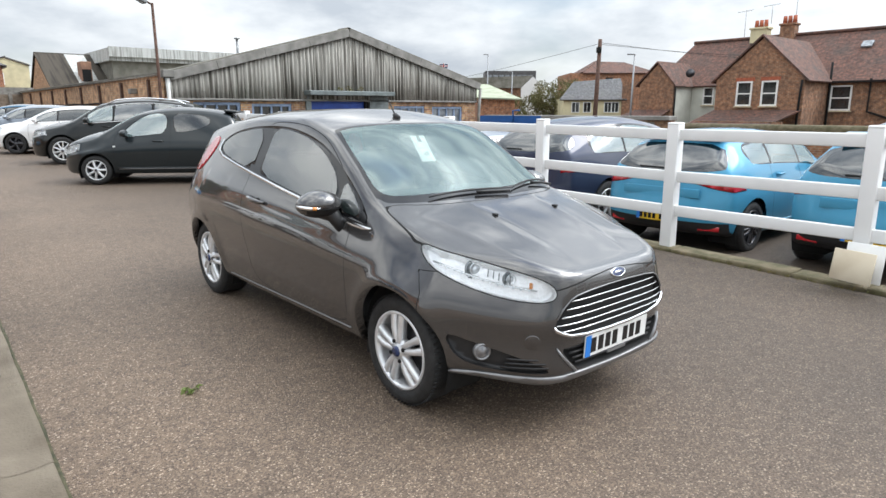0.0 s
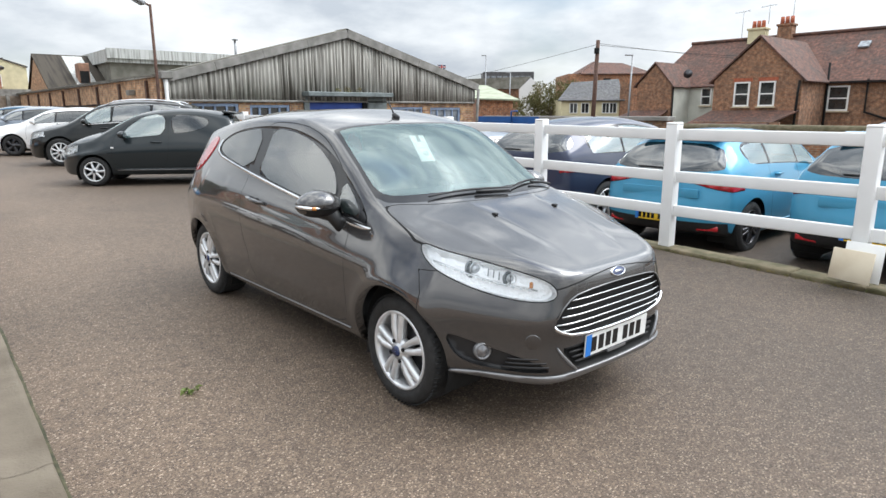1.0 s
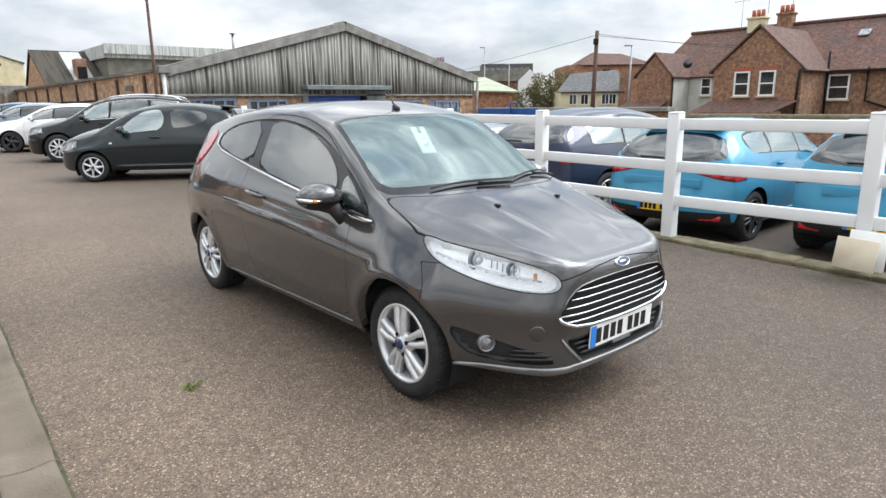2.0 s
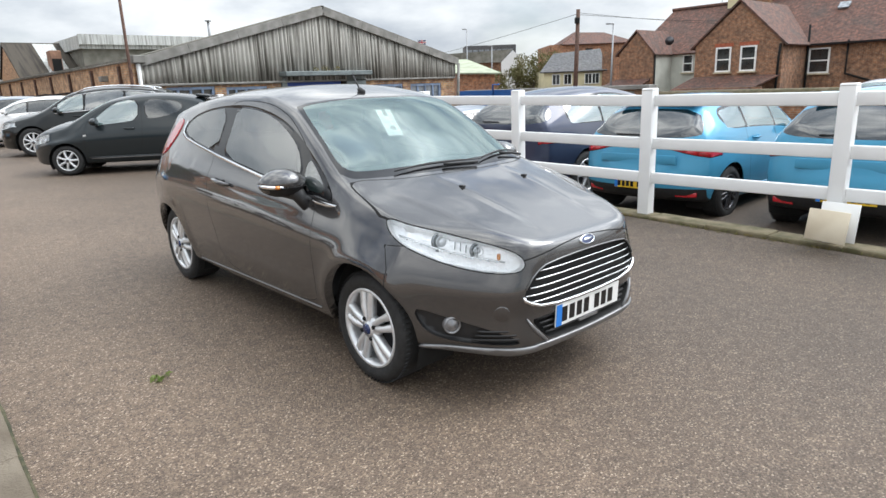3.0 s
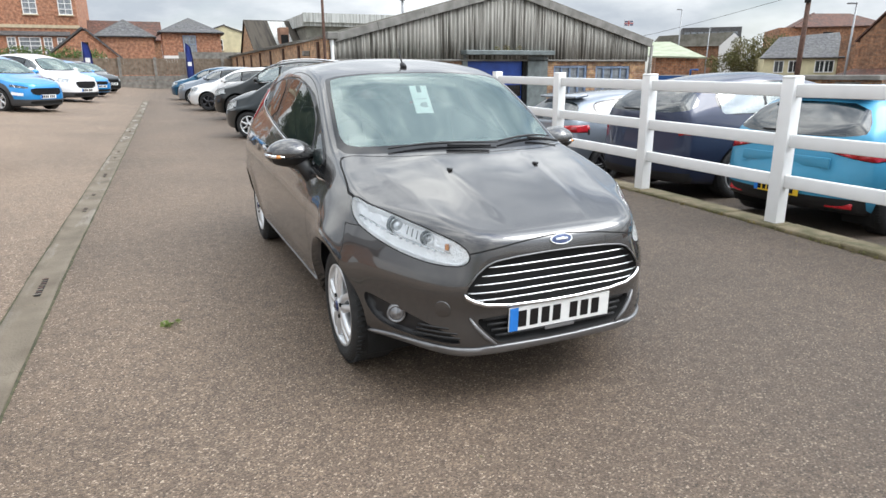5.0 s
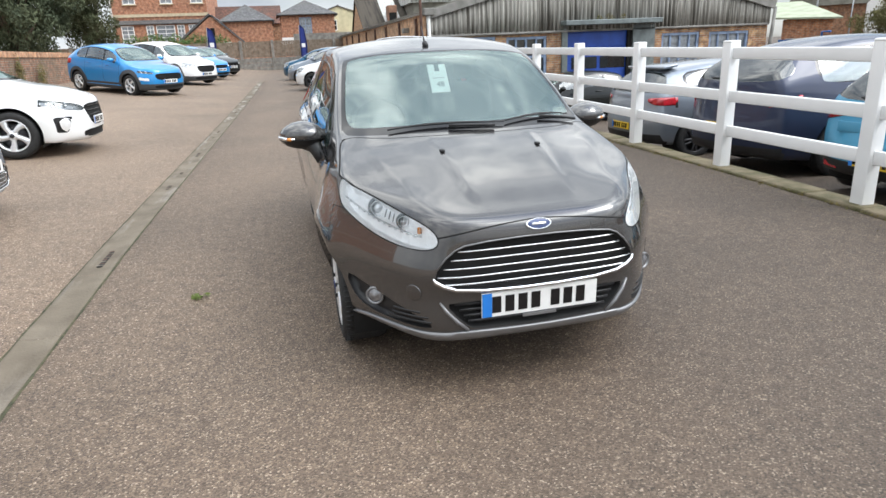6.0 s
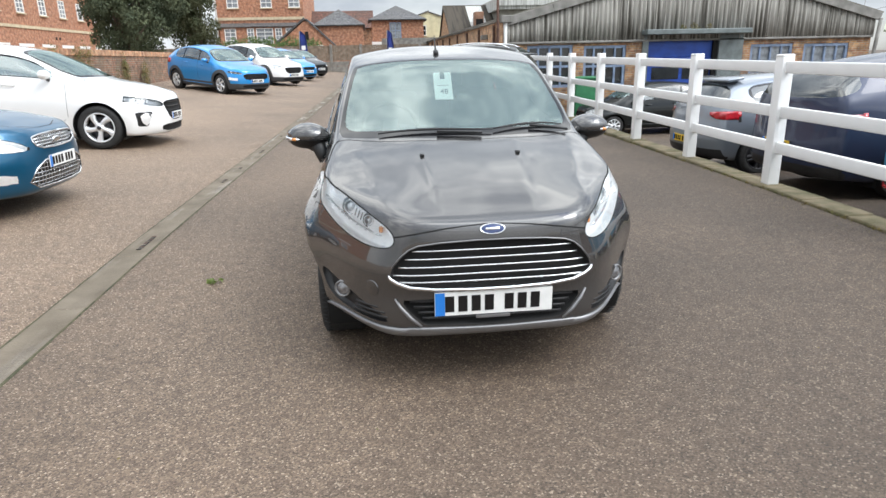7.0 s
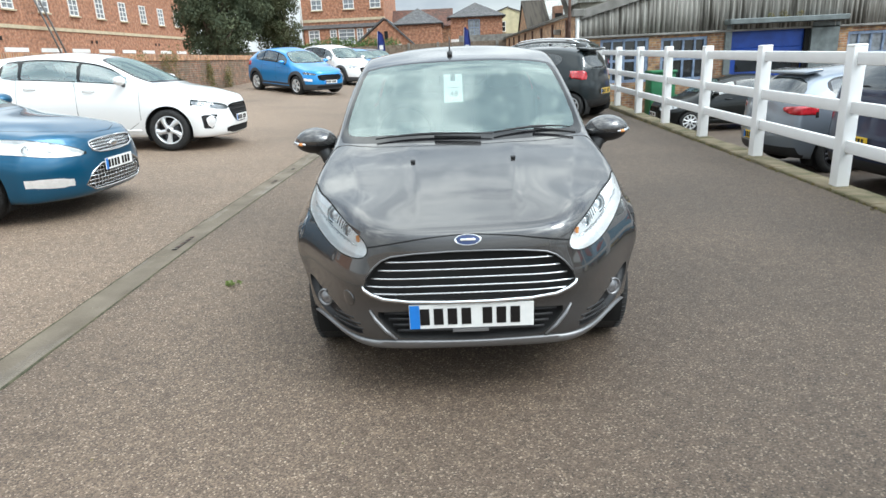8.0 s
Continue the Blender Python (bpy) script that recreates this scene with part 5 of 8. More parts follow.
def build_ground():
    bm = bmesh.new()
    ys = [-600, -200, -60, -20, -8, -4] + [0.5 * k for k in range(-6, 60)] + [32, 36, 42, 50, 70, 120, 300, 900]
    offs = [-900, -300, -100, -40, -20, -12, -9, -7, -6] + [-5.5 + 0.25 * k for k in range(0, 36)] + [3.58, 3.70, 3.72, 3.9, 4.5, 5, 6, 7, 8, 10, 13, 17, 25, 50, 120, 400, 1000]
    g = []
    offs = [o for o in offs if not -2.62 < o < -1.3 or o > 0]
    for y in ys:
        row = []
        near = DX(y) - 0.017 * max(min(y, 60), -20)
        for o in sorted(offs + [near + d for d in (-0.103, -0.096, 0.0, 0.096, 0.103)]):
            x = o + 0.017 * max(min(y, 60), -20)
            row.append(bm.verts.new((x, y, ground_z(x, y) - (0.012 if -5 < y < 29.4 and abs(x - DX(y)) < 0.099 else 0.0))))
        g.append(row)
    for a, b in zip(g, g[1:]):
        for k in range(len(a) - 1):
            bm.faces.new((a[k], a[k + 1], b[k + 1], b[k]))
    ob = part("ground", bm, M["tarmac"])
    return tagged(ob, "brown tarmac car park, slightly uneven", "ground", kind="structure")


build_ground()


def build_fence():
    posts, rails = [], []
    f = thing("fence", "white plastic post and rail fence on a mossy kerb", "fence")
    n0, n1, sp = -4, 9, 1.82
    for k in range(n0, n1):
        y = 1.03 + sp * k
        zb = max(0.0, 0.011 * (y - 1)) + 0.05
        b = bmesh.new()
        add_box(b, 0.125, 0.125, 1.325, pose(0, 0, 0.5825), 0.01, 2)
        add_box(b, 0.128, 0.128, 0.03, pose(0, 0, 1.25), 0.014, 2)
        part("post", b, M["white_fence"], f).matrix_basis = pose(FX(y), y, zb, 0, 0, -1)
        if k < n1 - 1:
            y2, zb2 = y + sp, max(0.0, 0.011 * (y + sp - 1)) + 0.05
            for z in (1.14, 0.705, 0.345):
                q = look((FX(y), y, zb + z), (FX(y2), y2, zb2 + z))
                part("rail", add_box(bmesh.new(), 0.045, 0.115, sp - 0.11, None, 0.01, 2), M["white_fence"], f).matrix_basis = Matrix.Translation(((FX(y) + FX(y2)) / 2, (y + y2) / 2, (zb + zb2) / 2 + z)) @ q.to_3x3().to_4x4()
    return f


build_fence()

# kerb below the fence
KZ = lambda y: 0.016 + (0.011 if y > 1 else 0.02) * (y - 1)
kerb = tagged(new("kerb"), "mossy concrete kerb below the fence", "kerb", kind="structure")
rng = random.Random(21)
for k in range(-10, 50):
    y = k * 0.6
    tilt = math.degrees(math.atan2(KZ(y + 0.3) - KZ(y - 0.3), 0.6))
    part("kerb_stone", add_box(bmesh.new(), 0.27 + rng.uniform(-0.012, 0.012), 0.598, 0.55, pose(FX(y) - 0.02, y, KZ(y) - 0.275 + rng.uniform(-0.006, 0.004), tilt, rng.uniform(-1, 1), -1), 0.022, 2), M["moss"], kerb)

# drain
drain = tagged(new("drain_channel"), "worn dished concrete drainage channel, partly wet", "drain", kind="structure")
rng = random.Random(31)
for k in range(-4, 30):
    y0, y1 = k - 0.498, k + 0.498
    b = bmesh.new()
    rows = []
    wob = [rng.uniform(-0.004, 0.004) for _ in range(2)]
    for i in range(7):
        y = y0 + (y1 - y0) * i / 6
        z = ground_z(DX(y) + 0.14, y)
        rows.append([b.verts.new((DX(y) + u + wob[u > 0] * (abs(u) > 0.1) + 0.003 * math.sin(9 * y + 4 * u), y, z + h)) for u, h in ((-0.108, -0.06), (-0.107, 0.003), (-0.101, 0.006), (-0.075, 0.006), (-0.05, 0.0), (0, -0.003), (0.05, 0.0), (0.075, 0.006), (0.101, 0.006), (0.107, 0.003), (0.108, -0.06))])
    for p, q in zip(rows, rows[1:]):
        for c in range(len(p) - 1):
            b.faces.new((p[c], p[c + 1], q[c + 1], q[c]))
    part("channel_unit", b, M["drain_stone"], drain)
    for sg in (-1, 1):
        # dark mossy joint between channel and tarmac
        b = bmesh.new()
        rows = []
        for i in range(13):
            y = k - 0.5 + i / 12
            w = rng.uniform(0.004, 0.010)
            rows.append([b.verts.new((DX(y) + sg * (0.110 + u * w), y, ground_z(DX(y) + sg * 0.118, y) + h)) for u, h in ((-1.2, 0.001), (0, 0.006), (1.5, 0.001))])
        for p, q in zip(rows, rows[1:]):
            for c in range(2):
                b.faces.new((p[c], p[c + 1], q[c + 1], q[c]))
        part("mossy_joint", b, M["joint_moss"], drain)


# ---- buildings ----
def window(parent, w, h, m, frame_mat, pane_mat, bars=(1, 1), sill=True, depth=0.08, fw=0.06):
    """A window in the plane y = 0 that looks to -y, its lower left corner at the origin of m: frame, bars, panes and sill."""
    b = bmesh.new()
    outer, inner = ((0, 0), (w, 0), (w, h), (0, h)), ((fw, fw), (w - fw, fw), (w - fw, h - fw), (fw, h - fw))
    rings = [[b.verts.new((x, y, z)) for x, z in ring] for ring, y in ((outer, 0.03 - depth), (inner, 0.03 - depth), (inner, 0.03), (outer, 0.03))]
    for p, q in zip(rings, rings[1:] + rings[:1]):
        for k in range(4):
            b.faces.new((p[k], p[(k + 1) % 4], q[(k + 1) % 4], q[k]))
    bmesh.ops.recalc_face_normals(b, faces=b.faces)
    nx, nz = bars
    ob = part("window", b, frame_mat, parent, smooth=False)
    ob.matrix_basis = m
    for k in range(1, nx):
        part("mullion", add_box(bmesh.new(), fw * 0.7, depth * 0.7, h - 2 * fw, pose(w * k / nx, -depth / 2 + 0.03, h / 2)), frame_mat, ob, smooth=False)
    for k in range(1, nz):
        part("transom", add_box(bmesh.new(), w - 2 * fw, depth * 0.8, fw * 0.8, pose(w / 2, -depth / 2 + 0.03, h * k / nz)), frame_mat, ob, smooth=False)
    for i in range(nx):
        for k in range(nz):
            part("pane", box(w * i / nx + 0.02, w * (i + 1) / nx - 0.02, 0.0, 0.012, h * k / nz + 0.02, h * (k + 1) / nz - 0.02), pane_mat, ob, smooth=False)
    if sill:
        part("sill", box(-0.08, w + 0.08, -0.14, 0.0, -0.09, -0.004, 0.01), M["stone"], ob, smooth=False)
    return ob


def wall_poly(name, pts, thick, m, mat, parent):
    """A wall with the outline (x, z) in the plane y = 0 of m, its thickness behind it."""
    b = prism(pts, thick, pose(0, thick, 0, 90, 0, 0))
    ob = part(name, b, mat, parent, smooth=False)
    ob.matrix_basis = m
    return ob


def roof_slab(name, a, b, c, d, thick, mat, parent):
    """A roof plane over four corners, eaves first."""
    t = bmesh.new()
    f = t.faces.new([t.verts.new(p) for p in (a, b, c, d)])
    t.normal_update()
    n = f.normal if f.normal.z > 0 else -f.normal
    r = bmesh.ops.extrude_face_region(t, geom=[f])
    bmesh.ops.translate(t, vec=n * thick, verts=[v for v in r["geom"] if isinstance(v, bmesh.types.BMVert)])
    bmesh.ops.recalc_face_normals(t, faces=t.faces)
    return part(name, t, mat, parent, smooth=False)


def corrugated(width, z0, top, pitch=0.15, amp=0.034):
    """A fluted sheet in the plane y = 0 from x 0 to width, its top at top(x)."""
    b = bmesh.new()
    n = int(width / pitch * 6)
    lo, hi, mid = [], [], []
    for k in range(n + 1):
        x = width * k / n
        y = amp * math.cos(2 * math.pi * x / pitch)
        lo.append(b.verts.new((x, y, z0)))
        mid.append(b.verts.new((x, y, (z0 + top(x)) / 2)))
        hi.append(b.verts.new((x, y, top(x))))
    for k in range(n):
        b.faces.new((lo[k], lo[k + 1], mid[k + 1], mid[k]))
        b.faces.new((mid[k], mid[k + 1], hi[k + 1], hi[k]))
    r = bmesh.ops.extrude_edge_only(b, edges=[e for e in b.edges if e.is_boundary])
    for v in r["geom"]:
        if isinstance(v, bmesh.types.BMVert):
            v.co.y += 0.02
    return b


def build_shed():
    s = thing("shed", "long low shed with weathered corrugated gable over brick", "shed")
    x0, x1, xa, ze, za, yf, zg = 3.96, 16.72, 10.36, 2.42, 4.12, 17.7, -0.92
    line = lambda x: ze + (za - ze) * (1 - abs(x - xa) / (xa - x0))
    # brick front with its openings
    z1 = 1.80
    holes = [(4.68, 6.20, 0.35, 1.70), (6.58, 8.02, 0.35, 1.66), (8.62, 12.0, zg, 1.95), (12.38, 13.9, 0.30, 1.60), (14.3, 15.95, 0.30, 1.58)]
    xs = x0
    for a, b, c, d in holes + [(x1, x1, 0, 0)]:
        if a > xs:
            part("brick_pier", box(xs, a, yf + 0.06, yf + 0.3, zg, z1 + 0.04), M["brick_yellow"], s, smooth=False)
        if b > a and d < z1:
            part("lintel", box(a, b, yf + 0.07, yf + 0.3, d, z1 + 0.04), M["brick_yellow"], s, smooth=False)
            part("brick_apron", box(a, b, yf + 0.06, yf + 0.3, zg, c), M["brick_yellow"], s, smooth=False)
        xs = b
    for a, b, c, d in (holes[0], holes[1], holes[3], holes[4]):
        window(s, b - a, d - c, pose(a, yf + 0.16, c), M["blue_frame"], M["pale_pane"] if a > 12 else M["pane"], (4, 2), False, 0.1, 0.09)
        bars = [a + (b - a) * k / 12 for k in range(1, 12)]
        for x in bars:
            part("window_bar", box(x - 0.012, x + 0.012, yf + 0.20, yf + 0.22, c, d - 0.3), M["lamp_pole"] if a < 9 else M["white_paint"], s, smooth=False)
    # roller door
    door = part("roller_door", box(8.75, 11.2, yf + 0.18, yf + 0.24, zg, 1.80), M["blue_door"], s, "blue roller door")
    for k in range(5):
        part("door_panel", box(8.76, 11.19, yf + 0.165, yf + 0.19, zg + 0.54 * k, zg + 0.54 * k + 0.532, 0.01), M["blue_door"], door, smooth=False)
    for k in range(2):
        part("door_window", box(8.98 + 1.08 * k, 9.94 + 1.08 * k, yf + 0.152, yf + 0.166, 0.52, 0.92, 0.01), M["pane"], door, smooth=False)
    part("door_jamb", box(8.55, 8.75, yf - 0.02, yf + 0.3, zg, 1.95), M["steel"], s, smooth=False)
    part("door_side_panel", box(11.2, 12.05, yf - 0.03, yf + 0.2, zg, 1.93), M["steel"], s, "grey steel panel beside the roller door", smooth=False)
    # dark strip added to paint the shadow between door and side panel
    part("door_shadow_box", box(11.05, 11.2, yf + 0.05, yf + 0.3, zg, 1.9), M["dark"], s, smooth=False)
    part("door_canopy", add_box(bmesh.new(), 3.6, 0.5, 0.16, pose(10.3, yf - 0.17, 2.03), 0.02), M["steel"], s, smooth=False)
    # fluted sheets
    n = 13
    w = (x1 - x0) / n
    rng = random.Random(5)
    for k in range(n):
        a = x0 + w * k
        b = corrugated(w + 0.03, z1, lambda x: line(min(max(a + x, x0), x1)) - 0.02)
        part("wall_sheet", b, M["asbestos"], s).matrix_basis = pose(a, yf + 0.0 + 0.008 * (k % 2) + rng.uniform(-0.004, 0.004), rng.uniform(-0.012, 0.012))
    part("sheet_flashing", box(x0, x1, yf - 0.03, yf + 0.1, z1 - 0.05, z1 + 0.015, 0.01), M["barge"], s, smooth=False)
    for sg, xe in ((-1, x0 - 0.12), (1, x1 + 0.12)):
        d = math.hypot(xa - x0 + 0.12, za - ze)
        ang = math.degrees(math.atan2(za - ze, xa - x0))
        for k in range(4):
            part("barge_board", add_box(bmesh.new(), d / 4 - 0.006, 0.07, 0.26, pose(-d / 2 + d / 8 + d / 4 * k, 0, 0), 0.008), M["barge"], s, smooth=False).matrix_basis = pose((xe + xa) / 2, yf - 0.08, (ze + za) / 2 + 0.0, 0, -sg * -ang if sg < 0 else ang, 0) @ (pose(0, 0, 0) if sg < 0 else pose(0, 0, 0))
        part("gable_head", add_box(bmesh.new(), d + 0.1, 0.7, 0.06, None), M["asbestos_roof"], s, smooth=False).matrix_basis = pose((xe + xa) / 2, yf + 0.25, (ze + za) / 2 + 0.14, 0, -ang if sg < 0 else ang, 0)
        zr = za - 0.75
        low, d2 = math.degrees(math.atan2(zr - ze, xa - x0)), math.hypot(xa - x0 + 0.12, zr - ze)
        part("roof_slope", add_box(bmesh.new(), d2 + 0.1, 29.3, 0.06, None), M["asbestos_roof"], s, smooth=False).matrix_basis = pose((xe + xa) / 2, yf + 15.25, (ze + zr) / 2 + 0.14, 0, -low if sg < 0 else low, 0)
    part("ridge_cap", add_tube(bmesh.new(), [(xa, yf + 0.6, za - 0.63), (xa, yf + 29.9, za - 0.63)], 0.12, 8), M["asbestos_roof"], s)
    part("flue", add_cyl(add_cyl(bmesh.new(), 0.045, 0.045, 1.0, pose(0, 0, 0.5), 12), 0.11, 0.11, 0.04, pose(0, 0, 1.02), 12), M["lamp_pole"], s).matrix_basis = pose(7.6, yf + 3.2, 3.0)
    # side wall with piers and coping
    part("side_wall", box(x0 - 0.02, x0 + 0.25, yf + 0.35, yf + 30, -0.2, 2.49), M["brick_wall"], s, smooth=False)
    for k in range(9):
        part("buttress", box(x0 - 0.10, x0 - 0.02, yf + 1.6 + k * 3.1, yf + 1.74 + k * 3.1, -0.2, 2.40), M["rust_pole"], s, smooth=False)
    part("wall_cable", add_tube(bmesh.new(), [(x0 - 0.05, yf + 0.6 + 2.0 * k, 1.72 - 0.03 * (k % 2)) for k in range(14)], 0.03, 6), M["dark"], s)
    part("coping", box(x0 - 0.14, x0 + 0.28, yf + 0.35, yf + 30, 2.49, 2.545, 0.01), M["pale_sheet"], s, smooth=False)
    part("wall_lamp", box(x0 - 0.26, x0 - 0.02, yf + 3.0, yf + 3.3, 1.98, 2.16, 0.04, 2), M["concrete"], s, smooth=False)
    part("downpipe", add_tube(bmesh.new(), [(x0 - 0.05, yf - 0.14, 2.42), (x0 - 0.05, yf - 0.14, 1.3), (x0 + 0.12, yf - 0.14, 1.1), (x0 + 0.12, yf - 0.14, 0.0)], 0.07, 10), M["white_paint"], s, "white plastic downpipe")
    part("gutter_box", box(x0 - 0.2, x0 + 0.15, yf - 0.26, yf + 0.02, 2.40, 2.62, 0.02), M["barge"], s, smooth=False)
    part("downpipe", add_tube(bmesh.new(), [(x1 + 0.1, yf - 0.14, 2.35), (x1 + 0.02, yf - 0.14, 1.2), (x1, yf - 0.14, -0.8)], 0.06, 10), M["barge"], s)
    part("east_wall", box(x1 - 0.2, x1, yf + 0.3, yf + 30, -0.9, 2.40), M["brick_yellow"], s, smooth=False)
    part("back_wall", box(x0, x1, yf + 29.7, yf + 30, -0.9, 2.40), M["brick"], s, smooth=False)
    return s


build_shed()

M["ply_brown"] = material("brown_stained_box", (0.27, 0.15, 0.10), 0.85, 0, 0.25, 4)
# workshop with steep roof behind the shed's side wall
w = thing("old_workshop", "old brick workshop with steep sheet roof and skylights", "building")
wall_poly("gable_wall", [(-3.6, -1), (5.6, -1), (5.6, 1.85), (0.1, 4.9), (-0.3, 4.9), (-3.6, 2.3)], 0.3, pose(5.6, 48.3, 0, 0, 0, -90), M["brick_wall"], w)
xs = (5.5, 7.25, 8.46, 9.17, 10.26, 17.5)
for k, mat in enumerate(("brown_sheet", "pale_sheet", "brown_sheet", "pale_sheet", "brown_sheet")):
    roof_slab("roof_panel", (xs[k], 42.4, 1.9), (xs[k + 1], 42.4, 1.9), (xs[k + 1], 48.4, 5.2), (xs[k], 48.4, 5.2), 0.08, M[mat], w)
roof_slab("roof_panel", (5.5, 52, 2.4), (17.5, 52, 2.4), (17.5, 48.4, 5.2), (5.5, 48.4, 5.2), 0.08, M["brown_sheet"], w)
part("front_wall", box(5.9, 17.4, 42.8, 43.1, -1, 2.0), M["brick_yellow"], w, smooth=False)
v = part("roof_ventilator", box(7.44, 8.08, 44.8, 45.8, 3.3, 4.55, 0.04), M["ply_brown"], w, smooth=False)
part("ventilator_opening", box(7.5, 8.02, 44.76, 44.8, 3.3, 4.05), M["dark"], v, smooth=False)
part("roof_flue", add_tube(bmesh.new(), [(10.0, 46.0, 3.6), (10.0, 46.0, 4.8)], 0.1, 8), M["rust_pole"], w)
part("roof_ventilator", box(9.4, 10.15, 44.6, 45.6, 3.2, 4.45, 0.1), M["barge"], w, smooth=False)
f = thing("flat_roofed_building", "flat-roofed building with a pale corrugated fascia", "building")
part("wall", box(9.1, 24, 43.9, 56, -1, 4.6), M["asbestos_roof"], f, smooth=False)
for k in range(10):
    part("fascia_sheet", box(8.87 + 1.5 * k, 10.36 + 1.5 * k, 43.4, 43.6, 4.84, 5.46), M["pale_sheet"], f, smooth=False)
part("roof_slab", box(8.87, 24.5, 43.6, 56.5, 4.6, 5.40), M["pale_sheet"], f, smooth=False)


def lamp_post(name, x, y, z, h, mat, label, ang):
    l = thing(name, label, "lamp", m=pose(x, y, z, 0, 0, ang))
    part("pole", add_tube(bmesh.new(), [(0, 0, 0), (0, 0, h * 0.5), (0, 0, h)], [0.05, 0.045, 0.038], 10), mat, l)
    part("arm", add_tube(bmesh.new(), [(0, 0, h - 0.05), (-0.25, 0, h + 0.04)], 0.03, 8), mat, l)
    part("lamp_head", add_box(bmesh.new(), 0.6, 0.22, 0.13, pose(-0.5, 0, h + 0.1, 0, 22, 0), 0.04, 2), M["lamp_pole"], l)
    return l


lamp_post("floodlight_post", 3.66, 17.5, 0.05, 4.4, M["rust_pole"], "tall brown post with a floodlight beside the brick wall", 20)


def gable_house(name, label, m, w, d, ze, za, wall, roof, zb=-1.0, hip=0.0, over=0.25):
    """A house with its gable (or hip) to -y of m: front wall, sides, back and roof planes."""
    h = thing(name, label, "house", m=m)
    if hip:
        wall_poly("wall", [(-w / 2, zb), (w / 2, zb), (w / 2, ze), (-w / 2, ze)], 0.25, pose(0, 0, 0), wall, h)
    else:
        wall_poly("wall", [(-w / 2, zb), (w / 2, zb), (w / 2, ze), (0, za), (-w / 2, ze)], 0.25, pose(0, 0, 0), wall, h)
    for sg in (-1, 1):
        part("wall", box(min(sg * w / 2, sg * (w / 2 - 0.25)), max(sg * w / 2, sg * (w / 2 - 0.25)), 0.25, d, zb, ze), wall, h, smooth=False)
    part("wall", box(-w / 2 + 0.25, w / 2 - 0.25, d - 0.25, d, zb, ze), wall, h, smooth=False)
    o = over
    for sg in (-1, 1):
        roof_slab("roof", (sg * (w / 2 + o), -o, ze - 0.08), (sg * (w / 2 + o), d + o, ze - 0.08), (0, d + o - hip, za), (0, -o + hip, za), 0.1, roof, h)
    if hip:
        t = bmesh.new()
        t.faces.new([t.verts.new(p) for p in ((-w / 2 - o, -o, ze - 0.08), (w / 2 + o, -o, ze - 0.08), (0, -o + hip, za))])
        r = bmesh.ops.extrude_face_region(t, geom=t.faces[:])
        bmesh.ops.translate(t, vec=(0, -0.04, 0.09), verts=[v for v in r["geom"] if isinstance(v, bmesh.types.BMVert)])
        bmesh.ops.recalc_face_normals(t, faces=t.faces)
        part("roof", t, roof, h, smooth=False)
    return h


# hip-roofed brick house beyond the end wall
h = gable_house("small_brick_house", "small square brick house with a hipped slate roof", pose(2.45, 58, 0), 4.7, 5, 4.85, 6.1, M["brick_red"], M["slate"], -1, 2.6, 0.3)
window(h, 1.05, 1.45, pose(-0.75, -0.02, 3.15), M["blue_frame"], M["pale_pane"], (2, 2))
part("white_band", box(-2.4, 2.4, -0.05, 0.0, 2.35, 2.95), M["white_paint"], h, smooth=False)
h = gable_house("brick_outbuilding", "orange brick outbuilding with a slate hipped roof", pose(-2.6, 51, 0, 0, 0, 0), 3.8, 7, 4.1, 5.3, M["brick_red"], M["slate"], 0, 1.9, 0.2)
h2 = thing("brick_lean_to", "orange brick gable with worn limewash patches", "house", m=pose(-5.1, 49.8, 0))
wall_poly("gable_wall", [(-2.2, 0), (2.8, 0), (2.8, 1.85), (0.2, 4.35), (-0.15, 4.35), (-2.2, 2.75)], 0.3, pose(0, 0, 0), M["brick_red"], h2)
roof_slab("roof", (3.0, -0.12, 1.85), (3.0, 6, 1.85), (0.1, 6, 4.55), (0.1, -0.12, 4.55), 0.12, M["slate"], h2)
roof_slab("roof", (-2.4, -0.1, 2.7), (-2.4, 6, 2.7), (-0.05, 6, 4.55), (-0.05, -0.1, 4.55), 0.12, M["slate"], h2)
part("slit_window", box(-0.12, 0.16, -0.03, 0.05, 2.95, 3.6), M["dark"], h2, smooth=False)
rng = random.Random(3)
for k in range(14):
    x = rng.uniform(-1.9, 2.3)
    part("limewash_patch", add_box(bmesh.new(), rng.uniform(0.2, 0.6), 0.006, rng.uniform(0.05, 0.12), pose(x, -0.006, 2.0 + rng.uniform(0, 0.55), 0, rng.uniform(-12, 12), 0), 0.002), M["render"], h2, smooth=False)
h = gable_house("white_gabled_house", "pale rendered house behind the brick house", pose(5.9, 64, 0), 3.2, 5, 5.4, 5.9, M["render_yellow"], M["slate"], 0, 0, 0.1)
window(h, 0.6, 1.0, pose(-0.9, -0.02, 3.6), M["white_paint"], M["pane"], (1, 2))
h = gable_house("low_tiled_house", "low house with a red-brown tiled roof", pose(0.2, 70, 0, 0, 0, 90), 5, 10, 4.6, 6.4, M["brick_house"], M["tile_red"], 0, 0, 0.2)

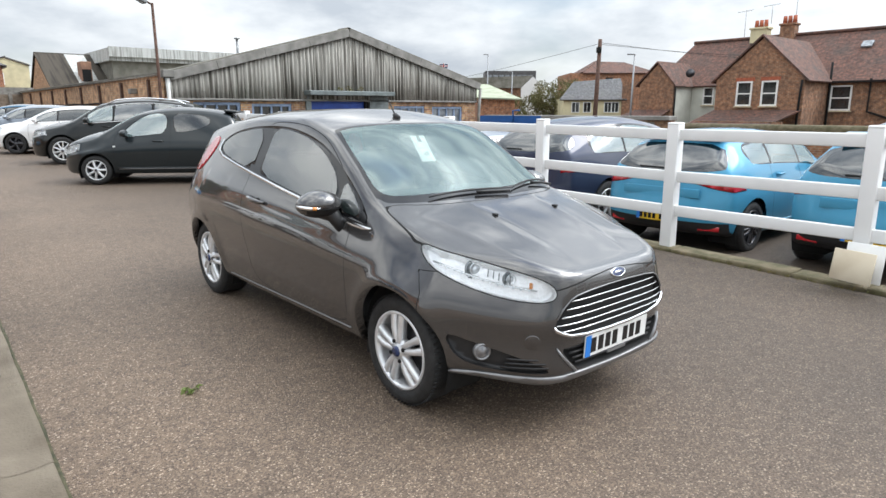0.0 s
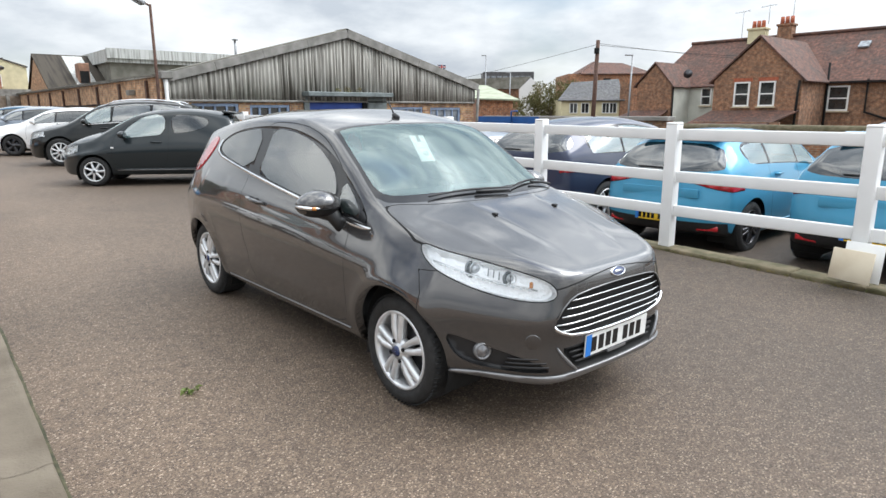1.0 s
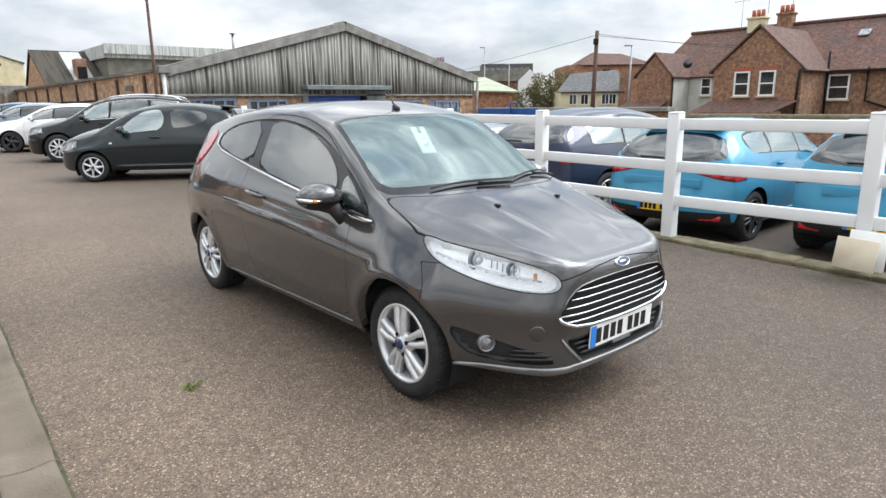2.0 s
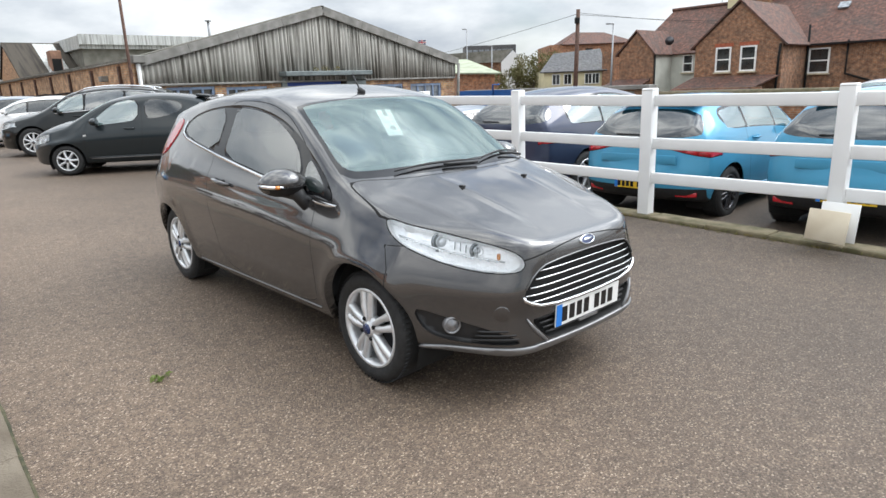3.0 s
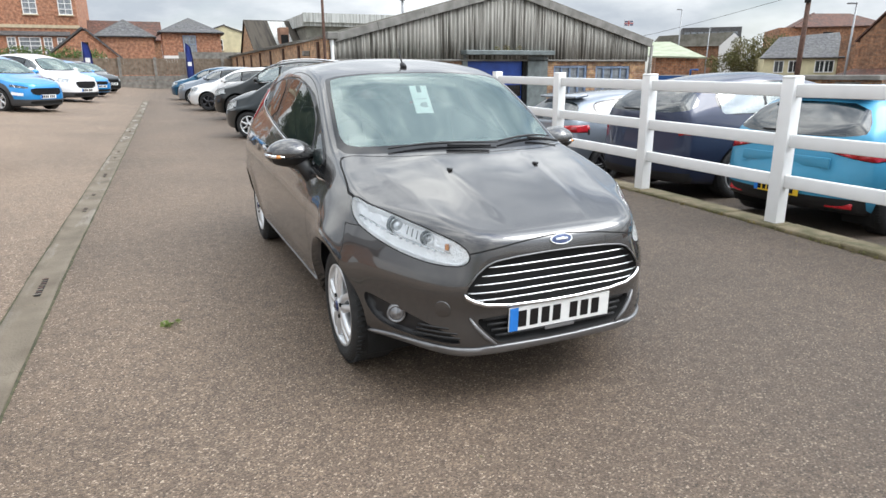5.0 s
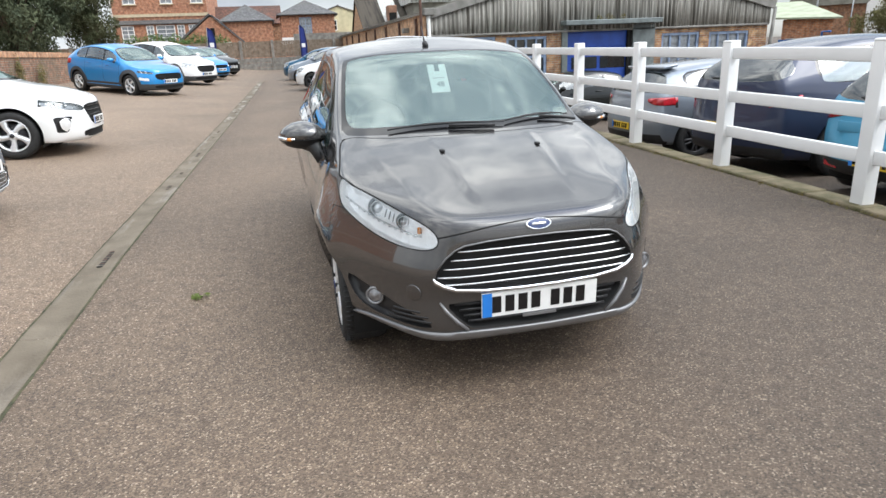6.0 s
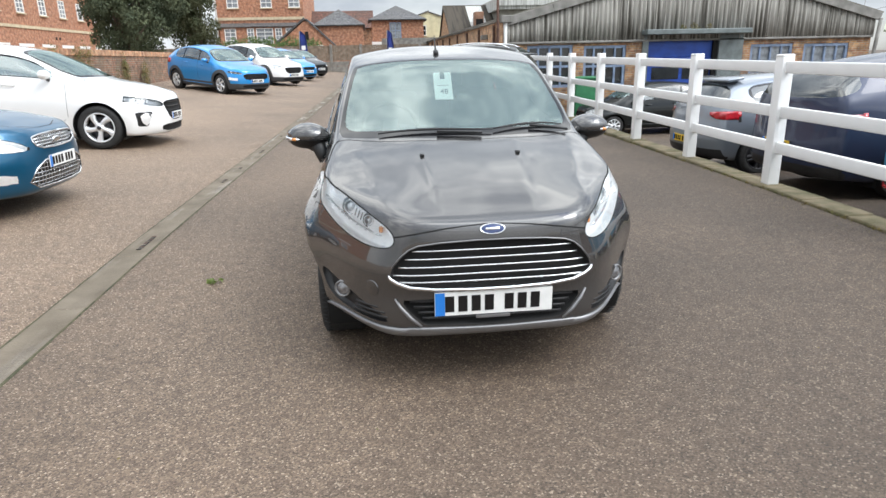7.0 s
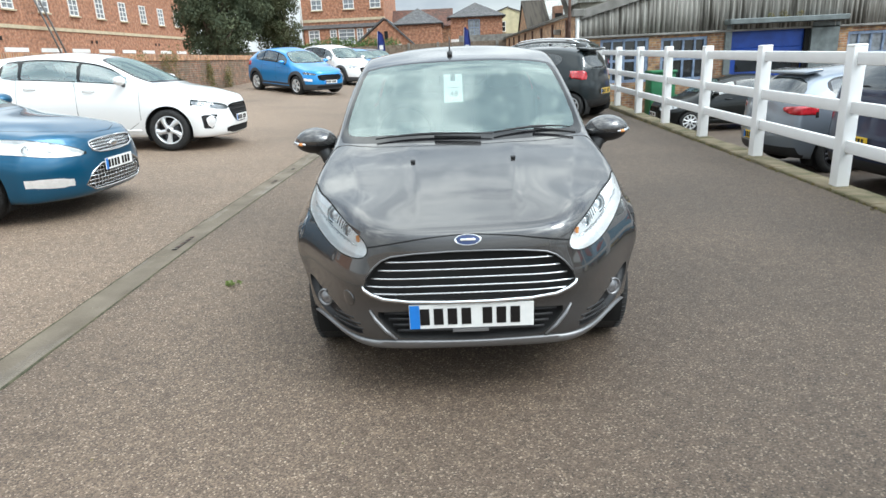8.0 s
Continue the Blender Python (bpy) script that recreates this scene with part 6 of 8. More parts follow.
# tall red-brick office at the back
b = thing("tall_brick_office", "tall red-brick office with white sash windows", "building")
part("wall", box(-14.0, -6.1, 60, 74, 0, 11.5), M["brick_red"], b, smooth=False)
part("stone_band", box(-14.05, -6.05, 59.93, 60, 5.1, 5.35), M["stone"], b, smooth=False)
part("stone_band", box(-14.05, -6.05, 59.93, 60, 9.3, 9.55), M["stone"], b, smooth=False)
part("bay_wall", box(-13.6, -7.0, 59.2, 60, 0, 4.55), M["brick_red"], b, smooth=False)
roof_slab("bay_roof", (-13.8, 59.0, 4.5), (-6.8, 59.0, 4.5), (-6.8, 60.0, 4.85), (-13.8, 60.0, 4.85), 0.08, M["slate"], b)
for x in (-12.9, -9.9, -7.4):
    window(b, 1.0, 1.75, pose(x, 59.98, 6.15), M["white_paint"], M["pale_pane"], (2, 4))
    window(b, 1.0, 1.6, pose(x, 59.98, 9.7), M["white_paint"], M["pale_pane"], (2, 4))
for x, w_ in ((-13.2, 1.0), (-11.2, 0.6), (-10.4, 1.5), (-8.7, 0.6), (-7.75, 0.6)):
    window(b, w_, 1.35, pose(x, 59.18, 3.0), M["white_paint"], M["pale_pane"], (2, 4), False)
part("downpipe", add_tube(bmesh.new(), [(-13.9, 59.9, 11), (-13.9, 59.9, 3)], 0.07, 8), M["white_paint"], b)

# long red-brick range on the left
b = thing("long_brick_range", "long red-brick terrace with white sash windows", "building", m=pose(-24, 31, 0, 0, 0, 90))
part("wall", box(-30, 28, 0, 8, 0, 7.9), M["brick_red"], b, smooth=False)
roof_slab("roof", (-30.3, -0.4, 7.8), (28.3, -0.4, 7.8), (28.3, 4, 10.4), (-30.3, 4, 10.4), 0.12, M["slate"], b)
roof_slab("roof", (-30.3, 8.4, 7.8), (28.3, 8.4, 7.8), (28.3, 4, 10.4), (-30.3, 4, 10.4), 0.12, M["slate"], b)
part("stone_band", box(-30, 28, -0.06, 0, 4.0, 4.2), M["stone"], b, smooth=False)
part("stone_band", box(-30, 28, -0.06, 0, 7.3, 7.5), M["stone"], b, smooth=False)
for k in range(17):
    x = -23.9 + 3.2 * k
    window(b, 1.0, 1.3, pose(x, -0.01, 5.0), M["white_paint"], M["pale_pane"], (2, 4))
    part("lower_window_head", box(x - 0.5, x + 1.5, -0.05, 0.0, 2.75, 2.98), M["white_paint"], b, smooth=False)
    window(b, 1.1, 1.5, pose(x - 0.05, -0.01, 0.9), M["white_paint"], M["pale_pane"], (2, 4))
    if k % 3 == 1:
        part("vent", box(x + 1.9, x + 2.1, -0.03, 0.0, 3.35, 3.55), M["dark"], b, smooth=False)
        part("vent", box(x + 2.5, x + 2.7, -0.03, 0.0, 3.35, 3.55), M["dark"], b, smooth=False)
part("scaffold_ladder", add_tube(bmesh.new(), [(5.2, -0.9, 2.0), (2.6, -0.2, 9.0)], 0.06, 6), M["lamp_pole"], b)
part("scaffold_ladder", add_tube(bmesh.new(), [(5.7, -0.9, 2.0), (3.1, -0.2, 9.0)], 0.06, 6), M["lamp_pole"], b)

# boundary wall on the left, with a coping of bricks on edge
b = tagged(new("wall_west"), "old stained brick wall with a coping of bricks on edge", "wall", kind="structure")
b.matrix_basis = pose(-9.0, 20.0, 0, 0, 0, 91)
part("brickwork", box(-14, 10, 0, 0.33, -0.5, 1.68), M["brick_old"], b, smooth=False)
part("coping", box(-14, 10, -0.04, 0.37, 1.68, 1.87, 0.01), tiled("brick_on_edge", (0.48, 0.22, 0.10), (0.36, 0.15, 0.08), (0.42, 0.36, 0.26), 0.075, 0.4, 0.014, dirt=0.3), b, smooth=False)
part("pier", box(9.6, 10.2, -0.1, 0.45, -0.5, 1.7), M["brick_old"], b, smooth=False)
part("far_brickwork", box(10.2, 24, 0, 0.3, -0.5, 1.5), M["brick_old"], b, smooth=False)

# end wall: concrete posts, gravel boards and timber panels
e = tagged(new("end_fence"), "concrete post fence with weathered boards over concrete panels", "fence", kind="structure")
e.matrix_basis = pose(0, 44, 0, 0, 0, -1)
zb = 0.42
for k in range(-8, 4):
    x = 1.2 + 2.1 * k
    part("concrete_post", box(x - 0.09, x + 0.09, -0.06, 0.12, zb - 0.3, zb + 2.05, 0.01), M["concrete"], e, smooth=False)
    for j in range(3):
        part("concrete_panel", box(x + 0.09, x + 2.01, 0, 0.06, zb + 0.32 * j - 0.05, zb + 0.32 * j + 0.26, 0.008), M["concrete"], e, smooth=False)
    for j in range(12):
        part("board", box(x + 0.10 + 0.159 * j, x + 0.252 + 0.159 * j, 0.01 + 0.01 * (j % 2), 0.03 + 0.01 * (j % 2), zb + 0.95, zb + 1.98), M["plank"], e, smooth=False)
part("kerb_edge", box(-18, 9, -0.35, -0.2, zb - 0.3, zb + 0.06, 0.01), M["moss"], e, smooth=False)
part("grey_wall", box(0.6, 4.6, 0.3, 0.5, zb, zb + 2.4), M["concrete"], e, smooth=False)


def feather_banner(x, y, z, h, ang):
    f = thing("feather_banner", "tall blue feather banner on a white base", "banner", m=pose(x, y, z, 0, 0, ang))
    part("pole", add_tube(bmesh.new(), [(0, 0, 0), (0, 0, h * 0.7), (0.06, 0, h)], 0.015, 8), M["lamp_pole"], f)
    b = bmesh.new()
    rows = [(0.03, 0.42, 0.55), (0.03, 0.46, 1.0), (0.03, 0.48, 1.5), (0.04, 0.46, 2.0), (0.05, 0.38, h * 0.92), (0.06, 0.16, h)]
    g = [[b.verts.new((a + (c - a) * k / 4, 0.02 * math.sin(3 * zz + k), zz)) for k in range(5)] for a, c, zz in rows]
    for p, q in zip(g, g[1:]):
        for k in range(4):
            b.faces.new((p[k], p[k + 1], q[k + 1], q[k]))
    bmesh.ops.solidify(b, geom=b.faces[:], thickness=0.006)
    part("cloth", b, M["banner"], f)
    part("motif", box(0.12, 0.36, -0.03, -0.024, 1.5, 1.75, 0.002), M["paper"], f, smooth=False)
    part("base", box(-0.1, 0.25, -0.1, 0.1, 0, 0.5, 0.02), M["white_paint"], f, smooth=False)


feather_banner(-4.6, 38.5, 0.55, 2.6, 0)
feather_banner(0.9, 42.6, 0.4, 2.9, 0)

# ---- right-hand background: seen to the north-east; local x runs along it, y away ----
VIEW = pose(-2.6, -2.45, 0, 0, 0, -40.85)


def far(s, d, z=0.0, rz=0.0):
    return VIEW @ pose(s, d, z, 0, 0, rz)


# brick house with a gabled wing; local x runs to the south, y to the east
h = thing("brick_house", "brown brick house with tiled roofs and tall chimneys", "house", m=pose(37.4, 14.74, 0, 0, 0, -90))
BH, TR = M["brick_house"], M["tile_red"]
wall_poly("gable_wall", [(-2.69, -2), (2.51, -2), (2.51, 3.25), (0, 5.6), (-2.69, 3.25)], 0.3, pose(0, 0, 0), BH, h)
part("side_wall", box(2.21, 2.51, 0.3, 3.76, -2, 3.2), BH, h, smooth=False)
part("side_wall", box(-2.69, -2.39, 0.3, 3.76, -2, 3.2), BH, h, smooth=False)
roof_slab("roof", (2.8, -0.12, 3.05), (2.8, 4.0, 3.05), (0, 7.0, 5.72), (0, -0.12, 5.72), 0.1, TR, h)
roof_slab("roof", (-2.95, -0.12, 3.05), (-2.95, 4.0, 3.05), (0, 7.0, 5.72), (0, -0.12, 5.72), 0.1, TR, h)
part("front_wall", box(2.51, 22, 3.76, 4.06, -2, 3.2), BH, h, smooth=False)
part("front_wall", box(-9.5, -2.69, 3.76, 4.06, -2, 3.2), M["render"], h, smooth=False)
part("end_wall", box(21.7, 22, 4.06, 12, -2, 3.2), BH, h, smooth=False)
roof_slab("main_roof", (-9.5, 3.5, 3.05), (22.3, 3.5, 3.05), (22.3, 7.85, 6.35), (-8.5, 7.85, 6.35), 0.12, TR, h)
roof_slab("main_roof", (-9.5, 12.2, 3.05), (22.3, 12.2, 3.05), (22.3, 7.85, 6.35), (-8.5, 7.85, 6.35), 0.12, TR, h)
part("ridge_tiles", add_tube(bmesh.new(), [(-8.6, 7.85, 6.42), (22.3, 7.85, 6.42)], 0.12, 8), TR, h)
for x in (-1.35, 0.14):
    window(h, 0.94, 1.46, pose(x, -0.02, 1.65), M["white_paint"], M["pane"], (1, 2), True, 0.1, 0.09)
    part("brick_arch", box(x - 0.1, x + 1.04, -0.03, 0.0, 3.13, 3.33), M["clay"], h, smooth=False)
window(h, 1.16, 1.48, pose(2.66, 3.74, 1.37), M["white_paint"], M["pane"], (1, 2), True, 0.1, 0.09)
window(h, 1.0, 1.45, pose(7.8, 3.74, 1.37), M["white_paint"], M["pane"], (1, 2), True, 0.1, 0.09)
window(h, 0.76, 1.2, pose(-5.42, 3.74, 1.76), M["white_paint"], M["pane"], (1, 2), True, 0.1, 0.08)
part("lean_to_wall", box(-2.9, 2.2, -1.9, -1.7, -2, 0.75), BH, h, smooth=False)
roof_slab("lean_to_roof", (-3.3, -2.1, 0.62), (1.6, -2.1, 0.62), (2.5, -0.03, 1.42), (-2.7, -0.03, 1.42), 0.08, TR, h)
for pts in (((2.4, -0.1, 3.1), (2.35, -0.1, 2.4), (2.3, -0.1, 0)), ((2.62, 3.6, 4.2), (2.62, 3.6, 0)), ((1.9, 3.6, 3.2), (1.9, 3.6, 0)), ((4.75, 3.6, 3.2), (4.75, 3.6, 1.3), (6.5, 3.6, 0.7))):
    part("downpipe", add_tube(bmesh.new(), pts, 0.07, 8), M["dark"], h)
part("gutter", box(2.6, 22, 3.38, 3.5, 3.0, 3.1), M["dark"], h, smooth=False)
for (x, y, w_, z0, z1, mat) in ((-3.65, 7.8, 1.15, 5.3, 6.95, "render_yellow"), (-1.75, 7.8, 0.95, 5.3, 7.05, "brick_house")):
    c = part("chimney", box(x - w_ / 2, x + w_ / 2, y - 0.35, y + 0.35, z0, z1, 0.01), M[mat], h, smooth=False)
    part("chimney_cap", box(x - w_ / 2 - 0.08, x + w_ / 2 + 0.08, y - 0.43, y + 0.43, z1, z1 + 0.14, 0.02), M[mat], c, smooth=False)
    for k in range(3):
        part("chimney_pot", add_cyl(bmesh.new(), 0.15, 0.12, 0.5, pose(x - 0.32 + 0.32 * k, y, z1 + 0.39), 14), M["clay"], c)
for x, z0, z1 in ((-4.8, 6.2, 8.4), (-3.0, 7.3, 8.6), (-1.4, 7.3, 9.0)):
    a = part("roof_aerial", add_tube(bmesh.new(), [(x, 7.8, z0), (x, 7.8, z1)], 0.02, 6), M["lamp_pole"], h)
    for k in range(4):
        part("aerial_rod", add_tube(bmesh.new(), [(x - 0.5 + 0.3 * k, 7.6, z1 - 0.1), (x - 0.5 + 0.3 * k, 8.0, z1 - 0.1)], 0.012, 5), M["lamp_pole"], a)
    part("aerial_boom", add_tube(bmesh.new(), [(x - 0.6, 7.8, z1 - 0.12), (x + 0.5, 7.8, z1 - 0.02)], 0.014, 5), M["lamp_pole"], a)
part("roof_light", add_box(bmesh.new(), 0.6, 0.6, 0.1, pose(3.5, 6.4, 5.38, 37, 0, 0)), M["pale_pane"], h, smooth=False)
part("satellite_dish", add_cyl(bmesh.new(), 0.28, 0.30, 0.04, pose(-5.9, 2.6, 3.9, 80, 0, 20), 16), M["dark_alloy"], h)

# small gabled wing with a rendered flank
h = thing("rendered_wing", "small brick gable with a pale rendered flank", "house", m=pose(38.7, 22.33, 0, 0, 0, -90))
wall_poly("gable_wall", [(-1.4, -2), (1.26, -2), (1.26, 3.2), (0.0, 4.55), (-1.4, 3.2)], 0.3, pose(0, 0, 0), BH, h)
part("rendered_wall", box(1.06, 1.28, 0.3, 2.44, -2, 3.15), M["render"], h, smooth=False)
roof_slab("roof", (1.5, -0.1, 3.02), (1.5, 3.0, 3.02), (0, 4.2, 4.68), (0, -0.1, 4.68), 0.09, TR, h)
roof_slab("roof", (-1.65, -0.1, 3.02), (-1.65, 3.0, 3.02), (0, 4.2, 4.68), (0, -0.1, 4.68), 0.09, TR, h)
part("downpipe", add_tube(bmesh.new(), [(1.34, 0.1, 3.1), (1.34, 0.1, -1)], 0.06, 8), M["dark"], h)
roof_slab("lean_to_roof", (-2.2, -1.6, 0.9), (1.1, -1.6, 0.9), (1.1, 0, 1.45), (-1.6, 0, 1.45), 0.08, TR, h)

# slate-roofed cottage, tall hipped block, and the white gable far off
h = thing("slate_cottage", "low cream cottage with a blue-grey slate roof", "house", m=far(13.0, 56))
part("wall", box(-2.6, 2.4, 0, 5, -2, 2.35), M["render_yellow"], h, smooth=False)
roof_slab("roof", (-3.0, -0.3, 2.3), (2.8, -0.3, 2.3), (2.9, 2.5, 4.2), (-1.3, 2.5, 3.9), 0.1, M["slate"], h)
wall_poly("end_wall", [(2.4, -2), (3.4, -2), (3.4, 3.6), (2.4, 3.9)], 0.2, pose(0, -0.2, 0), M["brick_house"], h)
for x in (-1.9, -0.9, 0.9, 1.5):
    window(h, 0.7, 0.9, pose(x, -0.02, 1.2), M["white_paint"], M["pane"], (2, 1), False)
h = thing("hipped_block", "brick block with a hipped brown roof", "building", m=far(19.0, 74))
part("wall", box(-4.6, 5.0, 0, 8, -2, 5.5), M["brick"], h, smooth=False)
part("wall_window", box(-0.6, 0.2, -0.05, 0, 4.1, 5.0), M["dark"], h, smooth=False)
roof_slab("roof", (-3.2, -0.3, 5.5), (5.2, -0.3, 5.5), (2.4, 3.5, 6.9), (-0.8, 3.5, 7.0), 0.12, M["tile_red"], h)
roof_slab("roof", (-3.2, -0.3, 5.5), (-3.2, 7, 5.5), (-0.8, 5, 7.0), (-0.8, 3.5, 7.0), 0.12, M["tile_red"], h)
h = thing("white_gabled_warehouse", "long dark-roofed warehouse with a white gable", "building", m=far(8.3, 84))
wall_poly("gable_wall", [(1.8, -2), (4.8, -2), (4.8, 4.2), (3.3, 5.6), (1.8, 4.2)], 0.3, pose(0, 0, 0), M["white_paint"], h)
part("long_wall", box(-5.5, 1.8, 0.5, 6, -2, 4.3), M["brick_house"], h, smooth=False)
roof_slab("roof", (-6, 0.2, 4.2), (1.8, 0.0, 4.2), (3.3, 0.2, 5.75), (-5, 0.2, 5.45), 0.3, M["asbestos_roof"], h)
h = thing("distant_office", "distant grey office block", "building", m=far(13.5, 130))
part("wall", box(-5, 5, 0, 8, -2, 9.0), M["slate"], h, smooth=False)
for k in range(8):
    part("strip_window", box(-4.6 + 1.15 * k, -3.7 + 1.15 * k, -0.05, 0, 7.2, 8.2), M["pale_pane"], h, smooth=False)

# brick yard building with a pale green roof, hoarding and yard walls
h = thing("yard_building", "low brick yard building with a pale green sheet roof", "building", m=far(2.9, 36.5))
part("wall", box(-0.9, 1.15, 0, 4, -1.2, 2.05), M["brick"], h, smooth=False)
roof_slab("roof", (-1.3, -0.3, 2.15), (1.5, -0.3, 2.05), (-0.1, 4, 3.0), (-1.3, 4, 3.0), 0.08, M["green_roof"], h)
h = thing("blue_hoarding", "bright blue painted hoarding in front of a yard", "fence", m=pose(20, 20.9, 0, 0, 0, -90))
for k in range(5):
    part("hoarding_sheet", box(0.8 * k, 0.795 + 0.8 * k, 0, 0.03, -1.0, 1.17), M["blue_board"], h, smooth=False)
part("hoarding_pipe", add_tube(bmesh.new(), [(2.4, -0.1, 0.6), (2.4, -0.1, 1.42), (2.8, -0.1, 1.42)], 0.04, 8), M["blue_board"], h)
h = tagged(new("wall_east"), "low yellow brick yard wall with flat coping", "wall", kind="structure")
h.matrix_basis = pose(20.3, 20.5, 0, 0, 0, -90)
part("brickwork", box(0, 9.9, 0, 0.3, -1.2, 1.03), M["brick_yellow"], h, smooth=False)
part("coping", box(-0.2, 9.9, -0.15, 0.45, 1.03, 1.2, 0.02), M["barge"], h, smooth=False)
for x in (4.6, 6.6, 8.3):
    part("blocked_window", box(x, x + 0.9, -0.02, 0.0, 0.5, 0.96), M["barge"], h, smooth=False)
h = tagged(new("wall_garden"), "red brick garden wall with rounded mossy coping", "wall", kind="structure")
h.matrix_basis = pose(20, 10.5, 0, 0, 0, -90)
part("brickwork", box(0, 22, 0, 0.3, -1.2, 0.75), M["brick_house"], h, smooth=False)
part("coping", add_tube(bmesh.new(), [(0, 0.15, 0.76), (22, 0.15, 0.76)], 0.19, 10), M["moss"], h)
p = thing("telegraph_pole", "brown wooden telegraph pole with cables", "pole", m=far(9.6, 41))
part("pole", add_tube(bmesh.new(), [(0, 0, -1), (0.15, 0, 5.7)], [0.16, 0.12], 12), M["rust_pole"], p)
part("pole_box", add_box(bmesh.new(), 0.28, 0.25, 0.35, pose(0.05, -0.18, 5.05), 0.03), M["dark"], p, smooth=False)
for a, b in (((0.15, 0, 5.5), (26, 10, 5.2)), ((0.15, 0, 5.4), (24, 6, 5.4)), ((0.15, 0, 5.45), (-18, 30, 3.5))):
    va, vb = Vector(a), Vector(b)
    part("cable", add_tube(bmesh.new(), [va.lerp(vb, k / 12) - Vector((0, 0, 0.5 * math.sin(math.pi * k / 12))) for k in range(13)], 0.012, 5), M["dark"], p)
for s, d, h_ in ((13.3, 46, 5.2), (5.0, 74, 7.5), (8.4, 80, 6.0)):
    l = thing("street_lamp", "slim pale grey street lamp", "lamp", "street lamps", m=far(s, d))
    part("pole", add_tube(bmesh.new(), [(0, 0, -1), (0.1, 0, h_)], [0.09, 0.05], 10), M["lamp_pole"], l)
    part("lamp_head", add_box(bmesh.new(), 0.55, 0.2, 0.1, pose(-0.15, 0, h_ + 0.02), 0.03), M["lamp_pole"], l)
fl = thing("flag", "small red, white and blue flag on a pole", "flag", m=far(-0.3, 62))
part("flagpole", add_tube(bmesh.new(), [(0, 0, 2), (0, 0, 5.8)], 0.03, 8), M["lamp_pole"], fl)
part("cloth", add_box(bmesh.new(), 0.75, 0.02, 0.45, pose(0.4, 0, 5.5), 0.004), M["paper"], fl, smooth=False)
part("stripe", box(0.02, 0.78, -0.016, -0.012, 5.46, 5.54), M["red_lamp"], fl, smooth=False)
part("stripe", box(0.34, 0.44, -0.018, -0.013, 5.28, 5.72), M["red_lamp"], fl, smooth=False)
for sg in (-1, 1):
    for sz in (-1, 1):
        part("blue_quarter", box(0.4 + sg * 0.22 - 0.13, 0.4 + sg * 0.22 + 0.13, -0.016, -0.012, 5.5 + sz * 0.14 - 0.06, 5.5 + sz * 0.14 + 0.06), M["badge_blue"], fl, smooth=False)

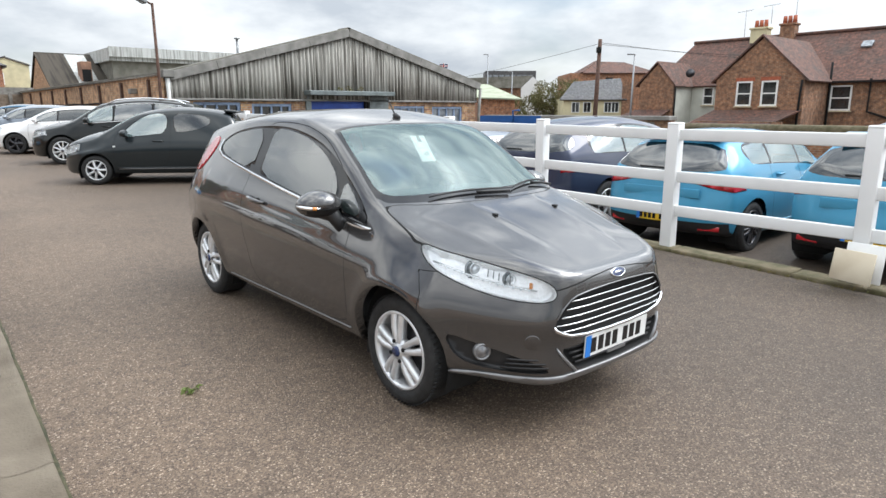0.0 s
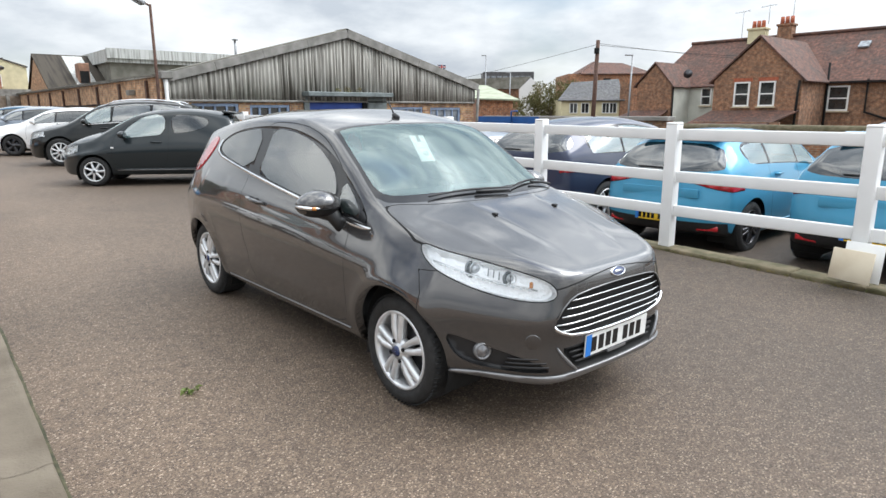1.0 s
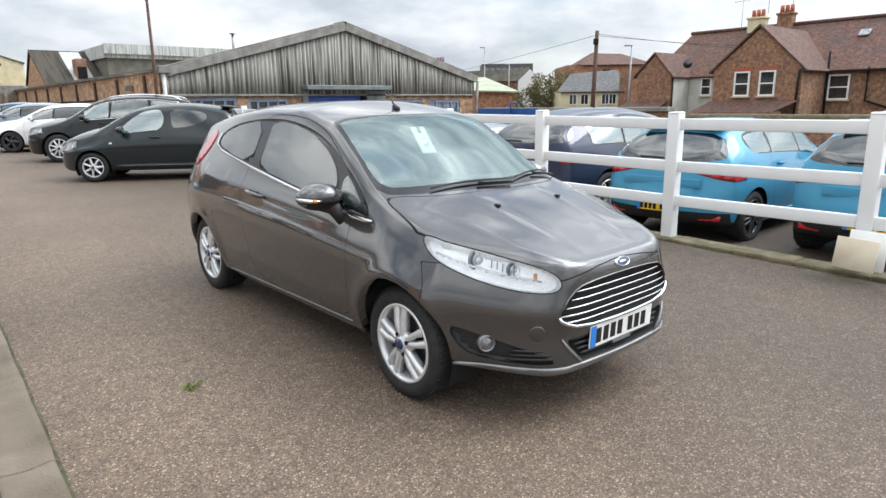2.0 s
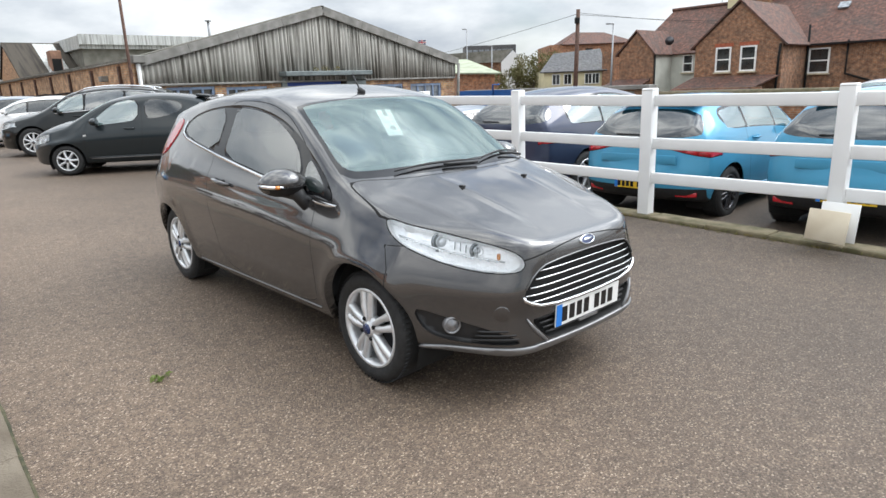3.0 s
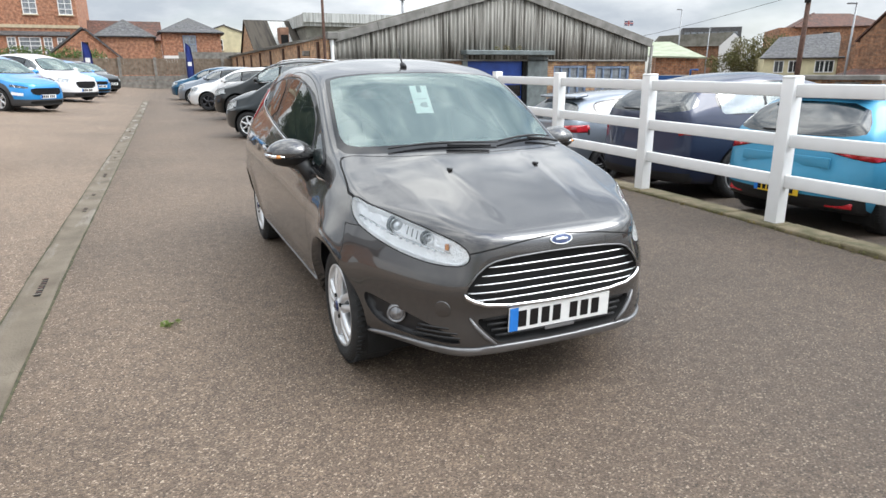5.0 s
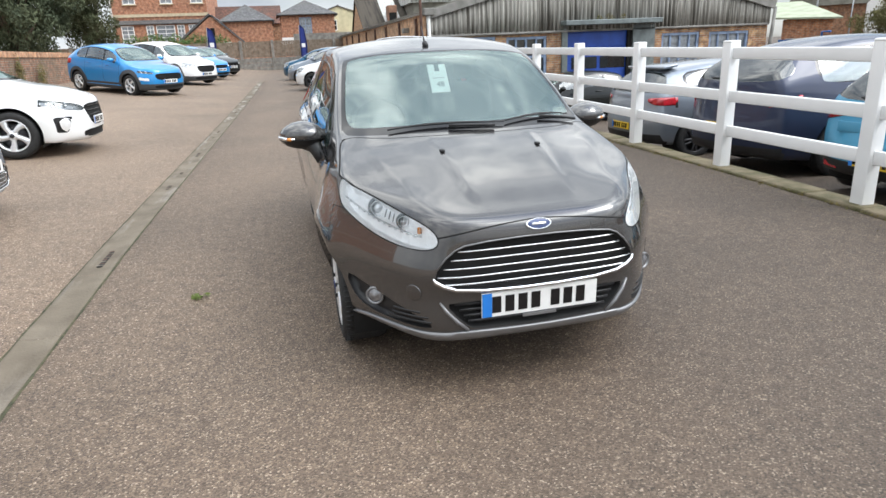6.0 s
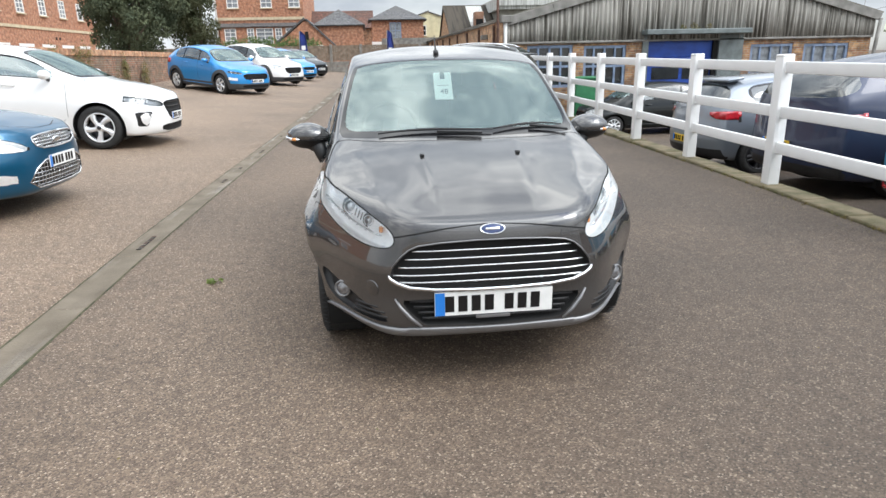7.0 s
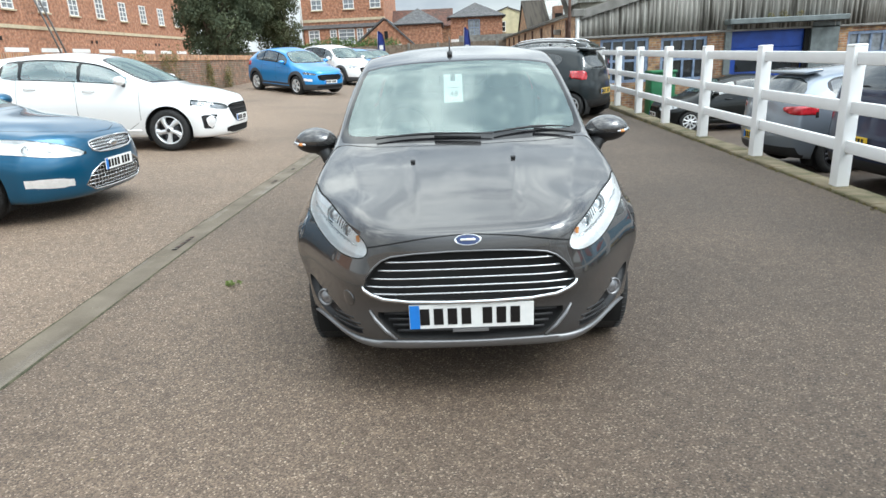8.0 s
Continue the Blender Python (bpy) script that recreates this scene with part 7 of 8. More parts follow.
# ---- parked cars ----
def build_car(name, label, L, W, H, fo, wb, r, paint_mat, cowl, header, rend, tail_z, nose_z, belt, glass_front="glass", glass_rear="privacy", glass_back=None, doors=(1.0,),
              pillars=(), cladding=False, rim="alloy", style="swirl", n_spoke=5, rails=False, lamp=None, tail=None, grille=None, tail_h=None, chrome=False, rear_plate=0.55, roof_rack=False, group="parked cars", bot=0.2, spoiler=False, lower=None, vents=(), fogs=(), lamp_back=0.42, lamp_mat="reflector", mesh=False, panes=None):
    """A parked car. cowl, header, rend: (y, z) of the bonnet's end, the windscreen's top and the roof's end; belt: window base front and rear."""
    car = thing(name, label, "car", group)
    hw, ye = W / 2, L - fo
    cy, cz = cowl
    hy, hz = header
    ry, rz_ = rend
    b0, b1 = belt
    C = dict(y0=-fo * 0.94, y1=ye - 0.03, front_sweep=0.36, rear_sweep=0.16, power=2.4, sweep=[(0, 0), (0.35, 0.02), (0.55, 0.12), (0.7, 0.33), (0.83, 0.64), (0.97, 1.0), (1.1, 1.25)], front_fade=0.2, rear_fade=wb + 0.1, crown=2.6,
             top_z=[(-fo * 0.95, nose_z), (-fo * 0.5, nose_z + 0.62 * (cz - nose_z)), (cy - 0.1, cz - 0.02), (cy, cz), ((cy + hy) / 2, (cz + hz) / 2 + 0.02), (hy, hz), ((hy + ry) / 2 - 0.2, H), (ry, rz_), (ye - 0.12, (rz_ + 2 * tail_z) / 3), (ye, tail_z)],
             rail_x=[(-0.5, hw * 0.80), (0, hw * 0.86), (cy + 0.1, hw * 0.82), (hy, hw * 0.71), ((hy + ry) / 2, hw * 0.71), (ry, hw * 0.66), (ye, hw * 0.70)],
             rail_z=[(-0.5, nose_z + 0.03), (0, (nose_z + cz) / 2), (cy + 0.15, cz - 0.02), (hy + 0.05, hz - 0.06), ((hy + ry) / 2, H - 0.07), (ry, rz_ - 0.07), (ye - 0.12, (rz_ + 2 * tail_z) / 3 - 0.03), (ye, tail_z - 0.02)],
             belt_x=[(-0.5, hw * 0.89), (0, hw * 0.935), (cy + 0.4, hw * 0.905), (wb * 0.6, hw * 0.905), (wb, hw * 0.90), (ye, hw * 0.86)],
             belt_z=[(-0.5, nose_z - 0.10), (0, nose_z - 0.03), (cy + 0.3, b0), (wb + 0.1, b1), (ye, min(b1, tail_z - 0.05))],
             mid_x=[(-0.5, hw * 0.95), (0, hw * 0.995), (wb / 2, hw * 0.985), (wb, hw), (ye, hw * 0.90)],
             mid_z=[(-0.5, 0.50), (0, 0.62), (wb, 0.68), (ye, 0.60)],
             sill_x=[(-0.5, hw * 0.90), (0, hw * 0.93), (wb, hw * 0.93), (ye, hw * 0.86)],
             bot_z=[(-0.5, bot), (wb, bot), (ye, bot + 0.08)],
             nose=[(0, 0), (0.08, 0.05), (0.3, 0.07), (0.6, 0.06), (0.9, 0.03), (1, 0)],
             tail=[(0, 0), (0.1, 0.05), (0.35, 0.07), (0.6, 0.03), (1, 0)])
    bm = car_shell(C, 76, 20, 13, 2)
    bvh = BVHTree.FromBMesh(bm)
    skin = Skin(bm)
    cv = {k: pchip(v) for k, v in C.items() if k in ("rail_z", "belt_z", "rail_x")}

    def at_front(x, z):
        h = bvh.ray_cast(Vector((x, -4, z)), Vector((0, 1, 0)))
        return h[0]

    def at_rear(x, z):
        h = bvh.ray_cast(Vector((x, 8, z)), Vector((0, -1, 0)))
        return h[0]

    def at_side(y, z, sg):
        h = bvh.ray_cast(Vector((sg * 3, y, z)), Vector((-sg, 0, 0)))
        return h[0]

    ra = r * 1.16
    discs = [(0.0, r, ra), (wb, r, ra)]
    arch_faces(bm, discs, hw * 0.55)
    side = lambda p: np.abs(p[:, 0]) > hw * 0.5
    w0, w1 = cy + 0.42, ry - 0.12
    ys = np.linspace(w0 + 0.25, w1, 7)
    dlo = [(w0, b0 + 0.03)] + [(y, float(cv["belt_z"](y)) + 0.025) for y in np.linspace(w0 + 0.4, w1 - 0.1, 5)] + [(w1 + 0.06, float(cv["belt_z"](w1)) + 0.13)] + [(y, float(cv["rail_z"](y)) - 0.035) for y in ys[::-1]]
    layers = []
    prev = w0 - 0.12
    for dy in doors:
        layers.append(("door", Region([(prev, 0.33), (prev, b0 - 0.1), (prev + 0.05, b0 + 0.1), (prev + 0.3, float(cv["rail_z"](prev + 0.3)) - 0.05), (dy, float(cv["rail_z"](dy)) - 0.03), (dy + 0.02, b1), (dy, 0.55), (dy - 0.12, 0.30)], YZ, side, 1), 0.006))
        prev = dy
    if cladding:
        for cy_, cz_, r_ in discs:
            ring = [(cy_ + (ra + 0.115) * math.cos(a), cz_ + (ra + 0.115) * math.sin(a)) for a in np.linspace(0, 2 * math.pi, 25)[:-1]]
            layers.append(("cladding", Region(ring, YZ, side, 0), 0))
        layers.append(("cladding", Region([(-2, 0.0), (9, 0.0), (9, 0.40), (-2, 0.40)], YZ, lambda p: p[:, 2] < 9, 0), 0))
    layers.append(("bonnet", Region(mirrored([(0, cy - 0.06), (hw * 0.5, cy + 0.02), (hw * 0.8, cy + 0.12), (hw * 0.80, -0.1), (hw * 0.55, -fo * 0.75), (0, -fo * 0.93)]), XY, lambda p: p[:, 2] > nose_z - 0.08, 1), 0.007))
    if panes is None:
        layers.append(("window_surround", Region(dlo, YZ, side, 1), 0))
    else:
        for nm, q in zip(("window", "rear_side_window"), panes):
            c = np.mean(q, 0)
            layers.append(("window_surround", Region([tuple(c + (np.array(p) - c) * 1.06) for p in q], YZ, side, 1), 0))
            layers.append((nm, Region(q, YZ, side, 1), 0))
    cuts = [w0 + 0.05] + list(pillars) + [w1 + 0.01] if panes is None else []
    for a, b in zip(cuts, cuts[1:]):
        a2, b2 = a + 0.025, b - 0.025
        q = [(y, float(cv["belt_z"](y)) + 0.038) for y in np.linspace(a2, b2, 4)] + [(y, max(float(cv["rail_z"](y)) - 0.065, float(cv["belt_z"](y)) + 0.08)) for y in np.linspace(b2, a2 + 0.02, 5)]
        layers.append(("window" if a == cuts[0] else "rear_side_window", Region(q, YZ, side, 0), 0))
    layers.append(("windscreen_surround", Region(mirrored([(0, cy + 0.02), (hw * 0.5, cy + 0.08), (hw * 0.79, cy + 0.2), (hw * 0.68, hy - 0.05), (hw * 0.5, hy + 0.02), (0, hy)]), XY, lambda p: p[:, 2] > cz - 0.12, 1), 0))
    layers.append(("windscreen", Region(mirrored([(0, cy + 0.1), (hw * 0.5, cy + 0.15), (hw * 0.73, cy + 0.26), (hw * 0.64, hy - 0.09), (hw * 0.5, hy - 0.03), (0, hy - 0.05)]), XY, lambda p: p[:, 2] > cz - 0.12, 1), 0))
    zt = tail_z if tail_h is None else tail_h
    layers.append(("rear_window", Region(mirrored([(0, rz_ - 0.06), (hw * 0.62, rz_ - 0.08), (hw * 0.79, zt + 0.13), (hw * 0.79, zt + 0.045), (0, zt + 0.03)]), XZ, lambda p: p[:, 1] > ry - 0.15, 1), 0))
    lp = lamp or [(hw * 0.955, nose_z + 0.07), (hw * 0.95, nose_z - 0.07), (hw * 0.62, nose_z - 0.16), (hw * 0.48, nose_z - 0.13), (hw * 0.50, nose_z - 0.03)]
    layers.append(("headlamp", Region(lp, AXZ, lambda p: p[:, 1] < -fo * lamp_back, 1), 0.005))
    tp = tail or [(hw * 0.98, zt + 0.02), (hw * 0.98, zt - 0.16), (hw * 0.6, zt - 0.17), (hw * 0.58, zt - 0.03)]
    layers.append(("tail_lamp", Region(tp, AXZ, lambda p: p[:, 1] > ye - 0.42, 1), 0.004))
    gp = grille or [(0, nose_z - 0.06), (hw * 0.45, nose_z - 0.07), (hw * 0.40, nose_z - 0.20), (0, nose_z - 0.21)]
    layers.append(("grille", Region(mirrored(gp), XZ, lambda p: p[:, 1] < 0, 1), 0))
    layers.append(("lower_intake", Region(mirrored(lower or [(0, 0.36), (hw * 0.62, 0.36), (hw * 0.55, 0.25), (0, 0.24)]), XZ, lambda p: p[:, 1] < 0, 1), 0))
    layers.append(("rear_valance", Region(mirrored([(0, 0.40), (hw * 0.9, 0.40), (hw * 0.9, 0.2), (0, 0.2)]), XZ, lambda p: p[:, 1] > ye - 0.3, 0), 0))
    for v in vents:
        layers.append(("air_vent", Region(v, AXZ, lambda p: p[:, 1] < -fo * 0.5, 0), 0))
    for v in fogs:
        layers.append(("fog_lamp", Region(v, AXZ, lambda p: p[:, 1] < -fo * 0.3, 1), 0))
    names = assign(bm, layers, "shut_line")
    P = M[paint_mat]
    mats = {"body": P, "bonnet": P, "door": P, "cladding": M["cladding"], "shut_line": M["dark"], "window_surround": M["gloss_black"], "window": M[glass_front], "rear_side_window": M[glass_rear],
            "windscreen_surround": M["gloss_black"], "windscreen": M["screen"], "rear_window": M[glass_back or glass_rear], "headlamp": M["reflector"], "tail_lamp": M["red_lamp"], "grille": M["dark"], "lower_intake": M["dark"], "rear_valance": M["black"], "air_vent": M["black"], "fog_lamp": M["reflector"]}
    for nm in dict.fromkeys(["body"] + [x[0] for x in layers] + ["shut_line"]):
        one = nm in ("body", "bonnet", "shut_line", "windscreen", "windscreen_surround", "rear_window", "grille", "lower_intake", "cladding", "rear_valance")
        for t in patches(bm, names, nm, not one):
            if nm in ("grille", "lower_intake", "air_vent"):
                t = inset_push(t, -0.03)
            elif nm == "tail_lamp":
                t = inset_push(t, 0.008)
            elif nm == "headlamp":
                lens = t.copy()
                sgl = 1 if t.verts[:][0].co.x > 0 else -1
                zc, xs = sum(z for _, z in lp) / len(lp), [x for x, _ in lp]
                o = part("headlamp", inset_push(t, -0.04), M[lamp_mat], car)
                part("lamp_lens", lens, M["lens"], o).visible_shadow = False
                for u, rr in ((0.42, 0.032), (0.66, 0.040)):
                    p = at_front(sgl * (min(xs) + (max(xs) - min(xs)) * u), zc)
                    part("lamp_bowl", add_lathe(bmesh.new(), [(rr, 0.0), (rr * 1.05, 0.008), (rr * 0.9, 0.010), (rr * 0.5, -0.012), (0.001, -0.016)], 18, Matrix.Translation(p + Vector((0, 0.035, 0))) @ Vector((sgl * 0.35, -0.93, 0.1)).to_track_quat("X", "Z").to_matrix().to_4x4()), M["bar"], o)
                continue
            if nm == "shut_line":
                for piece in loose_pieces(t):
                    part(nm, piece, mats[nm], car)
                continue
            flush = nm in ("body", "bonnet", "door", "window", "rear_side_window", "windscreen", "rear_window", "windscreen_surround", "window_surround", "cladding")
            part({"body": "body_shell"}.get(nm, nm), t, mats[nm], car, skin=skin if flush else None)
    gz = [z for _, z in gp]
    gx = max(x for x, _ in gp)
    for k in range(5):
        z = min(gz) + (max(gz) - min(gz)) * (k + 0.5) / 5
        part("grille_bar", add_tube(bmesh.new(), [at_front(x, z) + Vector((0, 0.012, 0)) for x in np.linspace(-gx * 0.85, gx * 0.85, 9)], 0.006, 6), M["chrome" if chrome else "gloss_black"], car)
    if mesh:
        lw = lower
        for poly in (gp, lw):
            zs, xm = [z for _, z in poly], max(x for x, _ in poly)
            ring = chaikin(mirrored(poly), 1)
            pts = [at_front(x, z) + Vector((0, -0.004, 0)) for x, z in ring]
            part("grille_frame", add_tube(bmesh.new(), pts + pts[:1], 0.008, 8), M["bar"], car, "chrome grille frame")
            z0, z1 = min(zs), max(zs)
            for k in range(21):
                x = xm * 0.92 * (k - 10) / 10
                inside = [z for z in np.linspace(z0 + 0.008, z1 - 0.008, 12) if sdf(mirrored(poly), np.array([x]), np.array([z]))[0] < -0.008]
                if len(inside) > 2:
                    part("mesh_bar", add_tube(bmesh.new(), [at_front(x, z) + Vector((0, 0.014, 0)) for z in inside], 0.0045, 5), M["bar"], car)
        for z in np.linspace(min(z for _, z in lw) + 0.025, max(z for _, z in lw) - 0.03, 6):
            w_ = max([x for x in np.linspace(0.05, 0.6, 40) if sdf(mirrored(lw), np.array([x]), np.array([z]))[0] < -0.008])
            part("mesh_bar", add_tube(bmesh.new(), [at_front(x, z) + Vector((0, 0.014, 0)) for x in np.linspace(-w_, w_, 9)], 0.0045, 5), M["bar"], car)
        p = at_front(0, (max(gz) + min(gz)) / 2)
        part("badge", add_lathe(bmesh.new(), [(1.0, -0.01), (1.0, 0.004), (0.9, 0.008), (0.001, 0.006)], 28, Matrix.Translation(p + Vector((0, -0.004, 0))) @ Vector((0, -1, 0.1)).to_track_quat("X", "Z").to_matrix().to_4x4() @ Matrix.Diagonal((1, 0.065, 0.027, 1))), M["chrome"], car, "oval badge with chrome rim")
    number_plate(car, pose(0, at_front(0, 0.48).y - 0.012, 0.48))
    number_plate(car, pose(0, at_rear(0, rear_plate).y + 0.014, rear_plate, 0, 0, 180), True)
    for sg in (-1, 1):
        zb = float(cv["belt_z"](w0 + 0.12))
        p = at_side(w0 + 0.12, zb, sg)
        t = bmesh.new()
        bmesh.ops.create_uvsphere(t, u_segments=16, v_segments=10, radius=1)
        for v in t.verts:
            v.co.y = min(v.co.y, 0.45)
        bmesh.ops.transform(t, matrix=Matrix.Translation(p + Vector((sg * 0.13, 0.0, 0.09))) @ Matrix.Diagonal((0.115, 0.09, 0.07, 1)), verts=t.verts)
        o = part("door_mirror", t, P, car)
        part("mirror_arm", add_tube(bmesh.new(), [p + Vector((sg * 0.10, 0, 0.06)), p + Vector((-sg * 0.02, 0, 0.01))], 0.028, 8), M["black"], o)
        prev = w0 - 0.12
        for dy in doors:
            z = float(cv["belt_z"](dy - 0.2)) - 0.10
            p = at_side(dy - 0.2, z, sg)
            part("door_handle", add_tube(bmesh.new(), [p + Vector((sg * a, b, 0)) for a, b in ((0, -0.1), (0.03, -0.07), (0.034, 0.05), (0, 0.09))], 0.013, 8), P, car)
        part("sill_strip", add_tube(bmesh.new(), [at_side(y, 0.315, sg) + Vector((sg * 0.002, 0, 0)) for y in np.linspace(ra + 0.06, wb - ra - 0.06, 8)], 0.014, 6), P, car)
        if roof_rack:
            pts = [Vector((sg * (float(cv["rail_x"](y)) - 0.03), y, float(cv["rail_z"](y)) + 0.075)) for y in np.linspace(hy + 0.15, ry - 0.05, 10)]
            pts[0].z -= 0.06
            pts[-1].z -= 0.06
            part("roof_rail", add_tube(bmesh.new(), pts, 0.017, 8), M["chrome" if chrome else "black"], car)
        if chrome:
            pts = [at_side(y, float(cv["belt_z"](y)) + 0.012, sg) + Vector((sg * 0.004, 0, 0)) for y in np.linspace(w0, w1, 10)]
            part("chrome_strip", add_tube(bmesh.new(), pts, 0.010, 6), M["chrome"], car)
            pts = [at_side(y, float(cv["rail_z"](y)) - 0.05, sg) + Vector((sg * 0.004, 0, 0)) for y in np.linspace(w0 + 0.3, w1, 10)]
            part("chrome_strip", add_tube(bmesh.new(), pts, 0.009, 6), M["chrome"], car)
        part("front_seat", front_seat(sg * 0.37, cy + 1.25, 0.52), M["seat"], car)
    part("rear_wiper", add_tube(bmesh.new(), [at_rear(x, zt + 0.07) + Vector((0, 0.014, 0)) for x in (0.0, 0.1, 0.2, 0.32)], 0.009, 6), M["black"], car)
    if spoiler:
        part("roof_spoiler", add_box(bmesh.new(), hw * 1.18, 0.26, 0.045, pose(0, ry + 0.03, rz_ + 0.012, -8), 0.018, 2), P, car)
    part("dashboard", add_box(bmesh.new(), W * 0.72, 0.5, 0.16, pose(0, cy + 0.52, cz - 0.12), 0.05, 2), M["dash"], car)
    part("rear_seat", add_box(add_box(bmesh.new(), W * 0.66, 0.45, 0.15, pose(0, wb * 0.78, 0.55), 0.05, 2), W * 0.66, 0.14, 0.55, pose(0, wb * 0.92, 0.82, -16), 0.05, 2), M["seat"], car)
    for y in (0, wb):
        for sg in (-1, 1):
            part("wheel_arch_liner", arch_liner(bmesh.new(), y, r, ra + 0.005, hw * 0.93, hw * 0.56, sg), M["dark"], car)
    add_wheels(car, wb, r, r * 0.68, hw - 0.045, 0.2, M[rim], style, n_spoke, None, style == "twin")
    if panes is not None:
        for sg in (-1, 1):
            part("sill_strip", add_tube(bmesh.new(), [at_side(y, 0.30, sg) + Vector((sg * 0.004, 0, 0)) for y in np.linspace(0.42, wb - 0.42, 9)], 0.012, 6), M["satin"], car)
            p = at_side(0.36, 0.72, sg)
            part("side_indicator", add_box(bmesh.new(), 0.012, 0.05, 0.03, Matrix.Translation(p), 0.005, 2), M["plate_white"], car)
    return car


def park(car, x, y, heading, z=None):
    q = pose(x, y, ground_z(x, y) if z is None else z, 0, 0, heading)
    rear = q @ Vector((0, 2.6, 0))
    rise_ = math.degrees(math.atan2(ground_z(rear.x, rear.y) - q.translation.z, 2.6))
    car.matrix_basis = q @ pose(0, 0, 0, rise_, 0, 0)
    return car


park(build_car("small_hatchback", "small charcoal three-door hatchback parked at an angle by the fence", 3.42, 1.62, 1.46, 0.66, 2.34, 0.277, "char_car", (0.05, 1.0), (0.85, 1.38), (2.45, 1.36), 0.95, 0.72, (0.85, 0.96), glass_front="side_glass", glass_rear="privacy",
               doors=(1.36,), panes=([(0.44, 0.885), (1.0, 0.935), (1.30, 0.965), (1.33, 1.32), (1.05, 1.335), (0.80, 1.22), (0.56, 1.02)], [(1.46, 1.0), (1.62, 0.985), (1.95, 1.05), (2.12, 1.14), (2.10, 1.26), (1.80, 1.325), (1.44, 1.335)]), rim="alloy", style="plain", n_spoke=7, spoiler=True, tail=[(0.78, 0.97), (0.79, 0.79), (0.63, 0.80), (0.62, 0.95)]), 0.72, 11.65, -122)
park(build_car("black_suv", "black estate-like off-road car with silver roof rails", 4.43, 1.81, 1.66, 0.87, 2.60, 0.35, "black_car", (0.12, 1.10), (0.95, 1.55), (3.05, 1.56), 1.08, 0.82, (1.0, 1.10), glass_front="side_glass", glass_rear="glass",
               doors=(1.28, 2.22), pillars=(1.25, 2.2), rim="alloy", style="plain", n_spoke=10, chrome=True, roof_rack=True), 1.15, 16.9, -120)
white_hatch = park(build_car("white_hatchback", "white five-door hatchback parked in the echelon row", 4.3, 1.79, 1.46, 0.88, 2.62, 0.31, "white_car", (0.1, 1.0), (0.95, 1.38), (2.9, 1.36), 0.98, 0.76, (0.92, 1.0),
                                  doors=(1.25, 2.15), pillars=(1.22, 2.12), glass_rear="privacy", rim="dark_alloy", grille=[(0, 0.70), (0.42, 0.68), (0.36, 0.42), (0, 0.40)]), 0.75, 21.6, -120)
park(build_car("silver_blue_hatchback", "pale blue-silver hatchback parked in the echelon row", 4.1, 1.75, 1.47, 0.82, 2.55, 0.30, "silver_car", (0.1, 1.0), (0.9, 1.38), (2.8, 1.36), 0.98, 0.74, (0.92, 1.0), doors=(1.2, 2.1), pillars=(1.18, 2.08)), 0.5, 25.6, -120)
park(build_car("blue_saloon", "dark blue hatchback parked in the echelon row", 4.2, 1.76, 1.46, 0.84, 2.58, 0.30, "mid_blue", (0.1, 1.0), (0.9, 1.37), (2.8, 1.36), 0.98, 0.74, (0.92, 1.0), doors=(1.2, 2.1), pillars=(1.18, 2.08)), 0.4, 29.5, -120)

park(build_car("blue_saloon_car", "metallic blue large hatchback with mesh grille", 4.78, 1.89, 1.48, 0.95, 2.85, 0.33, "mid_blue", (0.25, 0.98), (1.15, 1.38), (3.2, 1.36), 1.05, 0.76, (0.93, 1.0),
               doors=(1.5, 2.45), pillars=(1.47, 2.42), chrome=True, mesh=True, lamp_back=0.12, lamp=[(0.96, 0.835), (0.96, 0.715), (0.80, 0.628), (0.62, 0.60), (0.44, 0.612), (0.52, 0.675), (0.70, 0.755)], lower=[(0, 0.50), (0.40, 0.50), (0.56, 0.27), (0, 0.26)], fogs=([(0.885, 0.435), (0.86, 0.345), (0.63, 0.325), (0.595, 0.41)],), grille=[(0, 0.735), (0.30, 0.728), (0.405, 0.705), (0.36, 0.615), (0, 0.595)]), -4.45, 3.2, 90)
# fogs draws this car's silver vent panel; its fog_lamp parts are no lamps
park(build_car("white_fastback", "white five-door fastback with dark grille and two-tone wheels", 4.47, 1.82, 1.51, 0.88, 2.70, 0.325, "white_car", (0.12, 1.04), (1.1, 1.44), (2.75, 1.44), 1.12, 0.79, (0.98, 1.06),
               doors=(1.42, 2.35), pillars=(1.38, 2.32), glass_front="side_glass", glass_rear="side_glass", rim="alloy", style="swirl", n_spoke=5, lamp_mat="dark_reflector", lamp=[(0.885, 0.815), (0.865, 0.745), (0.66, 0.645), (0.43, 0.635), (0.46, 0.705), (0.70, 0.775)], vents=([(0.83, 0.56), (0.80, 0.34), (0.71, 0.34), (0.665, 0.55)],), fogs=([(0.79, 0.545), (0.765, 0.35), (0.705, 0.35), (0.675, 0.54)],), grille=[(0, 0.72), (0.40, 0.72), (0.46, 0.66), (0.30, 0.42), (0, 0.40)]), -4.6, 7.85, 90)
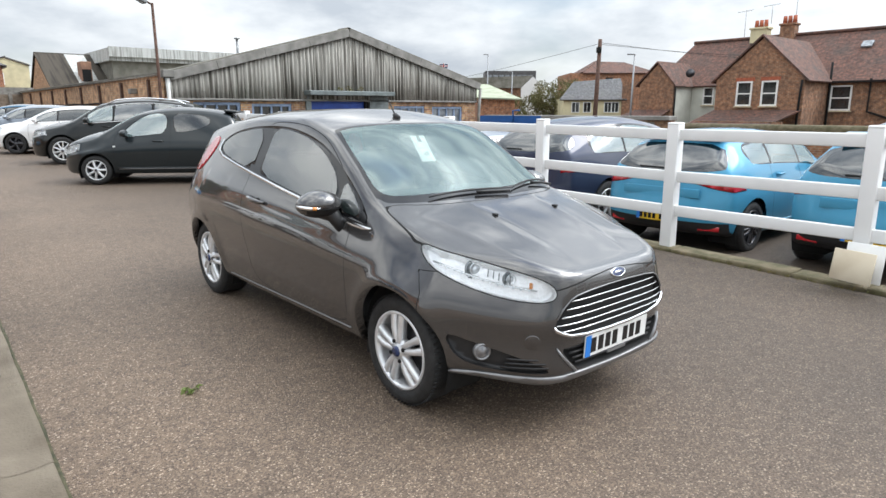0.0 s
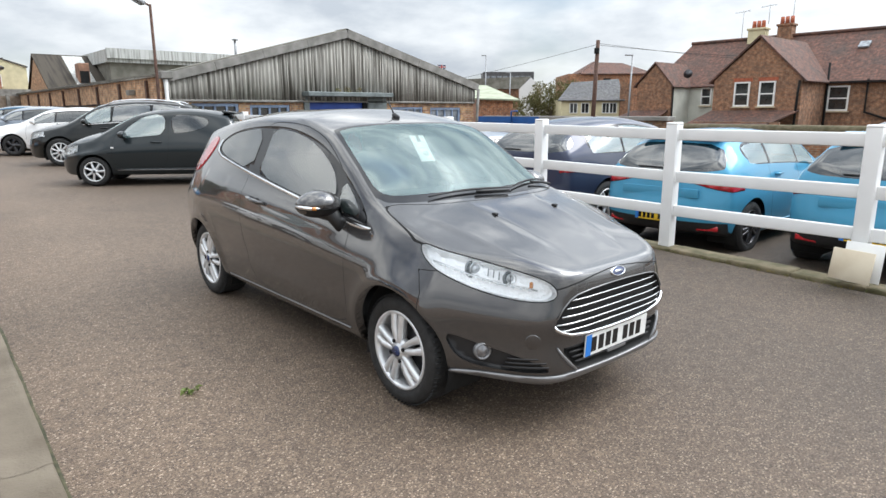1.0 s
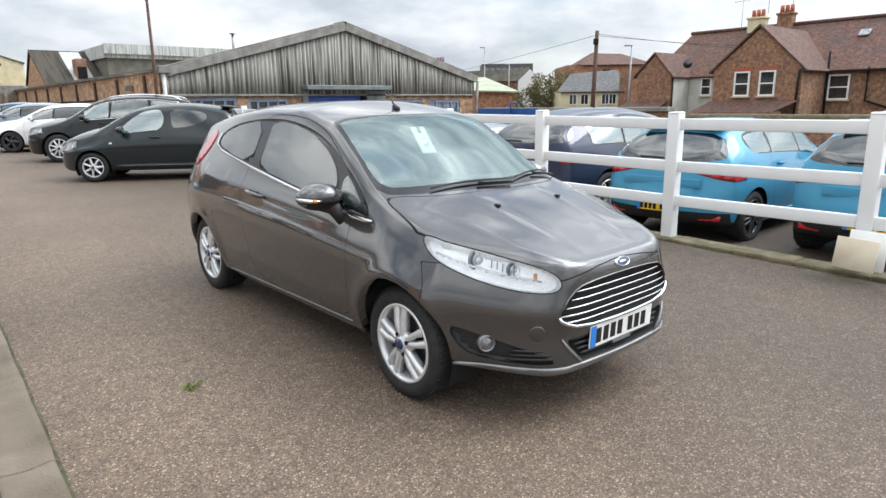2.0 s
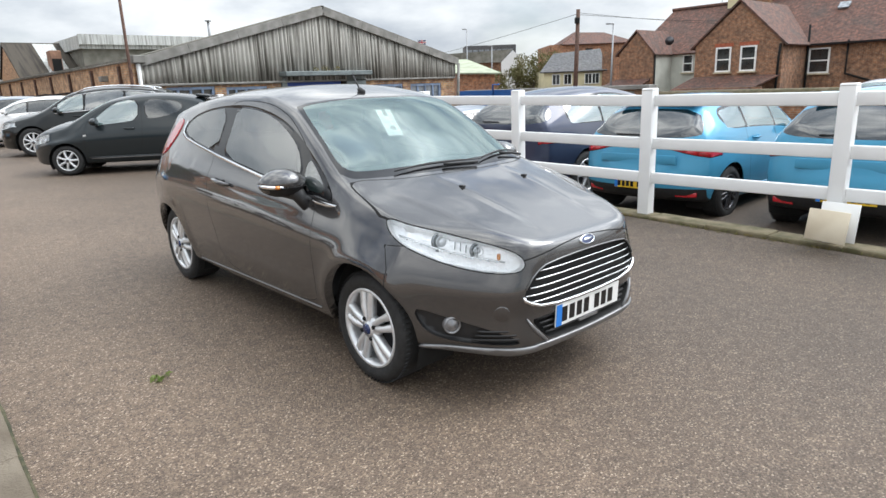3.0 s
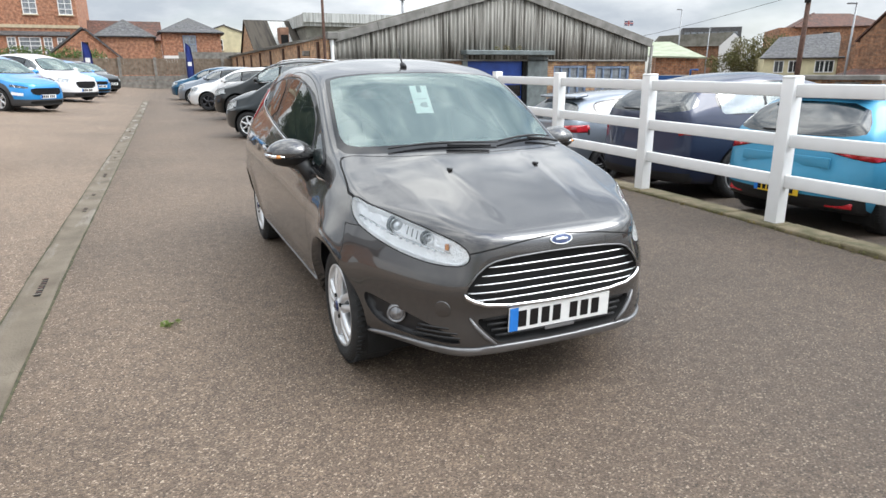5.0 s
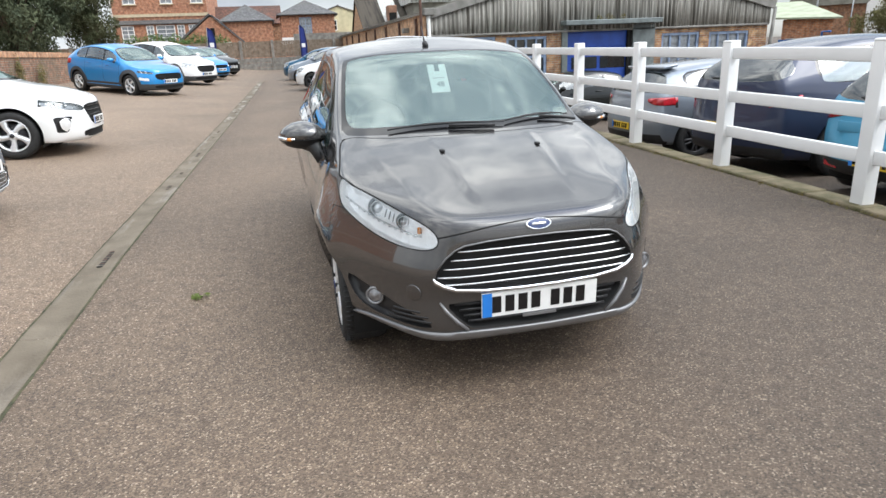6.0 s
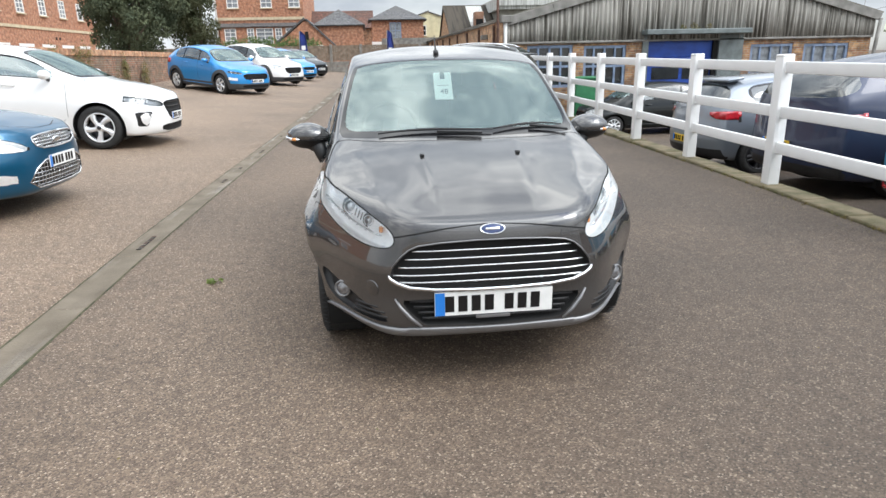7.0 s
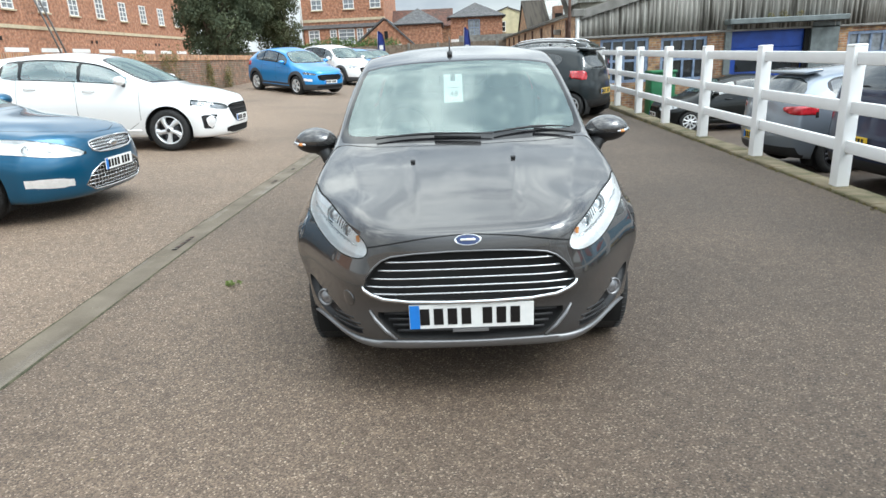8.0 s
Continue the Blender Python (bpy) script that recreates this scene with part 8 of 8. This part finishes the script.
park(build_car("blue_crossover", "bright blue crossover with dark plastic wheel arches", 4.2, 1.80, 1.56, 0.84, 2.60, 0.33, "kona_blue", (0.15, 1.05), (0.95, 1.45), (2.75, 1.45), 1.05, 0.82, (0.98, 1.08),
               doors=(1.25, 2.15), pillars=(1.22, 2.12), cladding=True, glass_rear="glass", rim="alloy", style="swirl", lamp_mat="dark_reflector", lamp=[(0.87, 0.81), (0.85, 0.745), (0.55, 0.70), (0.50, 0.745), (0.70, 0.785)], fogs=([(0.84, 0.60), (0.82, 0.51), (0.66, 0.49), (0.64, 0.57)],), grille=[(0, 0.72), (0.48, 0.72), (0.5, 0.62), (0.42, 0.52), (0, 0.52)]), -4.9, 20.2, 47)
park(build_car("white_crossover", "white crossover parked beyond the blue one", 4.48, 1.85, 1.65, 0.88, 2.67, 0.35, "white_car", (0.15, 1.1), (0.95, 1.54), (2.95, 1.54), 1.1, 0.86, (1.02, 1.12),
               doors=(1.28, 2.2), pillars=(1.25, 2.17), cladding=True, grille=[(0, 0.80), (0.42, 0.80), (0.45, 0.70), (0.35, 0.55), (0, 0.54)]), -4.3, 26.0, 47)
park(build_car("blue_hatchback", "mid-blue hatchback parked beyond the white crossover", 4.1, 1.76, 1.48, 0.82, 2.55, 0.31, "kona_blue", (0.1, 1.0), (0.9, 1.38), (2.8, 1.36), 0.98, 0.76, (0.92, 1.0), doors=(1.2, 2.1), pillars=(1.18, 2.08)), -4.0, 30.6, 47)
park(build_car("dark_hatchback", "dark grey hatchback at the end of the row", 4.1, 1.76, 1.46, 0.82, 2.55, 0.31, "char_car", (0.1, 1.0), (0.9, 1.37), (2.8, 1.36), 0.98, 0.76, (0.92, 1.0), doors=(1.2, 2.1), pillars=(1.18, 2.08)), -3.7, 34.8, 47)

# beyond the fence
i20 = park(build_car("light_blue_hatchback", "light blue metallic hatchback behind the white fence", 4.04, 1.77, 1.45, 0.80, 2.58, 0.31, "sky_car", (0.1, 0.99), (0.92, 1.37), (2.72, 1.36), 0.94, 0.74, (0.90, 1.02),
                     doors=(1.22, 2.1), pillars=(1.2, 2.07), rim="dark_alloy", style="twin", tail=[(0.885, 0.90), (0.885, 0.75), (0.60, 0.80), (0.30, 0.875), (0.30, 0.90)], rear_plate=0.43, spoiler=True, glass_front="side_glass", glass_rear="side_glass", glass_back="privacy"), 7.6, 1.6, 90)
for sg in (-1, 1):
    part("rear_reflector", add_box(bmesh.new(), 0.24, 0.03, 0.06, pose(sg * 0.60, 3.15, 0.33, 0, 0, -18 * sg), 0.01, 2), M["red_lamp"], i20)
part("tail_trim", add_box(bmesh.new(), 1.0, 0.02, 0.10, pose(0, 3.226, 0.73), 0.004, 2), M["sky_car"], i20)
i20b = copy_thing(i20, pose(7.6, -0.66, ground_z(7.6, -0.66), 0, 0, 90))
park(build_car("navy_suv", "dark navy large off-road car behind the white fence", 4.64, 1.85, 1.66, 0.90, 2.70, 0.357, "navy_car", (0.12, 1.12), (0.95, 1.54), (3.15, 1.53), 1.12, 0.88, (1.02, 1.10),
               doors=(1.3, 2.25), pillars=(1.27, 2.22), cladding=False, rim="alloy", style="plain", n_spoke=6, rear_plate=0.60, glass_front="side_glass", glass_rear="side_glass", glass_back="privacy", tail=[(0.92, 1.00), (0.92, 0.89), (0.74, 0.89), (0.68, 0.97)]), 8.22, 4.0, 90)
park(build_car("silver_hatchback", "silver-blue hatchback behind the white fence", 4.2, 1.77, 1.48, 0.85, 2.58, 0.31, "silver_car", (0.1, 1.0), (0.92, 1.39), (2.85, 1.38), 0.98, 0.76, (0.92, 1.04),
               doors=(1.22, 2.12), pillars=(1.2, 2.09), rim="dark_alloy", style="twin", tail=[(0.885, 0.96), (0.885, 0.84), (0.70, 0.84), (0.54, 0.90), (0.58, 0.945)], rear_plate=0.5, spoiler=True), 7.8, 6.35, 90)
park(build_car("black_hatchback", "black small hatchback parked in front of the shed", 3.7, 1.65, 1.47, 0.75, 2.42, 0.285, "black_car", (0.08, 1.0), (0.85, 1.38), (2.6, 1.36), 0.98, 0.74, (0.9, 1.0),
               doors=(1.2, 2.0), pillars=(1.18, 1.98), rim="alloy", style="plain", n_spoke=9), 6.35, 15.0, -90)
park(build_car("grey_saloon", "silver car parked beyond the light blue hatchback", 4.4, 1.78, 1.46, 0.88, 2.65, 0.31, "silver_car", (0.15, 1.0), (1.0, 1.38), (2.9, 1.36), 1.0, 0.76, (0.92, 1.0), doors=(1.3, 2.2), pillars=(1.27, 2.17)), 15.2, 2.0, -90)

# ---- trees, hedges and small things ----
def leaf_cloud(bm, c, rad, n, size, rng, squash=1.0):
    """Small folded leaves scattered through a ball, denser to its rim."""
    for _ in range(n):
        d = Vector((rng.gauss(0, 1), rng.gauss(0, 1), rng.gauss(0, 1)))
        d.normalize()
        p = c + Vector((d.x, d.y, d.z * squash)) * rad * rng.uniform(0.35, 1.0) ** 0.6
        s = size * rng.uniform(0.6, 1.4)
        q = Euler((rng.uniform(0, 6.3), rng.uniform(0, 6.3), rng.uniform(0, 6.3))).to_matrix()
        vs = [bm.verts.new(p + q @ Vector(v)) for v in ((-s, 0, 0), (0, -s * 0.45, s * 0.15), (s, 0, 0), (0, s * 0.45, s * 0.15))]
        bm.faces.new(vs)


def build_tree(name, label, m, trunk_h, r_trunk, clumps, leaf_mat, leaf, per, seed, squash=1.0):
    """clumps: (x, y, z, radius). A tapered trunk, a limb to each clump, and leaves."""
    rng = random.Random(seed)
    t = thing(name, label, "tree", m=m)
    part("trunk", add_tube(bmesh.new(), [(0, 0, -0.3), (0.05, 0, trunk_h * 0.5), (0, 0.05, trunk_h)], [r_trunk * 1.3, r_trunk, r_trunk * 0.7], 12), M["bark"], t)
    crown = bmesh.new()
    for x, y, z, r in clumps:
        part("limb", add_tube(bmesh.new(), [(0, 0, trunk_h * 0.7), (x * 0.5, y * 0.5, (trunk_h * 0.7 + z) / 2), (x, y, z)], [r_trunk * 0.5, r_trunk * 0.3, r_trunk * 0.1], 7), M["bark"], t)
        leaf_cloud(crown, Vector((x, y, z)), r, per, leaf, rng, squash)
        for k in range(5):
            a = rng.uniform(0, 6.28)
            leaf_cloud(crown, Vector((x + r * 0.9 * math.cos(a), y + r * 0.9 * math.sin(a), z + rng.uniform(-0.7, 0.7) * r)), r * 0.45, per // 6, leaf, rng, squash)
    part("crown", crown, leaf_mat, t, smooth=False)
    return t


rng = random.Random(11)
build_tree("yew_tree", "large dark evergreen tree behind the brick wall", pose(-13.2, 34, 0), 3.0, 0.3,
           [(rng.uniform(-1.0, 2.1), rng.uniform(-1.5, 1.5), 2.5 + 0.27 * k, 0.95 + 0.3 * rng.random()) for k in range(19)] + [(1.9, 0.2, 3.6, 0.8), (2.4, -0.2, 4.5, 0.9), (2.3, 0, 5.4, 1.0)], M["leaf_dark"], 0.085, 1000, 4)
build_tree("slim_evergreen", "slim evergreen tree beside the office", pose(-10.5, 38, 0), 2.5, 0.2,
           [(rng.uniform(-1.1, 1.1), rng.uniform(-0.8, 0.8), 2.6 + 0.3 * k, 0.95 - 0.02 * k) for k in range(15)], M["leaf_conifer"], 0.07, 1000, 5)
build_tree("willow_tree", "yellow-green spring willow beyond the yard walls", far(10.2, 60), 1.5, 0.25,
           [(-2.0, 0, 1.6, 1.3), (-0.6, 0.4, 2.4, 1.6), (0.8, 0, 2.9, 1.5), (2.0, 0.5, 2.6, 1.4), (3.0, 0, 1.8, 1.2), (0.2, 0, 1.2, 1.4)], M["leaf_willow"], 0.10, 1100, 6)
hd = bmesh.new()
for k in range(26):
    leaf_cloud(hd, Vector((-12.5 + 0.33 * k, 46 + rng.uniform(-0.4, 0.4), 2.3 + rng.uniform(-0.25, 0.35))), 0.65, 230, 0.08, rng)
tagged(part("hedge", hd, M["leaf_green"], smooth=False), "green hedge along the end of the car park", "hedge", kind="stuff")
iv = bmesh.new()
for x, w_, z0, z1 in ((-8.9, 0.5, 0.5, 1.9), (-8.95, 0.8, 0.9, 1.95), (-9.0, 0.4, 0.6, 1.6), (-8.9, 0.35, 0.5, 1.3)):
    y = {0.5: 15.2, 0.8: 17.6, 0.4: 21.0, 0.35: 22.8}[w_]
    for k in range(26):
        c = Vector((0, y + rng.gauss(0, w_ * 0.6), rng.uniform(z0, z1)))
        for j in range(30):
            p = c + Vector((x + 0.035 - c.x + rng.uniform(-0.02, 0.05) + (y - 20) * -0.017, rng.gauss(0, 0.10), rng.gauss(0, 0.13)))
            s = rng.uniform(0.015, 0.035)
            qe = Euler((rng.uniform(-0.5, 0.5), rng.uniform(0.9, 2.2), rng.uniform(-0.5, 0.5))).to_matrix()
            iv.faces.new([iv.verts.new(p + qe @ Vector(v)) for v in ((-s, 0, 0), (0, -s * 0.7, 0.006), (s, 0, 0), (0, s * 0.7, 0.006))])
tagged(part("ivy", iv, M["ivy"], smooth=False), "dry ivy hanging over the old brick wall", "plant", kind="stuff")
wd = bmesh.new()
for x, z in ((9.9, 2.25), (10.25, 2.3), (10.75, 2.28), (10.4, 2.18)):
    leaf_cloud(wd, Vector((x - 0.1, 17.45, z - 0.1)), 0.11, 50, 0.03, rng)
tagged(part("weed", wd, M["ivy"], smooth=False), "dry weeds growing on the shed door canopy", "plant", kind="stuff")

# plywood offcut and white board leaning on a fence post
b = part("plywood_board", add_box(bmesh.new(), 0.018, 0.34, 0.265, None, 0.003), M["ply"])
tagged(b, "pale plywood offcut leaning against the fence post", "board")
b.matrix_basis = pose(3.36, -0.80, 0.155, 0, 10, -14)
b = part("white_board", add_box(bmesh.new(), 0.018, 0.30, 0.32, None, 0.003), M["white_paint"])
tagged(b, "white painted board leaning behind the plywood", "board")
b.matrix_basis = pose(3.435, -0.86, 0.185, 0, 9, -8)

# fallen sprig and leaf litter
sp = bmesh.new()
r2 = random.Random(8)
for k in range(9):
    leaf_cloud(sp, Vector((r2.uniform(-0.05, 0.05), r2.uniform(-0.03, 0.03), 0.012)), 0.012, 2, 0.022, r2)
add_tube(sp, [(-0.05, -0.02, 0.006), (0, 0, 0.012), (0.06, 0.02, 0.006)], 0.002, 5)
o = part("leafy_sprig", sp, M["sprig"], smooth=False)
tagged(o, "small green leafy sprig lying on the tarmac", "leaf")
o.matrix_basis = pose(-1.565, 0.80, ground_z(-1.565, 0.80) + 0.004, 0, 0, 20)
lt = bmesh.new()
for k in range(260):
    y = r2.uniform(-3, 12)
    side = r2.random()
    x = FX(y) - 0.17 - abs(r2.gauss(0, 0.12)) if side < 0.7 else r2.uniform(-5, 3.2)
    s = r2.uniform(0.004, 0.012)
    p = Vector((x, y, ground_z(x, y) + 0.004))
    q = Euler((r2.uniform(-0.4, 0.4), r2.uniform(-0.4, 0.4), r2.uniform(0, 6.3))).to_matrix()
    lt.faces.new([lt.verts.new(p + q @ Vector(v)) for v in ((-s, 0, 0), (0, -s * 0.5, 0.002), (s, 0, 0), (0, s * 0.5, 0.002))])
tagged(part("leaf_litter", lt, M["ivy"], smooth=False), "scattered dead leaves and grit on the tarmac", "litter", kind="stuff")

# moss tufts along the kerb's foot
ms = bmesh.new()
for k in range(420):
    y = r2.uniform(-3, 15)
    x = FX(y) - 0.145 - abs(r2.gauss(0, 0.02))
    leaf_cloud(ms, Vector((x, y, ground_z(x, y) + 0.012)), 0.022, 6, 0.011, r2, 0.6)
tagged(part("moss_tufts", ms, M["ivy"], smooth=False), "moss and weeds along the foot of the kerb", "moss", kind="stuff")

# drain gratings: slots of uneven length, clogged with debris
rng = random.Random(77)
for k, y in enumerate((1.85, 4.45, 5.35, 6.9, 8.9, 9.8, 12.4, 14.0, 17.2, 21.0)):
    g = thing("drain_grating", "dark rusted slotted drain grating with debris", "drain", "drain gratings", m=pose(DX(y), y, ground_z(DX(y), y) - 0.002, 0, 0, -1))
    n = 4 if k == 0 else (1, 2, 1, 3)[k % 4]
    part("sump", add_box(bmesh.new(), 0.035, 0.10 * n, 0.004, pose(0, 0, 0.001), 0.001), M["dark"], g, smooth=False)
    for j in range(n * 2):
        part("grating_bar", add_box(bmesh.new(), rng.uniform(0.03, 0.055), rng.uniform(0.008, 0.016), 0.004, pose(rng.uniform(-0.006, 0.006), -0.05 * n + 0.05 * j + 0.025, 0.004, 0, 0, rng.uniform(-25, 25)), 0.001), M["rust_pole"] if j % 2 else M["drain_stone"], g, smooth=False)

# bin and crates in front of the shed windows
b = thing("green_bin", "green plastic wheeled bin by the shed windows", "bin", m=pose(6.35, 16.9, ground_z(6.35, 16.9)))
part("bin_body", add_box(bmesh.new(), 0.75, 0.6, 1.5, pose(0, 0, 0.75), 0.05, 2), M["green_plastic"], b)
part("bin_lid", add_box(bmesh.new(), 0.8, 0.66, 0.09, pose(0, 0, 1.55), 0.03, 2), M["green_plastic"], b)
